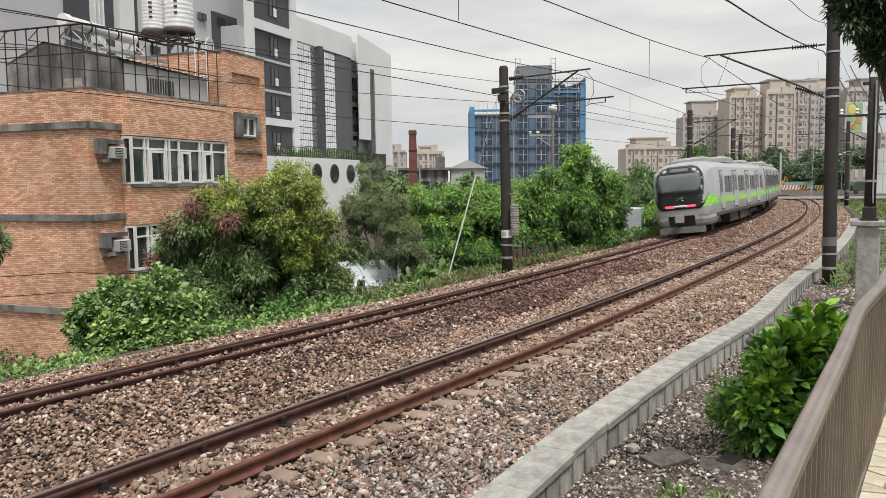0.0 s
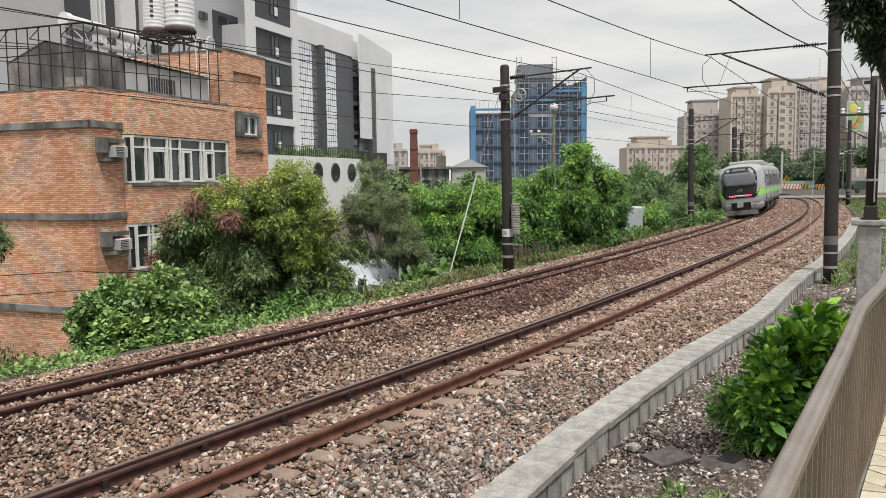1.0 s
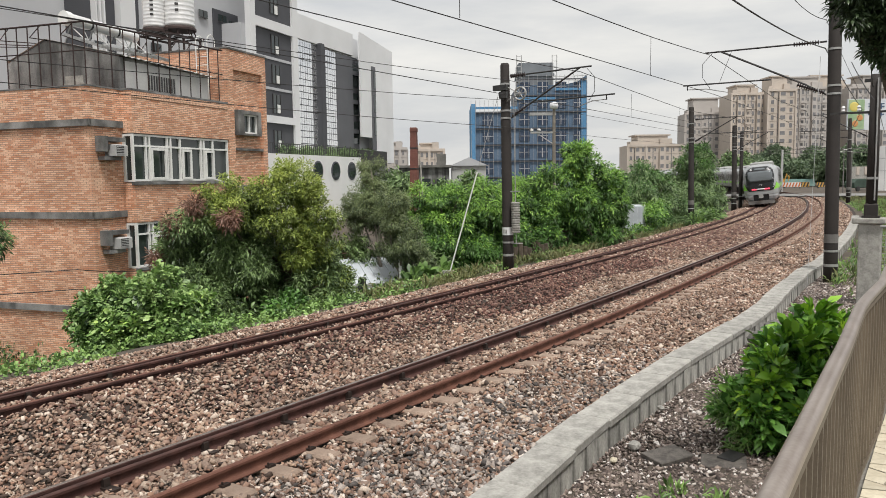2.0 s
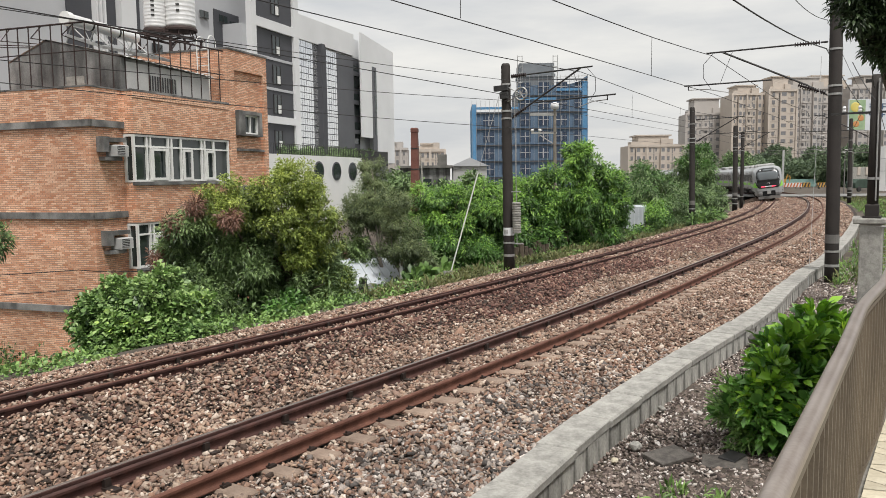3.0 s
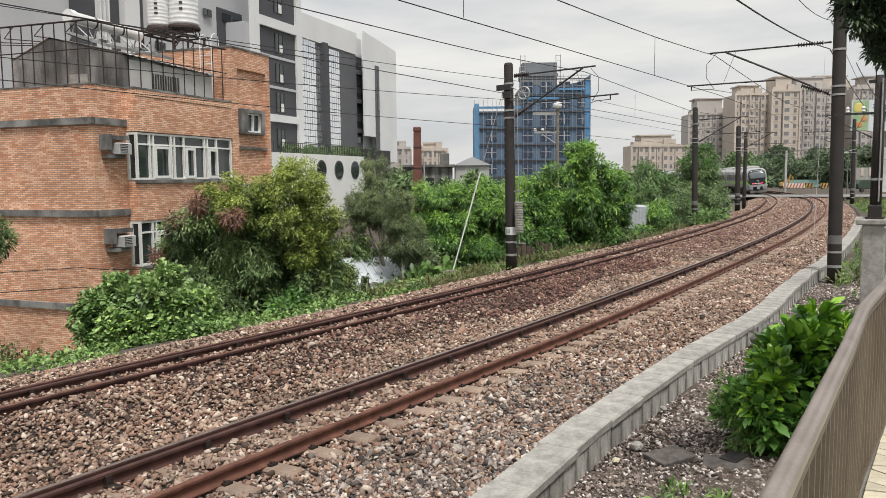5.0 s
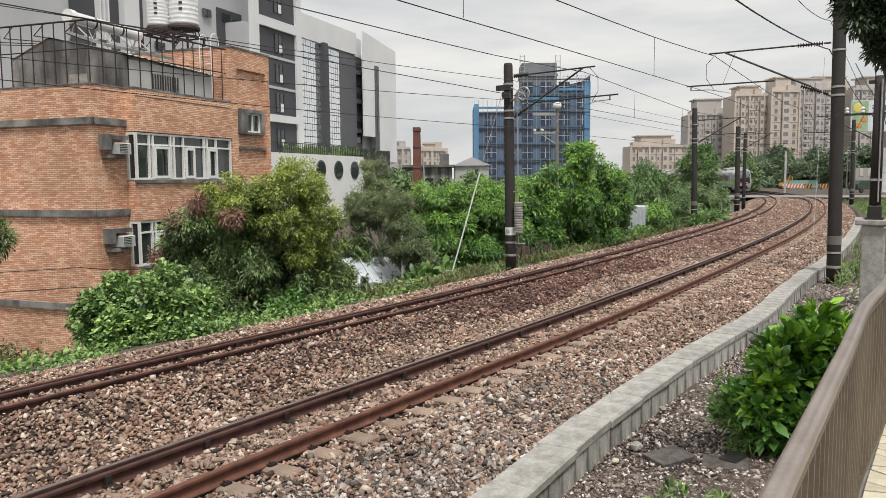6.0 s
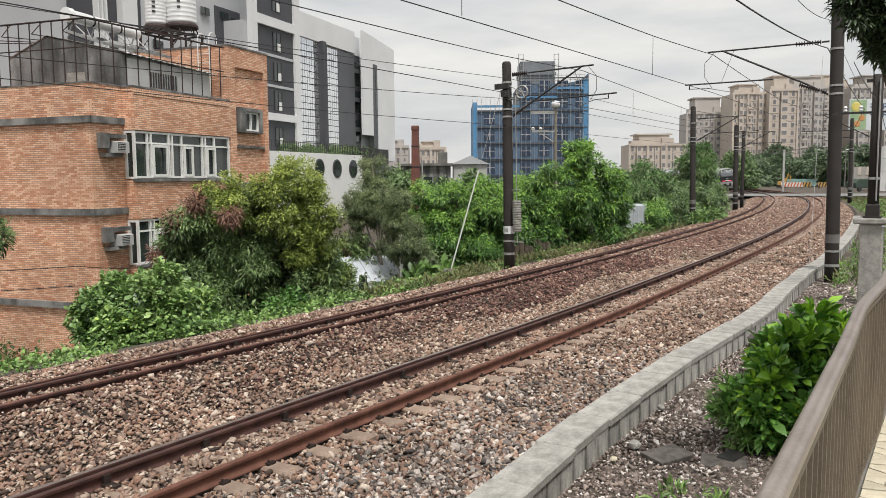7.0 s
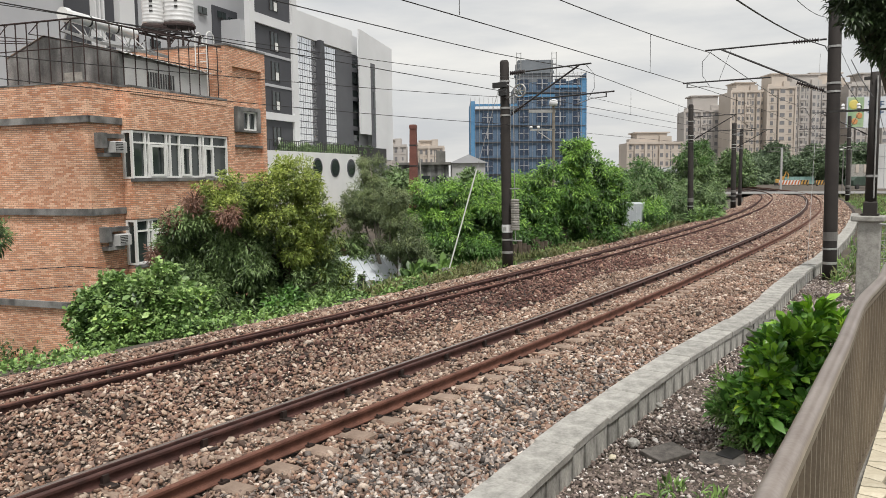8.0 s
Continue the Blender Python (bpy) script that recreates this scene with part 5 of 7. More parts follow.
# ---------- overhead line ----------
def insulator(parent, a, b, r=0.075):
    """A string of dark sheds from a to b."""
    a, b = Vector(a), Vector(b)
    d = b - a
    n = max(5, int(d.length / 0.07))
    prof = []
    for i in range(n):
        z = d.length * i / n
        prof += [(0.03, z), (r, z + 0.012), (r * 0.9, z + 0.028), (0.03, z + 0.036)]
    m = Matrix.Translation(a) @ d.to_track_quat("Z", "Y").to_matrix().to_4x4()
    return part("insulator", Geo().lathe(prof, 12, m), M_INSUL, parent, "dark ribbed insulator", smooth=False)


def band(parent, z, r):
    part("steel_band", Geo().lathe([(r + 0.004, z - 0.03), (r + 0.016, z - 0.03), (r + 0.016, z + 0.03), (r + 0.004, z + 0.03)], 16), M_BAND, parent, "galvanised clamp band")


def mast(s, d, top, foot, label, r0=0.2, r1=0.165, lean=0.0, reach=1, marks=True, wheel=False, arms=True, z_arm=(6.3, 4.9), span_=1.0):
    """A concrete mast with a cantilever over its track; reach: +1 to the right, -1 to the left. Local x points across the line."""
    m = tr(s, d, 0) @ pose(0, 0, 0, 0, lean, 0)
    t = thing("catenary_mast", label, "overhead line mast", m, group="masts along the railway")
    part("shaft", Geo().lathe([(r0, foot), (r0 * 0.98, foot + 1), (r1, top - 0.08), (r1 * 0.8, top)], 20), M_POLE, t, "dark tapered concrete shaft", smooth=True)
    for z in (z_arm[0] - 0.25, z_arm[1], z_arm[1] + 0.25, foot + 1.1):
        band(t, z, r0 + (r1 - r0) * (z - foot) / (top - foot))
    if marks:
        part("number_plate", Geo().lathe([(r0 * 0.96 + 0.004, foot + 1.35), (r0 * 0.96 + 0.008, foot + 1.35), (r0 * 0.955 + 0.008, foot + 1.62), (r0 * 0.955 + 0.004, foot + 1.62)], 20), M_GREY_L if wheel else M_POLE_G, t, "pale painted plate with faint marks")
        for k in range(3 if wheel else 0):
            part("plate_mark", Geo().box(-0.07 + k * 0.05, -0.04 + k * 0.05, -r0 * 0.97 - 0.012, -r0 * 0.97 + 0.03, foot + 1.42, foot + 1.55), M_BAND, t)
        part("pale_ring", Geo().lathe([(r0 + 0.003, foot + 0.62), (r0 + 0.006, foot + 0.62), (r0 + 0.006, foot + 0.7), (r0 + 0.003, foot + 0.7)], 20), M_BAND, t)
    if arms:
        q = reach
        x0 = q * 0.22
        za, zb = z_arm
        k = span_
        insulator(t, (x0 + q * 0.2 * (k - 1) * 5, 0, za), (q * 0.8 * (1 + (k - 1) * 2.2), 0, za + 0.01))
        part("stay_tube", Geo().tube([(x0, 0, za), (x0 + q * 0.2, 0, za)], 0.03, 6).tube([(q * 0.8, 0, za + 0.01), (q * 3.12 * k, 0, za + 0.04)], 0.026, 8), M_STEEL_D, t, "dark steel stay tube")
        insulator(t, (x0 + q * 0.05, 0, zb + 0.06), (q * 0.76 * (1 + (k - 1) * 1.8), 0, zb + 0.33 + (k - 1) * 0.2))
        part("bracket_tube", Geo().tube([(x0, 0, zb), (q * 0.76, 0, zb + 0.33)], 0.028, 6).tube([(q * 0.76, 0, zb + 0.33), (q * 2.7 * k, 0, za + 0.02)], 0.03, 8), M_STEEL_D, t, "dark steel bracket tube")
        zr = zb + 0.46 + (k - 1) * 0.6
        part("registration_tube", Geo().tube([(q * (1.02 + (k - 1) * 3.5), 0, zr), (q * 3.88 * (1 + (k - 1) * 0.75), 0, zr + 0.04)], 0.024, 8), M_STEEL_D, t, "registration tube")
        part("registration_drop", Geo().tube([(q * 2.45 * k, 0, za), (q * 2.75 * k, 0, zr + 0.05)], 0.007, 5).tube([(q * 3.6 * k, 0.03, zr + 0.02), (q * 3.6 * k, 0.03, zr - 0.12)], 0.02, 5), M_WIRE, t)
        part("steady_arm", Geo().tube([(q * 3.58 * k, 0.05, zr - 0.1), (q * 3.1 * k, 0.05, zr - 0.12), (q * 2.55 * k, 0.05, zr - 0.28)], 0.014, 6), M_BAND, t)
        part("jumper_wire", Geo().tube([(q * 2.95 * k, 0, za), (q * 3.2 * k, 0.03, za - 0.3), (q * 3.2 * k, 0.04, za - 0.75), (q * 3.0 * k, 0.02, zr - 0.12)], 0.009, 5), M_WIRE, t)
    if wheel:
        ring_pts = [(0.62 * q + 0.21 * math.cos(a), -0.1, za - 0.62 + 0.21 * math.sin(a)) for a in [i * math.pi / 10 for i in range(21)]]
        w = part("tension_wheel", Geo().tube(ring_pts, 0.03, 6), M_BAND, t, "galvanised spoked tension wheel")
        for k in range(6):
            a = k * math.pi / 3
            part("spoke", Geo().tube([(0.62 * q, -0.1, za - 0.62), (0.62 * q + 0.2 * math.cos(a), -0.1, za - 0.62 + 0.2 * math.sin(a))], 0.018, 5), M_BAND, w)
        part("wheel_bracket", Geo().tube([(0.1, -0.1, za - 0.35), (0.62, -0.1, za - 0.62), (0.1, -0.1, za - 0.85)], 0.025, 5), M_BAND, t)
        for k in range(13):
            part("tension_weight", Geo().lathe([(0.13, 0), (0.15, 0.02), (0.15, 0.06), (0.12, 0.075)], 14, pose(0.38, -0.12, 0.98 + k * 0.082)), M_CONC, t, "grey disc weight")
        part("weight_rod", Geo().tube([(0.38, -0.12, 0.6), (0.38, -0.12, za - 0.75)], 0.014, 6), M_BAND, t)
        part("weight_guide", Geo().tube([(0.2, -0.12, 0.62), (0.62, -0.12, 0.62)], 0.02, 6).tube([(0.2, -0.12, 2.4), (0.55, -0.12, 2.4)], 0.02, 6), M_BAND, t)
        part("switch_box", Geo().box(-0.32, 0.2, -0.3, -0.18, za - 0.48, za - 0.3).box(-0.1, 0.18, -0.28, -0.16, za - 0.75, za - 0.52), M_STEEL_D, t, "dark bracket gear")
    return t


mast(22.73, -6.33, 6.75, -0.45, "dark concrete mast with tension wheel and disc weights", 0.19, 0.155, -0.9, 1, True, True)
mast(25.5, 3.43, 8.5, -0.6, "tall dark concrete mast beside the kerb", 0.205, 0.18, -0.7, -1, True, False, True, (6.87, 5.28), 1.22)
mast(49.2, -6.37, 7.1, -0.4, "dark concrete mast on the far side of the curve", 0.19, 0.16, -0.8, 1)
mast(70.1, -6.34, 7.0, -0.4, "dark concrete mast before the level crossing", 0.22, 0.2, -0.5, 1)
mast(72.5, -6.0, 6.6, -0.3, "thin concrete mast paired with another", 0.16, 0.15, 0, 1, False, False, False)
mast(86.2, 3.3, 8.2, -0.3, "dark concrete mast on the grass verge", 0.2, 0.17, -0.5, -1)
mast(50.5, 3.6, 8.0, -0.4, "concrete mast hidden behind a nearer one", 0.2, 0.17, -0.5, -1, False)


def wire(name, pts, r=0.012, sag=0.0, label="dark overhead wire"):
    """A wire through fixed points, hanging between them."""
    out = []
    for a, b in zip(pts[:-1], pts[1:]):
        a, b = Vector(a), Vector(b)
        k = 9
        for i in range(k):
            u = i / k
            p = a.lerp(b, u)
            p.z -= sag * 4 * u * (1 - u)
            out.append(p)
    out.append(Vector(pts[-1]))
    ob = new(name, Geo().tube(out, r, 5).mesh(name, M_WIRE, True))
    return tagged(ob, label, "overhead wire")


def drop(s, d, z0, z1):
    p = tp(s, d, 0)
    ob = new("dropper", Geo().tube([(p.x, p.y, z0 + rise(s)), (p.x, p.y, z1 + rise(s))], 0.006, 5).mesh("dropper", M_WIRE))
    tagged(ob, "thin dropper between contact and messenger wire", "overhead wire", group="droppers of the overhead line")


ZS = [-12, 0, 12, 24, 36.5, 49.2, 60, 70, 86, 110, 140]
wire("contact_wire", [tp(s, 0, z) for s, z in ((-12, 5.26), (0, 5.27), (8, 5.28), (12, 5.3), (18.5, 5.36), (24.5, 5.44), (36, 5.42), (49, 5.45), (60, 5.45), (70, 5.5), (86, 5.6), (110, 5.7), (140, 5.8))], 0.009, 0.0, "taut contact wire over the nearer track")
wire("messenger_wire", [tp(s, 0, z) for s, z in ((-24, 6.6), (-10, 6.3), (0, 6.1), (8, 6.08), (12.6, 6.15), (18.5, 6.3), (24.3, 6.6), (37, 6.2), (50.5, 6.6), (68, 6.2), (86, 6.6), (140, 6.4))], 0.011, 0.01, "sagging messenger wire over the nearer track")
wire("contact_wire", [tp(s, -spacing(max(s, 0)), 5.12) for s in ZS], 0.009, 0.0, "taut contact wire over the farther track")
wire("messenger_wire", [tp(s, -spacing(max(s, 0)), z) for s, z in ((-26, 6.3), (0, 6.02), (10, 6.0), (17, 6.05), (23, 6.28), (36, 5.9), (49.2, 6.28), (60, 5.95), (70, 6.28), (110, 6.1))], 0.011, 0.01, "sagging messenger wire over the farther track")
for s in (9.5, 18.3):
    drop(s, 0, 5.31 + (s > 15) * 0.05, 6.1 + (s > 15) * 0.2)
for s in (28.1, 35, 42):
    drop(s, -spacing(s), 5.1, 5.98)
for z0, z1, zz in ((6.15, 5.67, 6.1), (5.48, 4.86, 5.4), (4.58, 4.5, 4.7)):
    wire("feeder_cable", [tp(-20, -6.35, z1 - 0.3), tp(5.8, -6.35, z1), tp(22.5, -6.2, z0), tp(49.2, -6.2, zz), tp(70, -6.2, zz), tp(120, -6.2, zz)], 0.008, 0.05, "dark feeder cable along the masts")
wire("feeder_cable", [tp(-10, 2.9, 4.6), tp(13.5, 3.0, 5.91), tp(25.4, 3.1, 6.65), tp(50, 3.0, 6.5), tp(86, 3.0, 6.5)], 0.016, 0.1, "thick dark feeder cable beside the kerb")
wire("feeder_cable", [tp(-10, 3.0, 5.2), tp(19.8, 3.0, 7.08), tp(25.4, 3.1, 7.5), tp(50, 3.0, 7.2)], 0.009, 0.1, "thin dark feeder cable beside the kerb")
wire("feeder_cable", [tp(25.6, 3.8, 6.2), tp(20.2, 4.75, 4.6)], 0.013, 0.05, "dark slanting service cable to the post")
wire("feeder_cable", [tp(14, 4.9, 7.2), tp(20.2, 4.7, 5.0), tp(50, 4.2, 5.0)], 0.012, 0.05, "dark slanting service cable to the post")
for z in (-0.32, -0.95):
    wire("service_cable", [(-22, 22, z + 0.35), (-11.6, 24.2, z + 0.45), (-9.8, 26.4, z + 0.2)], 0.014, 0.08, "black service cable to the brick house")

# stay wire of the tensioned mast
guy = thing("guy_wire", "pale sheathed stay wire anchored in the bank", "guy wire")
top, bot = tp(22.4, -6.5, 5.7), tp(21.48, -8.02, -0.55)
part("stay", Geo().tube([top, top.lerp(bot, 0.4), bot], 0.011, 6), M_BAND, guy, "thin steel stay")
part("sheath", Geo().tube([top.lerp(bot, 0.42), bot], 0.024, 8), M_WHITE, guy, "pale guard tube")
part("anchor", Geo().box(-0.2, 0.2, -0.05, 0.05, -0.1, 0.25, Matrix.Translation(bot)), M_CONC, guy)
guy2 = thing("guy_wire", "thin stay wire of the tall mast", "guy wire")
part("stay", Geo().tube([tp(25.2, 3.0, 6.4), tp(22.5, 3.15, -0.45)], 0.006, 6), M_BAND, guy2)

# street-light post with two arms, behind the netted block's view
lamp = thing("utility_post", "slim utility post with crossarms and a round head", "utility pole", pose(6.1, 41, 0))
part("shaft", Geo().tube([(0, 0, -3), (0, 0, 6.6)], 0.12, 10, 0.08), M_BARK_G, lamp, "wooden shaft")
part("crossarm", Geo().box(-1.25, 0.1, -0.05, 0.05, 5.2, 5.3), M_BAND, lamp)
part("crossarm", Geo().box(-1.3, 0.1, -0.05, 0.05, 6.15, 6.3), M_BAND, lamp)
part("head", Geo().lathe([(0.05, 6.45), (0.2, 6.5), (0.24, 6.65), (0.2, 6.8), (0.05, 6.85)], 12), M_GREY_L, lamp, smooth=True)
for x in (-1.2, -0.8):
    part("insulator_knob", Geo().lathe([(0.03, 5.3), (0.09, 5.34), (0.09, 5.42), (0.04, 5.46)], 8, pose(x, 0, 0)), M_WHITE, lamp)
part("arm_strut", Geo().tube([(-0.9, 0, 5.2), (0, 0, 4.6)], 0.03, 5), M_BAND, lamp)


# ---------- concrete pillar with a steel-capped post, mesh fence ----------
pm = tr(21.2, 4.72, 0)
pil = thing("gate_pillar", "weathered concrete pillar with a dark post on top", "pillar", pm)
soft(part("pillar_body", Geo().box(-0.25, 0.25, -0.24, 0.24, -0.6, 1.62), M_CONC, pil, "weathered concrete pillar"), 0.03)
soft(part("pillar_cap", Geo().box(-0.4, 0.34, -0.34, 0.34, 1.62, 1.76), M_CONC, pil, "broad concrete cap"), 0.03)
part("post_base", Geo().slab(-0.15, 0.15, -0.15, 0.15, 1.76, 2.12, 0.04).box(-0.2, 0.2, -0.2, 0.2, 1.76, 1.81), M_POLE, pil, "dark bolted base")
part("post", Geo().tube([(0, 0, 2.1), (0, 0, 5.3)], 0.132, 14, 0.12), M_POLE, pil, "dark steel post", smooth=True)
band(pil, 2.75, 0.128)
part("post_crossarm", Geo().box(-0.25, 0.2, -0.05, 0.05, 5.12, 5.2).box(-1.0, 0.3, -0.03, 0.03, 4.36, 4.41), M_STEEL_D, pil)
for x in (-0.7, -0.35, 0.45):
    part("post_insulator", Geo().lathe([(0.02, 4.41), (0.05, 4.44), (0.03, 4.49), (0.05, 4.52), (0.02, 4.57)], 10, pose(x, 0, 0)), M_GREY_L, pil)
part("conduit", Geo().tube([(0.07, -0.15, 2.2), (0.06, -0.15, 5.2)], 0.02, 6), M_BAND, pil)

mf = thing("mesh_fence", "pale wire mesh fence on a concrete base", "fence", tr(20.6, 4.72, 0))
for k in range(26):
    part("mesh_wire", Geo().tube([(0.32 + k * 0.075, -0.6 - k * 0.02, 0.3), (0.32 + k * 0.075, -0.6 - k * 0.02, 1.6)], 0.006, 4), M_BAND, mf)
for k in range(16):
    part("mesh_wire", Geo().tube([(0.3, -0.6, 0.3 + k * 0.085), (2.3, -1.1, 0.3 + k * 0.085)], 0.006, 4), M_BAND, mf)
part("fence_base", Geo().box(0.3, 2.4, -0.85, -0.55, -0.6, 0.3), M_CONC, mf)
part("top_rail", Geo().tube([(0.28, -0.6, 1.62), (2.3, -1.1, 1.62)], 0.03, 8), M_BAND, mf)


# ---------- level crossing and beyond ----------
part_cross = Geo().sweep([(-30, -0.06), (26, -0.06), (26, 0.005), (-30, 0.005)], [tr(s, 0, 0.02) for s in span(101, 111, 1)])
cr = new("road", part_cross.mesh("road", M_ASPH))
tagged(cr, "pale worn asphalt road over the level crossing", "road", kind="structure")


def barrier(label, m, w, c1, c2):
    b = thing("road_barrier", label, "barrier", m, group="barriers at the crossing")
    n = int(w / 0.45)
    part("board", Geo().box(-w / 2, w / 2, 0.0, 0.06, 0.25, 1.05), c2, b)
    for i in range(n):
        x = -w / 2 + i * w / n
        part("stripe", Geo().add([(x, -0.02, 0.27), (x + 0.24, -0.02, 0.27), (x + 0.48, -0.02, 1.03), (x + 0.24, -0.02, 1.03), (x, 0.0, 0.27), (x + 0.24, 0.0, 0.27), (x + 0.48, 0.0, 1.03), (x + 0.24, 0.0, 1.03)], [(0, 1, 2, 3), (0, 4, 5, 1), (1, 5, 6, 2), (2, 6, 7, 3), (3, 7, 4, 0)]), c1, b)
    for x in (-w / 2 + 0.2, w / 2 - 0.2):
        part("foot", Geo().box(x - 0.06, x + 0.06, -0.25, 0.3, 0.0, 0.25), M_STEEL_D, b)
    return b


barrier("orange and white striped road barrier", pose(62.3, 136, 0.36, 0, 0, -24), 3.5, M_ORANGE, M_WHITE)
barrier("yellow and black striped road barrier", pose(65.0, 137.5, 0.36, 0, 0, -30), 2.6, M_BLACKP, M_YELLOWP)
barrier("yellow and black striped road barrier, tilted", pose(66.6, 133, 0.36, 0, 0, -5), 2.0, M_BLACKP, M_YELLOWP)
dig = thing("excavator", "small orange excavator parked behind barriers", "excavator", pose(64.3, 144, 0.36, 0, 0, -25))
soft(part("cab", Geo().box(-0.9, 0.5, -0.6, 0.6, 0.5, 1.2).box(-0.2, 0.5, -0.4, 0.4, 1.2, 1.7), M_YELLOWP, dig, "orange body"), 0.06)
part("track", Geo().box(-1.1, 0.8, -0.8, -0.5, 0, 0.5).box(-1.1, 0.8, 0.5, 0.8, 0, 0.5), M_STEEL_D, dig, "black crawler tracks")
part("boom", Geo().tube([(0.4, 0, 1.0), (0.9, 0, 2.6), (1.3, 0, 2.0), (1.2, 0, 1.2)], 0.12, 6), M_YELLOWP, dig, "orange boom")
hb = thing("hoarding", "pale teal sheet hoarding", "fence", pose(76, 162, 0.1, 0, 0, -25))
for k in range(6):
    part("panel", Geo().box(-2.6 + k * 0.95, -1.68 + k * 0.95, 0, 0.06, 0.2, 1.75), M_TEAL, hb)
gt = thing("catenary_gantry", "pale steel lattice gantry over both tracks", "gantry", tr(133, 4.0, 0))
part("leg", Geo().box(-0.88, -0.6, -0.15, 0.15, -0.3, 6.4), M_PALE, gt, "pale steel leg")
part("chord", Geo().box(-3.0, 12.4, -0.03, 0.03, 6.4, 6.46).box(-3.0, 12.4, -0.03, 0.03, 5.8, 5.86), M_POLE_G, gt)
for k in range(16):
    part("brace", Geo().tube([(-3 + k * 0.95, 0, 5.85 if k % 2 else 6.4), (-2.05 + k * 0.95, 0, 6.4 if k % 2 else 5.85)], 0.022, 5), M_POLE_G, gt)
for s, d, top in ((108, 6.1, 5.6), (112, 6.5, 5.4), (103, 5.6, 5.2)):
    sl_ = thing("street_lamp", "slim pole with a short lamp arm", "street lamp", tr(s, d, 0), group="lamps at the crossing")
    part("pole", Geo().tube([(0, 0, -0.3), (0, 0, top)], 0.08, 8, 0.05), M_POLE_G, sl_)
    part("lamp_arm", Geo().tube([(0, 0, top), (-0.9, 0, top + 0.15)], 0.03, 6).box(-1.2, -0.7, -0.1, 0.1, top + 0.1, top + 0.2), M_BAND, sl_)
cs = thing("crossing_signal", "black crossing signal post with lamps", "signal", tr(111, 5.2, 0))
part("post", Geo().tube([(0, 0, -0.2), (0, 0, 2.6)], 0.06, 8), M_STEEL_D, cs)
part("lamp_board", Geo().box(-0.35, 0.35, -0.05, 0.05, 2.0, 2.3), M_BLACKP, cs)
part("base_box", Geo().box(-0.2, 0.2, -0.15, 0.15, 0.0, 0.7), M_STEEL_D, cs)
tk = thing("covered_truck", "truck under a dark green tarpaulin on the verge", "truck", pose(61.5, 112, 0.25, 0, 0, 25))
soft(part("tarpaulin", Geo().prism([(-2.2, 0.5), (2.1, 0.5), (2.2, 1.4), (1.5, 1.85), (-1.6, 1.85), (-2.3, 1.3)], -0.8, 0.8, Matrix.Rotation(math.pi / 2, 4, "X")), M_GREENBOX, tk, "dark green tarpaulin"), 0.1)
for x in (-1.4, 1.3):
    part("wheel", Geo().lathe([(0.2, -0.12), (0.4, -0.1), (0.4, 0.1), (0.2, 0.12)], 16, pose(x, -0.75, 0.4, 90)), M_STEEL_D, tk)
wh = thing("white_building", "white panelled building beside the verge", "building", pose(70.2, 124, 0, 0, 0, -30))
part("wall", Geo().box(0, 14, 0, 8, -1, 7.2), M_WHITEW, wh)
for k in range(5):
    part("panel_joint", Geo().box(k * 1.6, k * 1.6 + 0.06, -0.03, 0, -1, 7.2), M_GREY_M, wh)
part("panel_joint", Geo().box(0, 14, -0.03, 0, 3.2, 3.28).box(0, 14, -0.03, 0, 5.2, 5.28), M_GREY_M, wh)
lw = thing("site_wall", "long pale concrete wall with brown posts", "wall", pose(60, 150, 0, 0, 0, 0))
part("wall", Geo().box(20, 46, 0, 0.3, -0.5, 4.2), M_CONC, lw)
for k in range(10):
    part("post", Geo().box(20 + k * 1.6, 20.6 + k * 1.6, -0.1, 0, 2.6, 4.2), M_APT, lw)
bb = thing("billboard", "large roadside billboard with green and yellow print", "billboard", pose(63.6, 120, 0))
part("panel", Geo().box(0, 8.5, 0, 0.3, 9.6, 14.4), M_BILLW, bb, "white printed panel")
part("green_print", Geo().box(0.1, 2.6, -0.04, -0.01, 9.7, 14.3), M_BILLG, bb)
part("yellow_print", Geo().lathe([(0.75, 0), (0.6, 0.04)], 20, pose(1.0, -0.04, 13.2, 90)), M_BILLY, bb)
part("orange_print", Geo().lathe([(0.5, 0), (0.4, 0.04)], 14, pose(1.2, -0.05, 10.6, 90)).lathe([(0.5, 0), (0.4, 0.04)], 12, pose(1.9, -0.05, 11.5, 90)), M_BILLO, bb)
for k in range(3):
    for j in range(2):
        part("sign_character", Geo().box(3.2 + k * 1.5, 4.2 + k * 1.5, -0.04, -0.01, 11.9 + j * 1.2, 12.1 + j * 1.2).box(3.6 + k * 1.5, 3.8 + k * 1.5, -0.05, -0.01, 11.6 + j * 1.2, 12.5 + j * 1.2).box(3.2 + k * 1.5, 4.2 + k * 1.5, -0.04, -0.01, 12.35 + j * 1.2, 12.5 + j * 1.2), M_INK, bb)
for x in (0.5, 5.0):
    part("support", Geo().box(x, x + 0.4, 0.3, 0.7, -0.3, 9.6), M_POLE_G, bb)

cw_ = thing("low_shed", "pale blue-grey corrugated sheet shed behind the far trees", "shed", pose(10.1, 42.5, 0, 0, 0, -20))
part("wall", Geo().box(0, 1.1, 0, 3, -1.2, 1.2), M_WHITEROOF, cw_, "grey corrugated wall")
for k in range(6):
    part("rib", Geo().box(k * 0.2, k * 0.2 + 0.06, -0.03, 0, -1.2, 1.16), M_WHITEROOF, cw_)

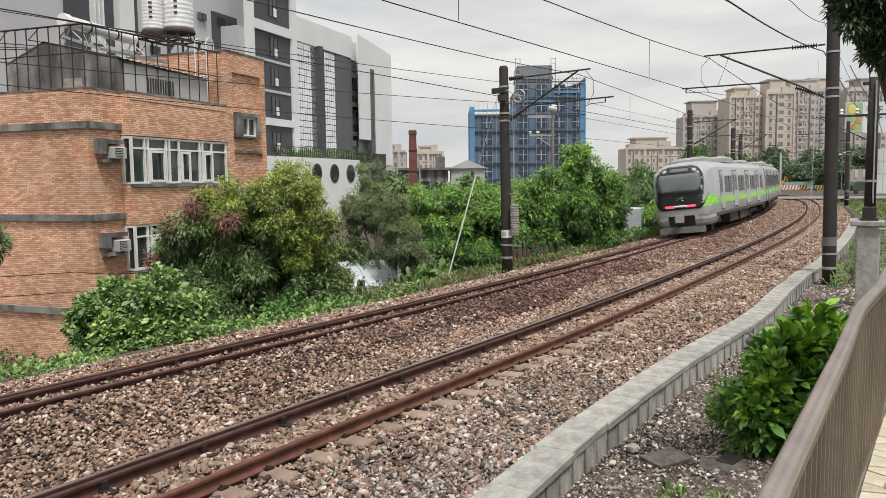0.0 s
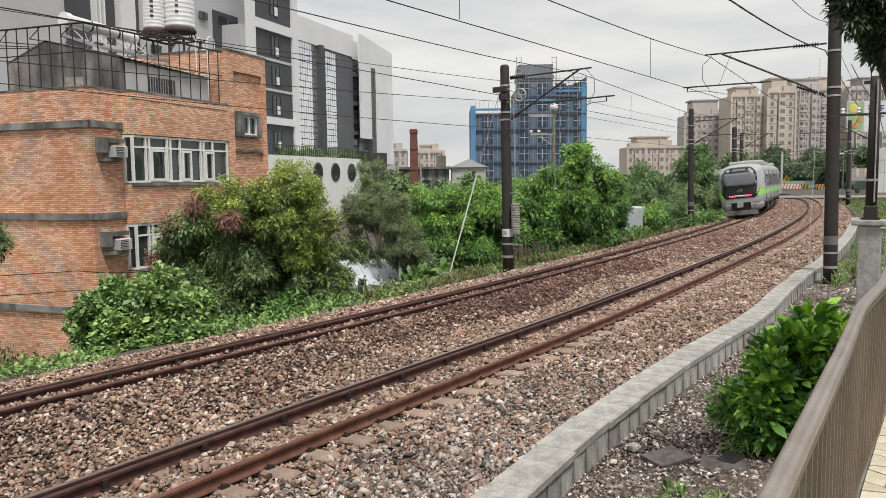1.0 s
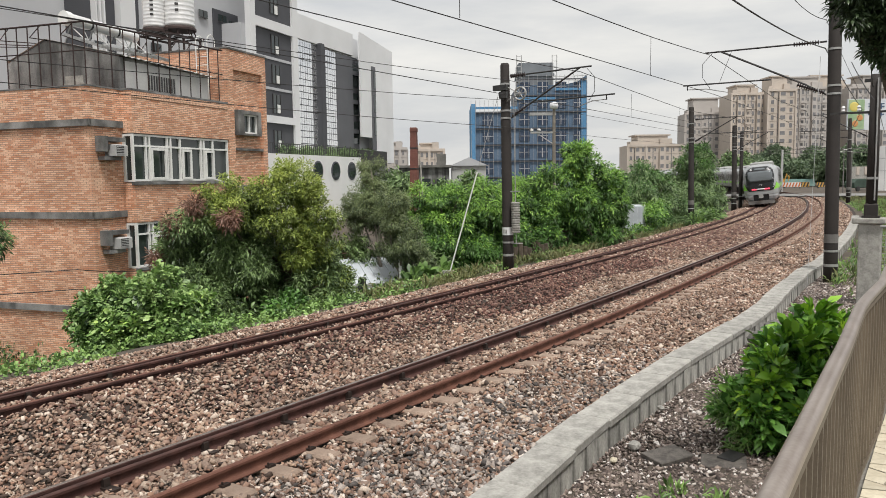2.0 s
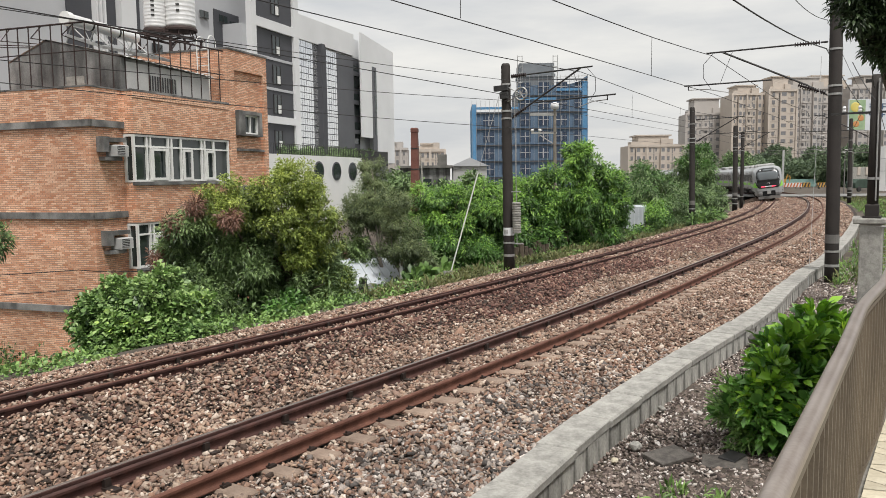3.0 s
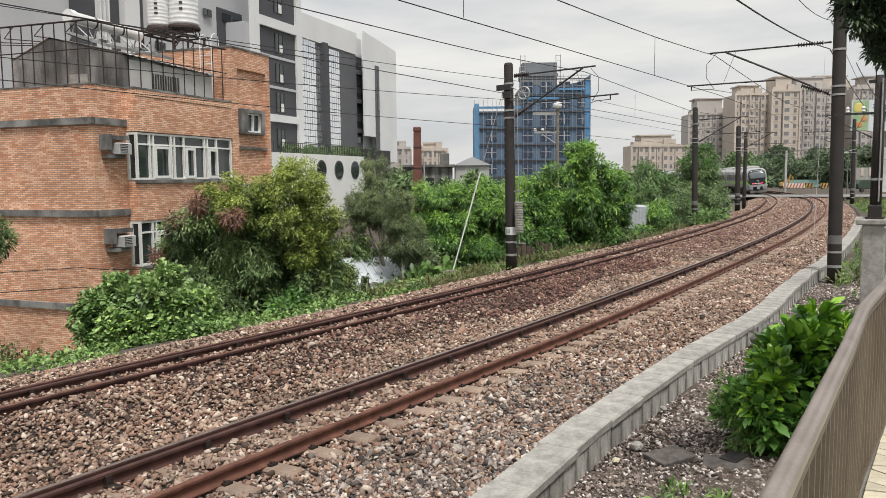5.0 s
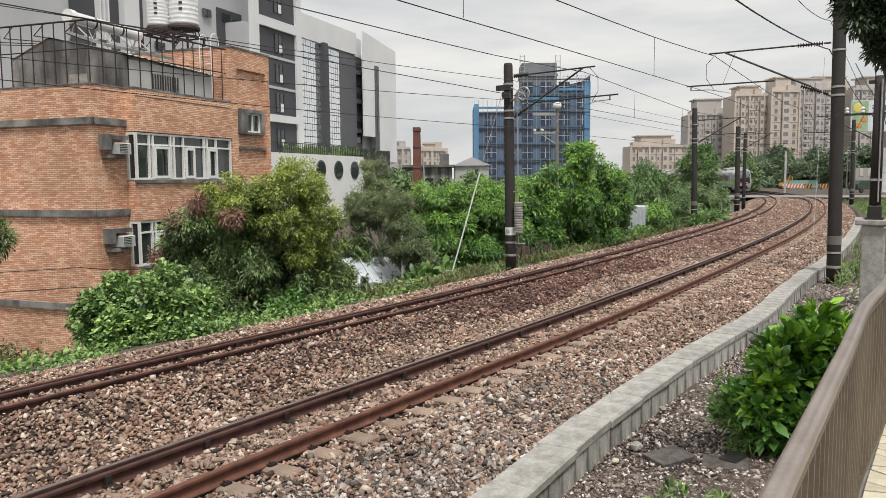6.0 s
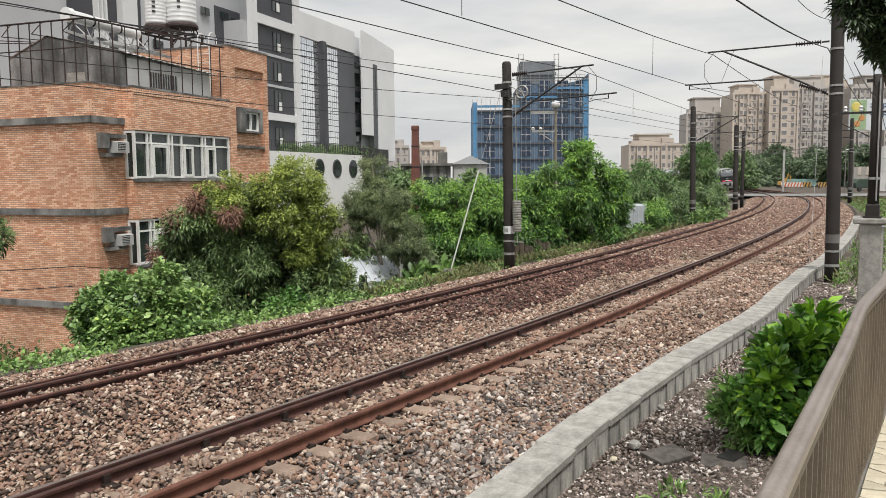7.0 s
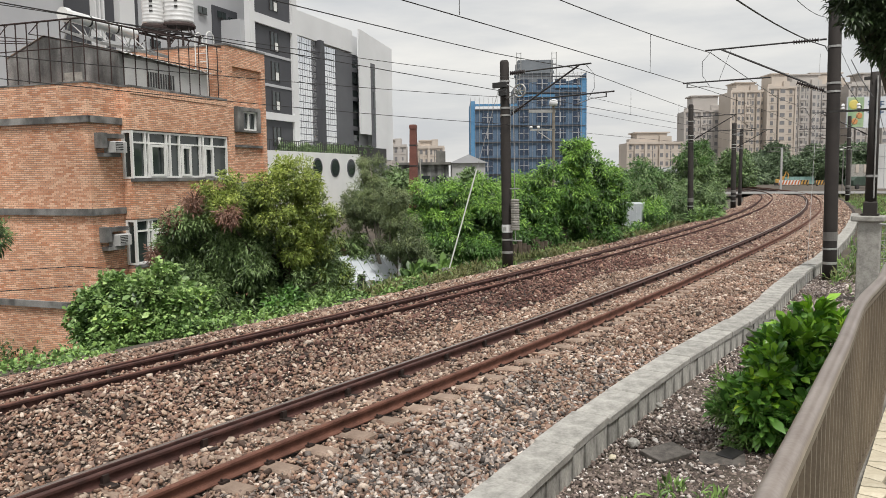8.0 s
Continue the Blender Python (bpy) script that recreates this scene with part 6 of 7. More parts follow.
# stubs and posts beside the bank
for x, y, z0, z1, w in ((-2.78, 26.6, -2.4, -0.55, 0.13), (-3.1, 26.0, -2.4, -1.2, 0.12), (-2.2, 26.9, -2.4, -1.05, 0.11), (-3.5, 25.8, -2.4, -1.25, 0.11)):
    tagged(new("timber_stub", Geo().slab(x - w, x + w, y - w, y + w, z0, z1, 0.03).mesh("timber_stub", M_STEEL_D)), "short dark upright sleeper stub", "post", group="stubs on the bank")
wp = new("white_pipe", Geo().tube([(-1.52, 28.7, -2.9), (-1.56, 28.7, 0.75)], 0.07, 10).mesh("white_pipe", M_WHITE, True))
tagged(wp, "upright white plastic pipe among the trees", "pipe")
palis = thing("log_palisade", "row of short dark log stakes along the bank", "fence")
for k in range(40):
    s = 27 + k * 0.42
    part("stake", Geo().tube([tp(s, -8.2, -1.2), tp(s, -8.25, 0.05 + 0.15 * math.sin(k * 1.7))], 0.12, 7), M_BARK, palis)
# ---------- the train ----------
CAR, GAP = 19.6, 0.6
HALF = 1.44
BODY = [(-HALF + .06, 0.95), (HALF - .06, 0.95), (HALF, 1.25), (HALF, 2.9), (HALF - .06, 3.2), (HALF - .28, 3.42), (HALF - .7, 3.56), (0, 3.6), (-HALF + .7, 3.56), (-HALF + .28, 3.42), (-HALF + .06, 3.2), (-HALF, 2.9), (-HALF, 1.25)]


def ring(y, w=1.0, top=3.6, low=0.95, wt=None):
    """One cross-section of the car at y, scaled in width and height."""
    out = []
    for x, z in BODY:
        zz = low + (z - 0.95) / 2.65 * (top - low)
        f = w if wt is None else w + (wt - w) * max(0.0, (z - 1.25) / 2.35)
        out.append((x * f, y, zz))
    return out


def loft(rings, cap0=True, cap1=True):
    g = Geo()
    n = len(rings[0])
    fs = []
    for i in range(len(rings) - 1):
        fs += [(i * n + j, i * n + (j + 1) % n, (i + 1) * n + (j + 1) % n, (i + 1) * n + j) for j in range(n)]
    if cap0:
        fs.append(tuple(range(n - 1, -1, -1)))
    if cap1:
        fs.append(tuple(range((len(rings) - 1) * n, len(rings) * n)))
    return g.add([p for r in rings for p in r], fs)


# rounded cab end: distance back, width, top, underside, width at the top
NOSE = [(0.10, 0.72, 2.5, 1.0, 0.6), (0.15, 0.79, 2.78, 0.98, 0.68), (0.26, 0.845, 3.05, 0.97, 0.76), (0.45, 0.895, 3.28, 0.96, 0.84), (0.8, 0.94, 3.46, 0.95, 0.92), (1.5, 0.98, 3.57, 0.95, 0.97), (2.3, 1.0, 3.6, 0.95, 1.0)]
SIDE_Z = [0.95, 1.25, 2.9, 3.2, 3.42, 3.56, 3.6]
SIDE_X = [HALF - .06, HALF, HALF, HALF - .06, HALF - .28, HALF - .7, 0.0]


def skin(x, z):
    """How far back the cab end's surface lies at that height and distance from the middle."""
    for k in range(111):
        y = 0.10 + k * 0.02
        w, top, low, wt = [float(np.interp(y, [r[0] for r in NOSE], [r[c] for r in NOSE])) for c in (1, 2, 3, 4)]
        zz = 0.95 + (z - low) / (top - low) * 2.65
        if zz > 3.6:
            continue
        f = w + (wt - w) * max(0.0, (zz - 1.25) / 2.35)
        if abs(x) <= np.interp(zz, SIDE_Z, SIDE_X) * f:
            return y
    return 2.3


def shell(zs, half, proud, cols=13):
    """A sheet that hugs the cab end between heights, of the given half-width at each."""
    g = Geo()
    vs, fs = [], []
    for z, w in zip(zs, half):
        for i in range(cols):
            x = w * (2 * i / (cols - 1) - 1)
            vs.append((x, skin(x, z) - proud, z))
    for r in range(len(zs) - 1):
        fs += [(r * cols + i, r * cols + i + 1, (r + 1) * cols + i + 1, (r + 1) * cols + i) for i in range(cols - 1)]
    return g.add(vs, fs)


def railcar(cab):
    """A car; its origin lies under its rear end at rail level, and y points the way it runs."""
    car = thing("railcar", "silver commuter railcar with bright green band and black cab end" if cab else "silver commuter railcar with green band and dark windows", "train car", group="cars of the train")
    rings = [ring(y) for y in (1.5, CAR)]
    if cab:
        # the end bulges: narrow chin, raked screen, rounded shoulders
        rings = [ring(*r) for r in NOSE] + [ring(CAR)]
    else:
        rings = [ring(0.0)] + rings
    b = part("body", loft(rings), M_TRAINW, car, "silver-white painted body", smooth=True)
    split = b.modifiers.new("edges", "EDGE_SPLIT")
    split.split_angle = radians(28)
    # side bands, doors and windows
    for sx in (-1, 1):
        x0, x1 = sorted((sx * (HALF + 0.002), sx * (HALF + 0.014)))
        band = part("green_band", Geo().box(x0, x1, 2.25 if cab else 0.1, CAR - 0.1, 1.42, 1.72), M_TRAING, car, "bright green stripe")
        doors = (2.6, 6.4, 10.9, 15.2) if cab else (1.6, 6.2, 10.8, 15.4)
        for y in doors:
            wid = 0.75 if cab and y == 2.6 else 1.3
            xa, xb = sorted((sx * (HALF + 0.003), sx * (HALF + 0.023)))
            part("door_gap", Geo().box(*sorted((sx * (HALF + 0.004), sx * (HALF + 0.012))), y - 0.04, y + wid + 0.04, 1.08, 3.04), M_UNDER, car, "dark door surround")
            dr = part("door", Geo().slab(xa, xb, y, y + wid, 1.12, 3.0, 0.004), M_TRAINW, car, "silver sliding door")
            for k in range(1 if wid < 1 else 2):
                ya = y + 0.12 + k * 0.62
                xc, xd = sorted((sx * (HALF + 0.018), sx * (HALF + 0.032)))
                part("door_window", Geo().box(xc, xd, ya, ya + 0.42, 1.95, 2.8), M_TRAINK, dr)
        wins = (4.0, 5.1, 8.3, 9.4, 12.8, 13.9, 17.3) if cab else (0.45, 3.4, 4.7, 8.0, 9.3, 12.6, 13.9, 17.4)
        for y in wins:
            xa, xb = sorted((sx * (HALF + 0.004), sx * (HALF + 0.02)))
            part("side_window", Geo().box(xa, xb, y, y + 0.95, 1.9, 2.75), M_TRAINK, car, "dark side window")
        part("solebar", Geo().box(*sorted((sx * (HALF - .2), sx * (HALF - .04))), 1.6, CAR - 0.2, 0.82, 0.97), M_UNDER, car)
    # roof gear
    part("air_conditioner", Geo().slab(-1.0, 1.0, 6.5, 9.8, 3.52, 3.86, 0.1), M_ROOFGEAR, car, "grey rooftop cooling unit")
    part("roof_box", Geo().slab(-0.8, 0.8, 2.4, 4.6, 3.5, 3.8, 0.1), M_ROOFGEAR, car)
    part("roof_box", Geo().slab(-0.8, 0.8, 14.2, 16.8, 3.5, 3.8, 0.1), M_ROOFGEAR, car)
    # underframe
    for y0, y1, x in ((6.2, 8.8, 1.2), (9.3, 11.0, 1.25), (11.6, 13.4, 1.15)):
        part("equipment_case", Geo().box(-x, x, y0, y1, 0.32, 0.9), M_UNDER, car, "dusty underfloor case")
    for y in (3.2, 16.4):
        bg = part("bogie", Geo().box(-1.0, -0.8, y - 1.45, y + 1.45, 0.42, 0.66).box(0.8, 1.0, y - 1.45, y + 1.45, 0.42, 0.66).box(-0.8, 0.8, y - 0.25, y + 0.25, 0.4, 0.8), M_UNDER, car, "black bogie frame")
        for yy in (y - 1.05, y + 1.05):
            for sx in (-1, 1):
                part("wheel", Geo().lathe([(0.3, -0.06), (0.43, -0.05), (0.43, 0.05), (0.46, 0.06), (0.3, 0.07)], 18, pose(sx * 0.566, yy, 0.44, 0, -sx * 90, 0)), M_UNDER, bg, "steel wheel")
    part("gangway", Geo().box(-0.6, 0.6, CAR, CAR + GAP, 1.0, 3.1), M_UNDER, car, "black gangway bellows")
    if not cab:
        return car
    # cab end: black mask with screen above, lamps and skirt below
    def sheet(name, mt, label, zs, half, proud, thick=0.02):
        ob = part(name, shell(zs, half, proud), mt, car, label, smooth=True)
        so = ob.modifiers.new("thick", "SOLIDIFY")
        so.thickness, so.offset = thick, 0
        return ob
    sheet("black_mask", M_TRAINK, "glossy black cab mask", [1.3, 1.38, 1.5, 1.65, 1.8, 1.95, 2.0, 2.04, 2.2, 2.4, 2.6, 2.8, 3.0, 3.15, 3.28, 3.36], [0.9, 1.0, 1.08, 1.15, 1.2, 1.25, 1.26, 1.09, 1.1, 1.12, 1.12, 1.1, 1.05, 0.95, 0.8, 0.55], 0.022)
    sheet("windscreen", M_TRAING2, "grey reflecting windscreen", [2.1, 2.2, 2.4, 2.6, 2.8, 2.98], [0.84, 0.93, 1.0, 1.01, 0.98, 0.92], 0.045)
    sheet("destination_display", M_TRAING2, "grey display panel", [3.07, 3.15, 3.24], [0.45, 0.43, 0.4], 0.045)
    sheet("light_bar", M_GREY_L, "pale light bar", [1.4, 1.45, 1.5], [0.34, 0.34, 0.34], 0.045)
    for sx in (-1, 1):
        tl = Geo()
        vs = [(sx * x, skin(x, z) - p, z) for p in (0.06, 0.02) for x, z in ((0.3, 1.38), (0.7, 1.4), (0.72, 1.5), (0.32, 1.5))]
        tl.add(vs, [(0, 1, 2, 3), (7, 6, 5, 4), (0, 4, 5, 1), (1, 5, 6, 2), (2, 6, 7, 3), (3, 7, 4, 0)])
        part("tail_light", tl, M_TAIL, car, "glowing red tail light")
        part("head_lamp", Geo().lathe([(0.1, 0), (0.1, 0.03), (0.06, 0.05)], 12, pose(sx * 0.68, skin(0.68, 3.12) - 0.01, 3.12, 90)), M_GREY_L, car, "round clear lamp")
        part("wiper", Geo().tube([(sx * 0.3 + 0.3, skin(0.4, 2.05) - 0.06, 2.03), (sx * 0.3 - 0.1, skin(0.2, 2.1) - 0.07, 2.12), (sx * 0.3 - 0.42, skin(0.4, 2.2) - 0.07, 2.17)], 0.022, 5), M_TRAINK, car)
        gp = Geo()
        zs = [1.38, 1.55, 1.75, 1.95]
        edge = [1.02, 1.12, 1.2, 1.26]
        vs = []
        for z, w in zip(zs, edge):
            for u in (0.0, 0.35, 0.7, 1.0):
                x = w + (1.432 - w) * u
                zz = z + (1.42 + (z - 1.38) * 0.53 - z) * u
                vs.append((sx * (x + 0.02), skin(min(x, 1.42), zz) - 0.03 * (1 - u), zz))
        gp.add(vs, [(r * 4 + i, r * 4 + i + 1, r * 4 + i + 5, r * 4 + i + 4) for r in range(3) for i in range(3)])
        gob = part("cab_green_patch", gp, M_TRAING, car, "bright green corner patch")
        so = gob.modifiers.new("thick", "SOLIDIFY")
        so.thickness, so.offset = 0.02, 0
    part("emblem", Geo().tube([(-0.14, skin(0, 1.8) - 0.05, 1.72), (-0.06, skin(0, 1.8) - 0.05, 1.85), (0.16, skin(0, 1.8) - 0.05, 1.85), (0.06, skin(0, 1.8) - 0.05, 1.76), (0.14, skin(0, 1.8) - 0.05, 1.7)], 0.018, 5), M_BAND, car, "plain silver emblem")
    for sx in (-1, 1):
        fair = []
        for z, k in ((1.02, 1.0), (0.8, 1.0), (0.6, 0.95), (0.47, 0.84)):
            fair += [(sx * 0.62, 0.1 + (1 - k) * 1.2, z), (sx * 1.0 * k, 0.13 + (1 - k) * 1.2, z), (sx * 1.19 * k, 0.36 + (1 - k), z), (sx * 1.31 * k, 0.9, z), (sx * 1.38 * k, 2.0, z), (sx * 0.62, 2.0, z)]
        part("skirt", Geo().add(fair, [(r * 6 + i, r * 6 + (i + 1) % 6, r * 6 + 6 + (i + 1) % 6, r * 6 + 6 + i) for r in range(3) for i in range(6)] + [tuple(range(18, 24)), tuple(range(5, -1, -1))]), M_TRAINW, car, "silver lower fairing")
    part("coupler_recess", Geo().box(-0.62, 0.62, 0.3, 1.4, 0.5, 1.1), M_TRAINK, car)
    part("coupler", Geo().box(-0.1, 0.1, -0.3, 0.6, 0.75, 0.98).box(-0.18, 0.18, -0.42, -0.2, 0.7, 1.05), M_ROOFGEAR, car, "grey coupler")
    part("obstacle_guard", Geo().prism([(-1.05, 0.0), (1.05, 0.0), (1.0, 0.5), (-1.0, 0.5)], 0.18, 0.46), M_POLE_G, car, "grey obstacle guard")
    return car


train = [railcar(True)]
middle = railcar(False)
train.append(middle)
for i in range(5):
    train.append(copy_thing(middle, pose(0, 0, 0)))


def tail_at(t):
    return 36.0 + 17.7 * t - 0.45 * t * t


def car_pose(s):
    """A car whose rear end is at s on the farther track, standing on its two bogies."""
    a, b = s + 3.2, s + 16.4
    pa, pb = tp(a, -spacing(a), CANT_FAR / 2), tp(b, -spacing(b), CANT_FAR / 2)
    way = (pb - pa).normalized()
    right = way.cross(Vector((0, 0, 1))).normalized()
    up = right.cross(way)
    rot = Matrix((right, way, up)).transposed().to_4x4()
    return Matrix.Translation(pa - way * 3.2) @ rot @ Matrix.Rotation(-math.atan2(CANT_FAR, GAUGE), 4, "Y")


def motions():
    for i, car in enumerate(train):
        walk(car, [(t, car_pose(tail_at(t) + i * (CAR + GAP))) for t in [k * 0.25 for k in range(33)]])
# ---------- plants ----------
def leaf_mesh(name, centres, outward, size, material, rng, per=12, spread=0.22, ratio=0.34, droop=0.35, fold=0.12, oval=False):
    """Clusters of folded leaves round the given twig ends; oval: rounder outline and a bent blade."""
    n = len(centres) * per
    c = np.repeat(centres, per, 0)
    o = np.repeat(outward, per, 0)
    d = o * 0.9 + rng.normal(0, 0.75, (n, 3))
    d[:, 2] -= droop
    d /= np.linalg.norm(d, axis=1, keepdims=True) + 1e-9
    base = c + d * spread * rng.uniform(0.1, 0.8, (n, 1)) + rng.normal(0, spread * 0.25, (n, 3))
    ln = size * rng.lognormal(0, 0.25, (n, 1))
    up = np.tile([0, 0, 1.0], (n, 1)) + rng.normal(0, 0.45, (n, 3)) + o * 0.3
    side = np.cross(d, up)
    side /= np.linalg.norm(side, axis=1, keepdims=True) + 1e-9
    nrm = np.cross(side, d)
    tip = base + d * ln - np.array([0, 0, 1.0]) * ln * 0.18
    mid = base + d * ln * 0.48 + nrm * ln * fold
    lf = base + d * ln * 0.5 + side * ln * ratio * 0.5
    rt = base + d * ln * 0.5 - side * ln * ratio * 0.5
    if oval:
        def edge(u, w, lift):
            return base + d * ln * u + side * ln * ratio * w + nrm * ln * lift - np.array([0, 0, 1.0]) * ln * 0.18 * u * u
        v = np.stack([base, edge(0.28, -0.38, 0.06), edge(0.66, -0.46, 0.08), tip, edge(0.66, 0.46, 0.08), edge(0.28, 0.38, 0.06), edge(0.3, 0, 0.0), edge(0.68, 0, 0.02)], 1)
        tri = [(0, 1, 6), (1, 2, 7), (1, 7, 6), (2, 3, 7), (3, 4, 7), (4, 5, 6), (4, 6, 7), (5, 0, 6)]
    else:
        v = np.stack([base, rt, tip, lf, mid], 1)
        tri = [(0, 1, 4), (1, 2, 4), (2, 3, 4), (3, 0, 4)]
    nv, nt = v.shape[1], len(tri)
    f = (np.arange(n) * nv)[:, None, None] + np.array(tri)[None]
    me = bpy.data.meshes.new(name)
    me.vertices.add(n * nv)
    me.vertices.foreach_set("co", v.reshape(-1))
    me.loops.add(n * nt * 3)
    me.loops.foreach_set("vertex_index", f.reshape(-1).astype(np.int32))
    me.polygons.add(n * nt)
    me.polygons.foreach_set("loop_start", np.arange(0, n * nt * 3, 3, dtype=np.int32))
    me.update(calc_edges=True)
    me.materials.append(material)
    return me


def twig_ends(blobs, density, rng, inner=0.45, lumps=15):
    """Twig ends scattered over boughs: each ball (x, y, z, radius) breaks up into lumps with gaps between them."""
    cs, os_ = [], []
    for x, y, z, r in blobs:
        balls = [(np.zeros(3), r * 0.5, 0.4)]
        for q in range(lumps):
            u = rng.normal(0, 1, 3)
            u /= np.linalg.norm(u)
            balls.append((u * r * rng.uniform(0.55, 0.95), r * rng.uniform(0.2, 0.38), 1.5))
        for c, rr, dens in balls:
            k = max(3, int(density * rr * rr * 4 * dens * (6.0 / max(lumps, 1)) * 0.8)) if lumps else int(density * r * r * 4)
            u = rng.normal(0, 1, (k, 3))
            u /= np.linalg.norm(u, axis=1, keepdims=True)
            rad = rr * (1 + 0.2 * np.sin(u[:, 0] * 5 + x * 3 + u[:, 2] * 4)) * (inner + (1 - inner) * rng.random(k) ** 0.4)
            p = c + u * rad[:, None] * np.array([1, 1, 0.9])
            cs.append(np.array([x, y, z]) + p)
            os_.append(u * 0.7 + p / r * 0.5)
    return np.concatenate(cs), np.concatenate(os_)


def limb_geo(root, blobs, r0, rng, fork=0.45):
    """A trunk that tapers and parts into limbs reaching into the crown."""
    g = Geo()
    root = Vector(root)
    mid = Vector((np.mean([b[0] for b in blobs]), np.mean([b[1] for b in blobs]), np.mean([b[2] for b in blobs])))
    knee = root.lerp(mid, fork) + Vector((rng.normal(0, 0.08), rng.normal(0, 0.08), 0))
    g.tube([root - Vector((0, 0, 0.3)), root.lerp(knee, 0.5) + Vector((rng.normal(0, 0.06), 0, 0)), knee], r0, 9, r0 * 0.7)
    for b in blobs:
        e = Vector(b[:3])
        j = knee.lerp(e, 0.5) + Vector((rng.normal(0, 0.15), rng.normal(0, 0.15), -0.1))
        g.tube([knee, j, e], r0 * 0.5, 7, r0 * 0.18)
        for q in range(3):
            w = Vector(rng.normal(0, 1, 3)).normalized() * b[3] * 0.8
            g.tube([e.lerp(j, 0.4), e.lerp(j, 0.4) + w * 0.5 + Vector((0, 0, 0.05)), e + w], r0 * 0.2, 5, r0 * 0.06)
    return g


def plant(name, label, category, blobs, material, root=None, r0=0.14, bark=M_BARK, density=60, per=12, size=0.15, spread=0.24, ratio=0.34, droop=0.35, seed=1, extra=(), inner=0.5, group="", tips=None, oval=False):
    rng = np.random.default_rng(seed)
    x, y = (blobs[0][0], blobs[0][1]) if root is None else root[:2]
    z = float(ground_z(np.array([x]), np.array([y]))[0]) if root is None or len(root) < 3 else root[2]
    t = thing(name, label, category, group=group)
    part("trunk", limb_geo((x, y, z), blobs, r0, rng), bark, t, smooth=True)
    c, o = twig_ends(blobs, density, rng, inner)
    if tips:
        # upper, outer twig ends: young leaves, and top light put into their tone
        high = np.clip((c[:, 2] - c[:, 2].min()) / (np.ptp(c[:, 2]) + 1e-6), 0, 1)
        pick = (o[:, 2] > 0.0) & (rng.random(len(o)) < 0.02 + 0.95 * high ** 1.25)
        part("crown", leaf_mesh("crown", c[pick], o[pick], size, tips, rng, per, spread, ratio, droop, oval=oval), tips, t, "upper leaves toned for young growth and top light")
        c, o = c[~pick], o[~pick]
    part("crown", leaf_mesh("crown", c, o, size, material, rng, per, spread, ratio, droop, oval=oval), material, t)
    for m2, bl, dens in extra:
        c, o = twig_ends(bl, dens, rng, inner)
        part("crown", leaf_mesh("crown", c, o, size, m2, rng, per, spread, ratio, droop, oval=oval), m2, t, "young leaf flush")
    return t


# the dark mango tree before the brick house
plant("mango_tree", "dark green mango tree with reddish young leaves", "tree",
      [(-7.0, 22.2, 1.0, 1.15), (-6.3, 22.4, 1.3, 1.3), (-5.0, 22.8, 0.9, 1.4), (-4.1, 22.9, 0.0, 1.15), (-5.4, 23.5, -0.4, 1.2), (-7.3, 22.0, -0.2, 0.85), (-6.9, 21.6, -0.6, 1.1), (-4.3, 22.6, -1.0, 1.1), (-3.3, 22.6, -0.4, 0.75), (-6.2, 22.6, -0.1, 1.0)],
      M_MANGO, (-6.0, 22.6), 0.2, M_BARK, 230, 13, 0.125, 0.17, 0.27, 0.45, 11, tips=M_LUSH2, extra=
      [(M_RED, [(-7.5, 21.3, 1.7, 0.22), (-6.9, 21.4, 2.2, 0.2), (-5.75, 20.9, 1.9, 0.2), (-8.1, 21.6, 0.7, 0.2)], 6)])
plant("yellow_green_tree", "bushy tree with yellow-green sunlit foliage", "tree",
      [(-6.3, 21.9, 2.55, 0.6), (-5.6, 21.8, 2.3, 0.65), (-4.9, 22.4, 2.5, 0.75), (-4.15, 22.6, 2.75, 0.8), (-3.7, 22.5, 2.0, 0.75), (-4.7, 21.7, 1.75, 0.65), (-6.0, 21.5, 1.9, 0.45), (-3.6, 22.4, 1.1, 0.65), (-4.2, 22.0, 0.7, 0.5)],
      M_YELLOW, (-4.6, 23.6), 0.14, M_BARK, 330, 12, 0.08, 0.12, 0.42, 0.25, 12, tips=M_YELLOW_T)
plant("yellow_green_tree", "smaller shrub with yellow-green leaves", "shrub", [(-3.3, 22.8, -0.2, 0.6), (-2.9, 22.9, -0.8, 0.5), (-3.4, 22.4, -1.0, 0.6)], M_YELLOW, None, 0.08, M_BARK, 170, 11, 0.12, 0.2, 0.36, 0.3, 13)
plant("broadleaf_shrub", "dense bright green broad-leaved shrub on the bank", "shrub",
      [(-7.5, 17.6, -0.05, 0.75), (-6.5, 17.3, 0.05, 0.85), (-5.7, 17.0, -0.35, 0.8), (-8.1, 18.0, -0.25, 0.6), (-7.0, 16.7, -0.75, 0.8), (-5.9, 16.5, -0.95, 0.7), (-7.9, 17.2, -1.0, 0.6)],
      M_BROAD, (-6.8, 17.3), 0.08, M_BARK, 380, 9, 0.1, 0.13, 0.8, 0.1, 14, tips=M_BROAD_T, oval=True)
plant("broadleaf_shrub", "small shrub with glossy green leaves", "shrub", [(-4.2, 20.2, -0.55, 0.5), (-3.9, 20.4, -1.1, 0.5), (-4.5, 20.3, -1.2, 0.5)], M_LUSH, None, 0.05, M_BARK, 200, 9, 0.15, 0.16, 0.5, 0.2, 15)
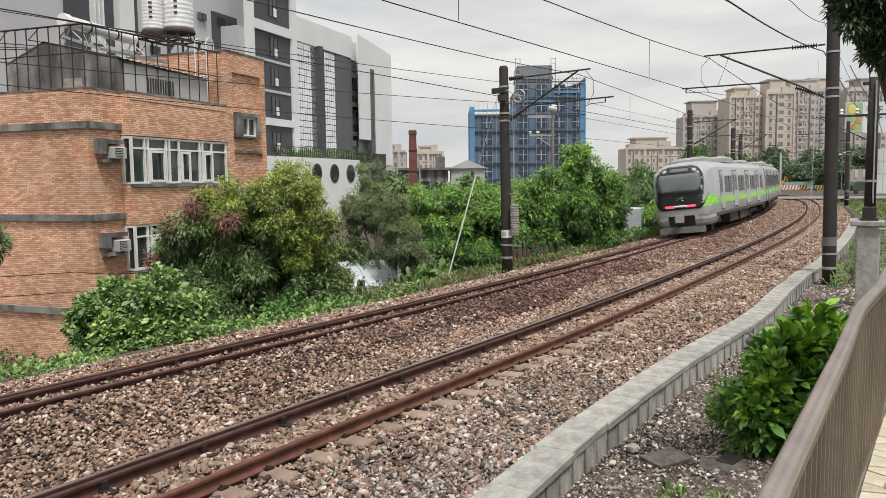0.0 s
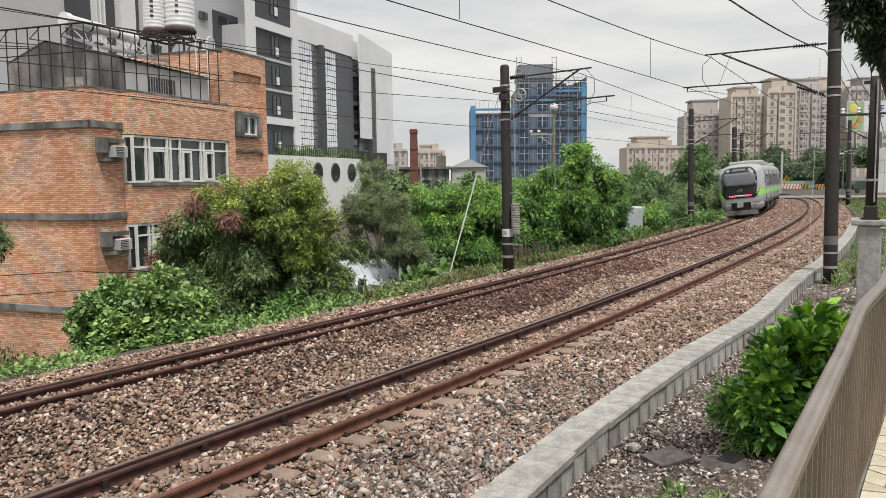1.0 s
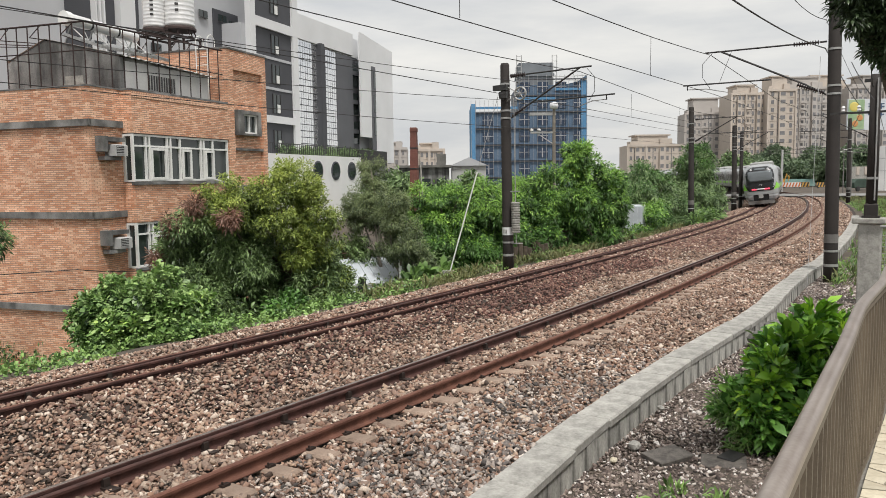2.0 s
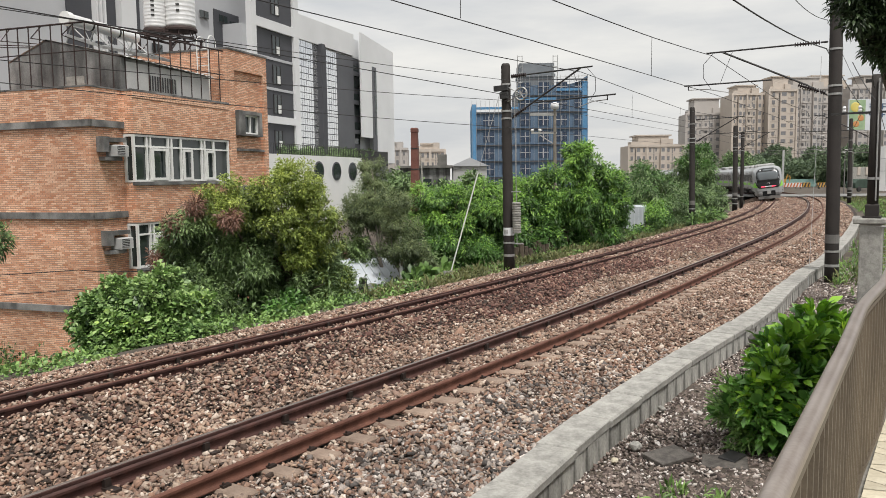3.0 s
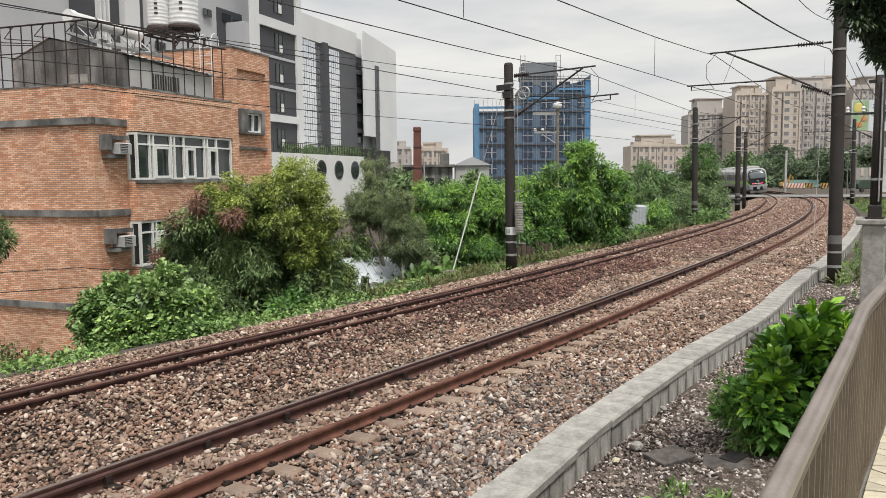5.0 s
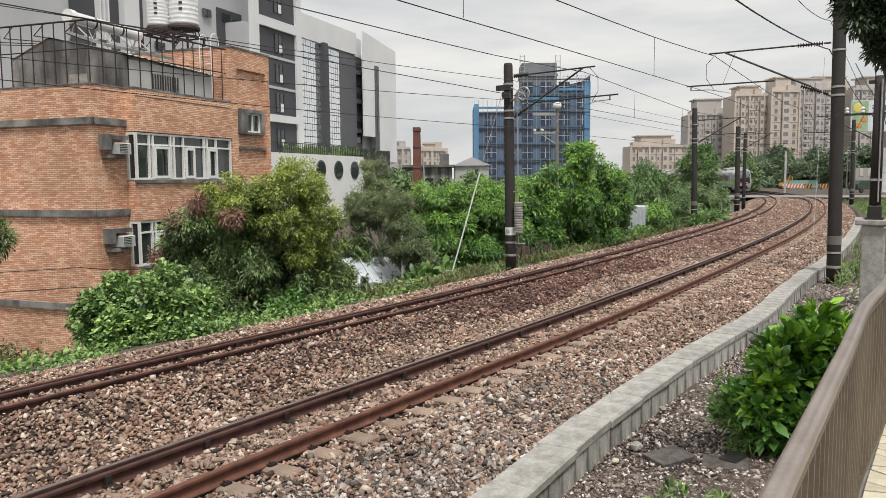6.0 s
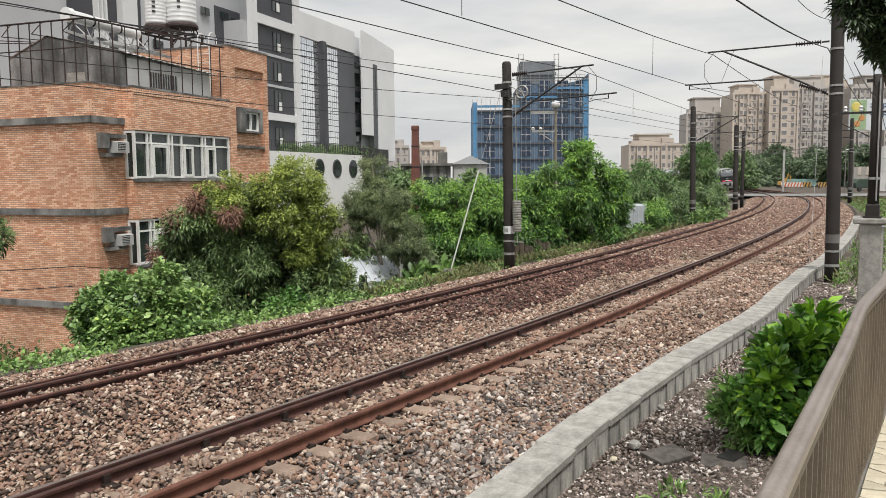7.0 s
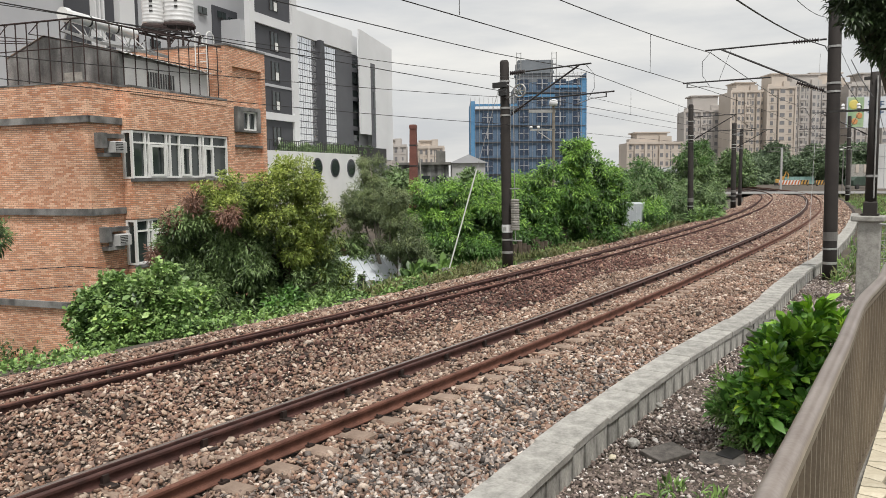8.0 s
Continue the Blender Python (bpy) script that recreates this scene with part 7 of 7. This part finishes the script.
plant("olive_tree", "slender tree with grey-olive drooping leaves", "tree",
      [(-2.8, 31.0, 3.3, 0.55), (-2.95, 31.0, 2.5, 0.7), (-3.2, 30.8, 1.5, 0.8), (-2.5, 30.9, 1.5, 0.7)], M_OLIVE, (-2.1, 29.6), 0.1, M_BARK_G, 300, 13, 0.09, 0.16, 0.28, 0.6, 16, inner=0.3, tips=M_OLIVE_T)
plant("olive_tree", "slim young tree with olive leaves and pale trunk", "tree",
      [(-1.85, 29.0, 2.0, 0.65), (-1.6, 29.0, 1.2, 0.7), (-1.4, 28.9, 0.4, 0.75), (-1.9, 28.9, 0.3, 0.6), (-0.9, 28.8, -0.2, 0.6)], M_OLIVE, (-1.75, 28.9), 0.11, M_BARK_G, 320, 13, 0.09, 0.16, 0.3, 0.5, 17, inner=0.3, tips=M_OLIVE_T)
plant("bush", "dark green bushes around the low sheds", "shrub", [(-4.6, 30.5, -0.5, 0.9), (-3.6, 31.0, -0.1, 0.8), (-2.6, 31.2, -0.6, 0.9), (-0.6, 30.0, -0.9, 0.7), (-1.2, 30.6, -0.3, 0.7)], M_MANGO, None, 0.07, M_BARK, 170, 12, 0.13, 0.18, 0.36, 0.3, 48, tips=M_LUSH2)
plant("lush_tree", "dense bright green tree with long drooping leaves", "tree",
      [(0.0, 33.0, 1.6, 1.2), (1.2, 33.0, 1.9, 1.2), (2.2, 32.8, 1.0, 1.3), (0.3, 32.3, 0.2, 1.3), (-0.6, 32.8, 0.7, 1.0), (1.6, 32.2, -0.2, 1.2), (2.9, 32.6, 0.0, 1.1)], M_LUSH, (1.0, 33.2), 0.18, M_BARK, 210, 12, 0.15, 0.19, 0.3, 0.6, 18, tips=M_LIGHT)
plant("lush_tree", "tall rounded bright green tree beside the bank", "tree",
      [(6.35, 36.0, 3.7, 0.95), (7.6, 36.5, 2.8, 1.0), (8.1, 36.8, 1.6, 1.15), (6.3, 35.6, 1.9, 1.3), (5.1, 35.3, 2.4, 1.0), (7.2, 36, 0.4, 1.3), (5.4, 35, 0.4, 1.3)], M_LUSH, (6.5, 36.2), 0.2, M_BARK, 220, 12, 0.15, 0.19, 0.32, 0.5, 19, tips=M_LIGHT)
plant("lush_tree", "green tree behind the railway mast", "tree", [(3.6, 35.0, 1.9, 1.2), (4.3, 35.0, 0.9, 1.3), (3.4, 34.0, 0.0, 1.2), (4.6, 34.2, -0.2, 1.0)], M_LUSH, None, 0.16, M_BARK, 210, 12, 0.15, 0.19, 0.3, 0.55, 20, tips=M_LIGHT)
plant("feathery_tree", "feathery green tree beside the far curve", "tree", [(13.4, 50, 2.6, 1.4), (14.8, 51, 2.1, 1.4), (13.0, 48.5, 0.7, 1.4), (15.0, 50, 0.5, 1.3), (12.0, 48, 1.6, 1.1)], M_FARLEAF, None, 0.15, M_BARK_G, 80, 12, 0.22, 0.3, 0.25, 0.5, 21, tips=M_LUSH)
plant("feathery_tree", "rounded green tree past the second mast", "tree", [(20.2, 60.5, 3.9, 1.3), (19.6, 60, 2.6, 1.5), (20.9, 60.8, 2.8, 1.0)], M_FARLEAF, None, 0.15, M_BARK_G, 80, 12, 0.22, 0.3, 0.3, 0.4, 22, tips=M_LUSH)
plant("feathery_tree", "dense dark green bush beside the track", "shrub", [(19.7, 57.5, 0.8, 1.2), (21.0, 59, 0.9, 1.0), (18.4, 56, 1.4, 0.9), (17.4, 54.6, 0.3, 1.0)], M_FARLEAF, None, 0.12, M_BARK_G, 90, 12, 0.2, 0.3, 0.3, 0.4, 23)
plant("banana_shrub", "yellow-green broad leaves at the foot of the bank", "shrub", [(0.05, 27.5, -0.75, 0.4), (-1.0, 27.2, -0.95, 0.35), (-0.4, 27.6, -0.9, 0.35)], M_BROAD, None, 0.04, M_BARK, 60, 5, 0.42, 0.2, 0.42, -0.6, 24, oval=True)
plant("yellow_shrub", "yellow-green low shrub by the far mast", "shrub", [(15.6, 46.2, 0.0, 0.6), (16.8, 48.0, 0.1, 0.7), (17.8, 50.2, 0.1, 0.7)], M_BROAD, None, 0.05, M_BARK, 70, 9, 0.25, 0.25, 0.3, -0.2, 25)
plant("left_tree", "branch of a small tree beside the brick house", "tree", [(-11.95, 20.0, 1.4, 0.5), (-12.6, 20.0, 1.9, 0.7), (-12.6, 20.2, 1.0, 0.6)], M_MANGO, (-13.2, 20.2), 0.1, M_BARK, 160, 12, 0.14, 0.2, 0.3, 0.3, 26)

plant("feathery_tree", "loose green bushes before the far curve", "shrub", [(11.9, 43.4, 0.3, 0.8), (12.6, 44.8, 0.7, 0.8), (10.6, 41.0, -0.4, 0.6)], M_LUSH, None, 0.08, M_BARK_G, 100, 12, 0.18, 0.25, 0.3, 0.3, 29, tips=M_LIGHT)

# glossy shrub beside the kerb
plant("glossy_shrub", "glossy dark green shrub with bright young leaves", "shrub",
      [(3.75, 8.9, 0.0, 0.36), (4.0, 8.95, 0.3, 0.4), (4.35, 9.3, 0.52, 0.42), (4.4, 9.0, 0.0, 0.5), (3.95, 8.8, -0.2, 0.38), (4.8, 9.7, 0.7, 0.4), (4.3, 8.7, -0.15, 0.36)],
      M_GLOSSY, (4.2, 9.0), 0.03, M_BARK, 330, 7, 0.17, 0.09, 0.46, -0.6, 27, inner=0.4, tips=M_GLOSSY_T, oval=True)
plant("fern_shrub", "light green fine-leaved shrub beside the kerb", "shrub",
      [(3.55, 9.1, -0.05, 0.22), (3.7, 9.2, 0.12, 0.25), (3.6, 8.95, -0.25, 0.2)], M_CREEP, None, 0.02, M_BARK, 700, 10, 0.11, 0.09, 0.16, -0.5, 47)
# dark conifer over the walkway
plant("podocarp_tree", "dark needle-leaved tree overhanging the walkway", "tree",
      [(3.75, 6.9, 4.38, 0.24), (3.95, 6.95, 4.14, 0.24), (4.15, 7.0, 3.98, 0.2), (4.4, 7.1, 4.08, 0.36), (4.1, 7.0, 4.5, 0.4), (3.6, 6.9, 4.68, 0.24), (3.8, 6.9, 4.55, 0.28), (4.0, 6.95, 4.38, 0.3), (4.2, 7.05, 4.2, 0.3), (4.2, 7.0, 4.8, 0.5), (4.6, 7.1, 4.35, 0.45), (5.3, 7.3, 4.7, 0.6)], M_PINE, (5.8, 7.8, 1.17), 0.1, M_BARK, 900, 16, 0.06, 0.07, 0.34, 0.1, 28, inner=0.2)


# low cover: creepers on the bank, bushes in the hollow, far woods
def cover(name, label, category, n, s0, s1, d0, d1, size, lift, material, seed, per=7, ratio=0.6, droop=0.0, spread=0.15, edge=0.5):
    rng = np.random.default_rng(seed)
    s = rng.uniform(s0, s1, n)
    d = rng.uniform(d0, d1, n)
    p = np.array([tuple(tp(a, b, 0)) for a, b in zip(s, d)])
    patch = np.array([noise.noise((a * 0.5, b * 0.5, seed)) for a, b in zip(p[:, 0], p[:, 1])])
    k = patch + (d1 - d) / (d1 - d0) * edge > 0.05
    p, patch = p[k], patch[k]
    p[:, 2] = ground_z(p[:, 0], p[:, 1]) + lift * rng.uniform(0, 1, len(p)) * (0.5 + np.clip(patch, 0, 1) * 2)
    o = np.tile([0.2, -0.3, 0.9], (len(p), 1)) + rng.normal(0, 0.3, (len(p), 3))
    ob = new(name, leaf_mesh(name, p, o, size, material, rng, per, spread, ratio, droop))
    tagged(ob, label, category, kind="stuff")


cover("creeper", "bright green creeper covering the railway bank", "ground cover", 7600, 0, 30, -13.5, -6.1, 0.1, 0.2, M_CREEP, 31)
cover("creeper", "green creeper and weeds along the far bank", "ground cover", 3000, 30, 75, -14, -7.0, 0.2, 0.5, M_CREEP, 32)
cover("dry_grass", "thin dry grass at the ballast edge", "grass", 2200, 16, 48, -9.0, -6.2, 0.3, 0.05, M_GRASS, 33, 6, 0.05, -0.6, 0.1)
cover("undergrowth", "dense dark undergrowth below the bank", "undergrowth", 9000, 11, 40, -26, -9.5, 0.16, 1.0, M_MANGO, 34, 9, 0.4, 0.2, 0.3, 1.0)
cover("verge_grass", "green and yellow grass on the verge", "grass", 5200, 24, 100, 3.6, 22, 0.32, 0.08, M_GRASS, 35, 7, 0.06, -0.7, 0.15, 1.0)
cover("verge_weeds", "lush green weeds on the verge", "weeds", 3600, 24, 90, 3.3, 14, 0.26, 0.12, M_CREEP, 38, 8, 0.16, -0.5, 0.15, 1.0)
cover("weeds", "tufts of green weeds among the pebbles", "weeds", 60, 6.0, 7.3, 3.9, 5.0, 0.14, 0.06, M_CREEP, 36, 8, 0.16, -0.6, 0.08, 0.6)
cover("weeds", "tufts of green weeds below the fence", "weeds", 130, 9, 24, 4.2, 5.9, 0.12, 0.05, M_CREEP, 37, 8, 0.2, -0.5, 0.08, 0.2)


def far_wood(name, label, spots, material, seed, size, density=26):
    rng = np.random.default_rng(seed)
    c, o = twig_ends(spots, density, rng, 0.6)
    ob = new(name, leaf_mesh(name, c, o, size, material, rng, 9, size * 1.5, 0.5, 0.2))
    tagged(ob, label, "trees", kind="stuff")


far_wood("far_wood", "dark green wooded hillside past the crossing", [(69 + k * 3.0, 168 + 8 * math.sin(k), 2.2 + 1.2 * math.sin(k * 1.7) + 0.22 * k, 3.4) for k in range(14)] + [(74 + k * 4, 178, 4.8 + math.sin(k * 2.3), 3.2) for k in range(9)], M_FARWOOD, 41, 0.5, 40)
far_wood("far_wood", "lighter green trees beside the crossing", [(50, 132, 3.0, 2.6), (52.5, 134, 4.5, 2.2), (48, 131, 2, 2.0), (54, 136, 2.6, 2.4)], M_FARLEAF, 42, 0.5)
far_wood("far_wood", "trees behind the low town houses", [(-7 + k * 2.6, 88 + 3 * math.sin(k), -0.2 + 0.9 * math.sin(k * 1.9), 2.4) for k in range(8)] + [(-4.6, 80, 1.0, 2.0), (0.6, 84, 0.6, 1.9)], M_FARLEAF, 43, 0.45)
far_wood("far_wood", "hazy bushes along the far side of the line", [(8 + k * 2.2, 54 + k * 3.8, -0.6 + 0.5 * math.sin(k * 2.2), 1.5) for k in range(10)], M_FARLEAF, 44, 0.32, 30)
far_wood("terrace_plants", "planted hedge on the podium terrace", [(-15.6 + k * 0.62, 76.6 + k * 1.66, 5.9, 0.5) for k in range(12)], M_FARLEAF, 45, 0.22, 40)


# loose stones, slabs and rubble by the kerb
def boulder(label, x, y, z, r, seed, mt):
    rng = random.Random(seed)
    bm = bmesh.new()
    bmesh.ops.create_icosphere(bm, subdivisions=2, radius=1)
    for v in bm.verts:
        k = 1 + 0.28 * noise.noise(v.co * 1.4 + Vector((seed, 0, 0)))
        v.co = Vector((v.co.x * r * 1.2, v.co.y * r, v.co.z * r * 0.75)) * k
    me = bpy.data.meshes.new("stone")
    bm.to_mesh(me)
    bm.free()
    me.materials.append(mt)
    ob = new("stone", me)
    ob.matrix_basis = pose(x, y, z, 0, 0, rng.uniform(0, 180))
    tagged(ob, label, "stone", group="loose stones by the kerb")


boulder("tan rounded stone on pebbles", 3.55, 9.0, -0.33, 0.075, 1, M_TILE)
boulder("pale grey rounded stone", 3.85, 9.3, -0.33, 0.1, 2, M_CONC)
boulder("flat grey stone on pebbles", 2.35, 9.1, -0.42, 0.075, 3, M_CONC)
boulder("small tan stone on pebbles", 2.0, 8.7, -0.45, 0.045, 4, M_TILE)
boulder("pale pebble with green tint", 3.1, 10.6, -0.42, 0.05, 5, M_CONC)
boulder("grey boulder by the kerb", 6.2, 14.6, -0.3, 0.2, 6, M_CONC_D)
boulder("grey boulder by the kerb", 6.9, 15.6, -0.3, 0.22, 7, M_CONC_D)
for i, (x, y, rz, w) in enumerate(((2.65, 8.75, 25, 0.25), (3.22, 8.5, -20, 0.25), (3.35, 8.6, 40, 0.14))):
    sb = new("flat_slab", Geo().slab(-w, w, -w * 0.75, w * 0.75, -0.03, 0.02, 0.008).mesh("flat_slab", M_SLATE if i != 2 else M_STEEL_D))
    sb.matrix_basis = pose(x, y, -0.418 + 0.03 * (i == 2), 2, -3, rz)
    tagged(sb, "flat dark paving slab lying on pebbles", "slab", group="slabs on the pebbles")
motions()
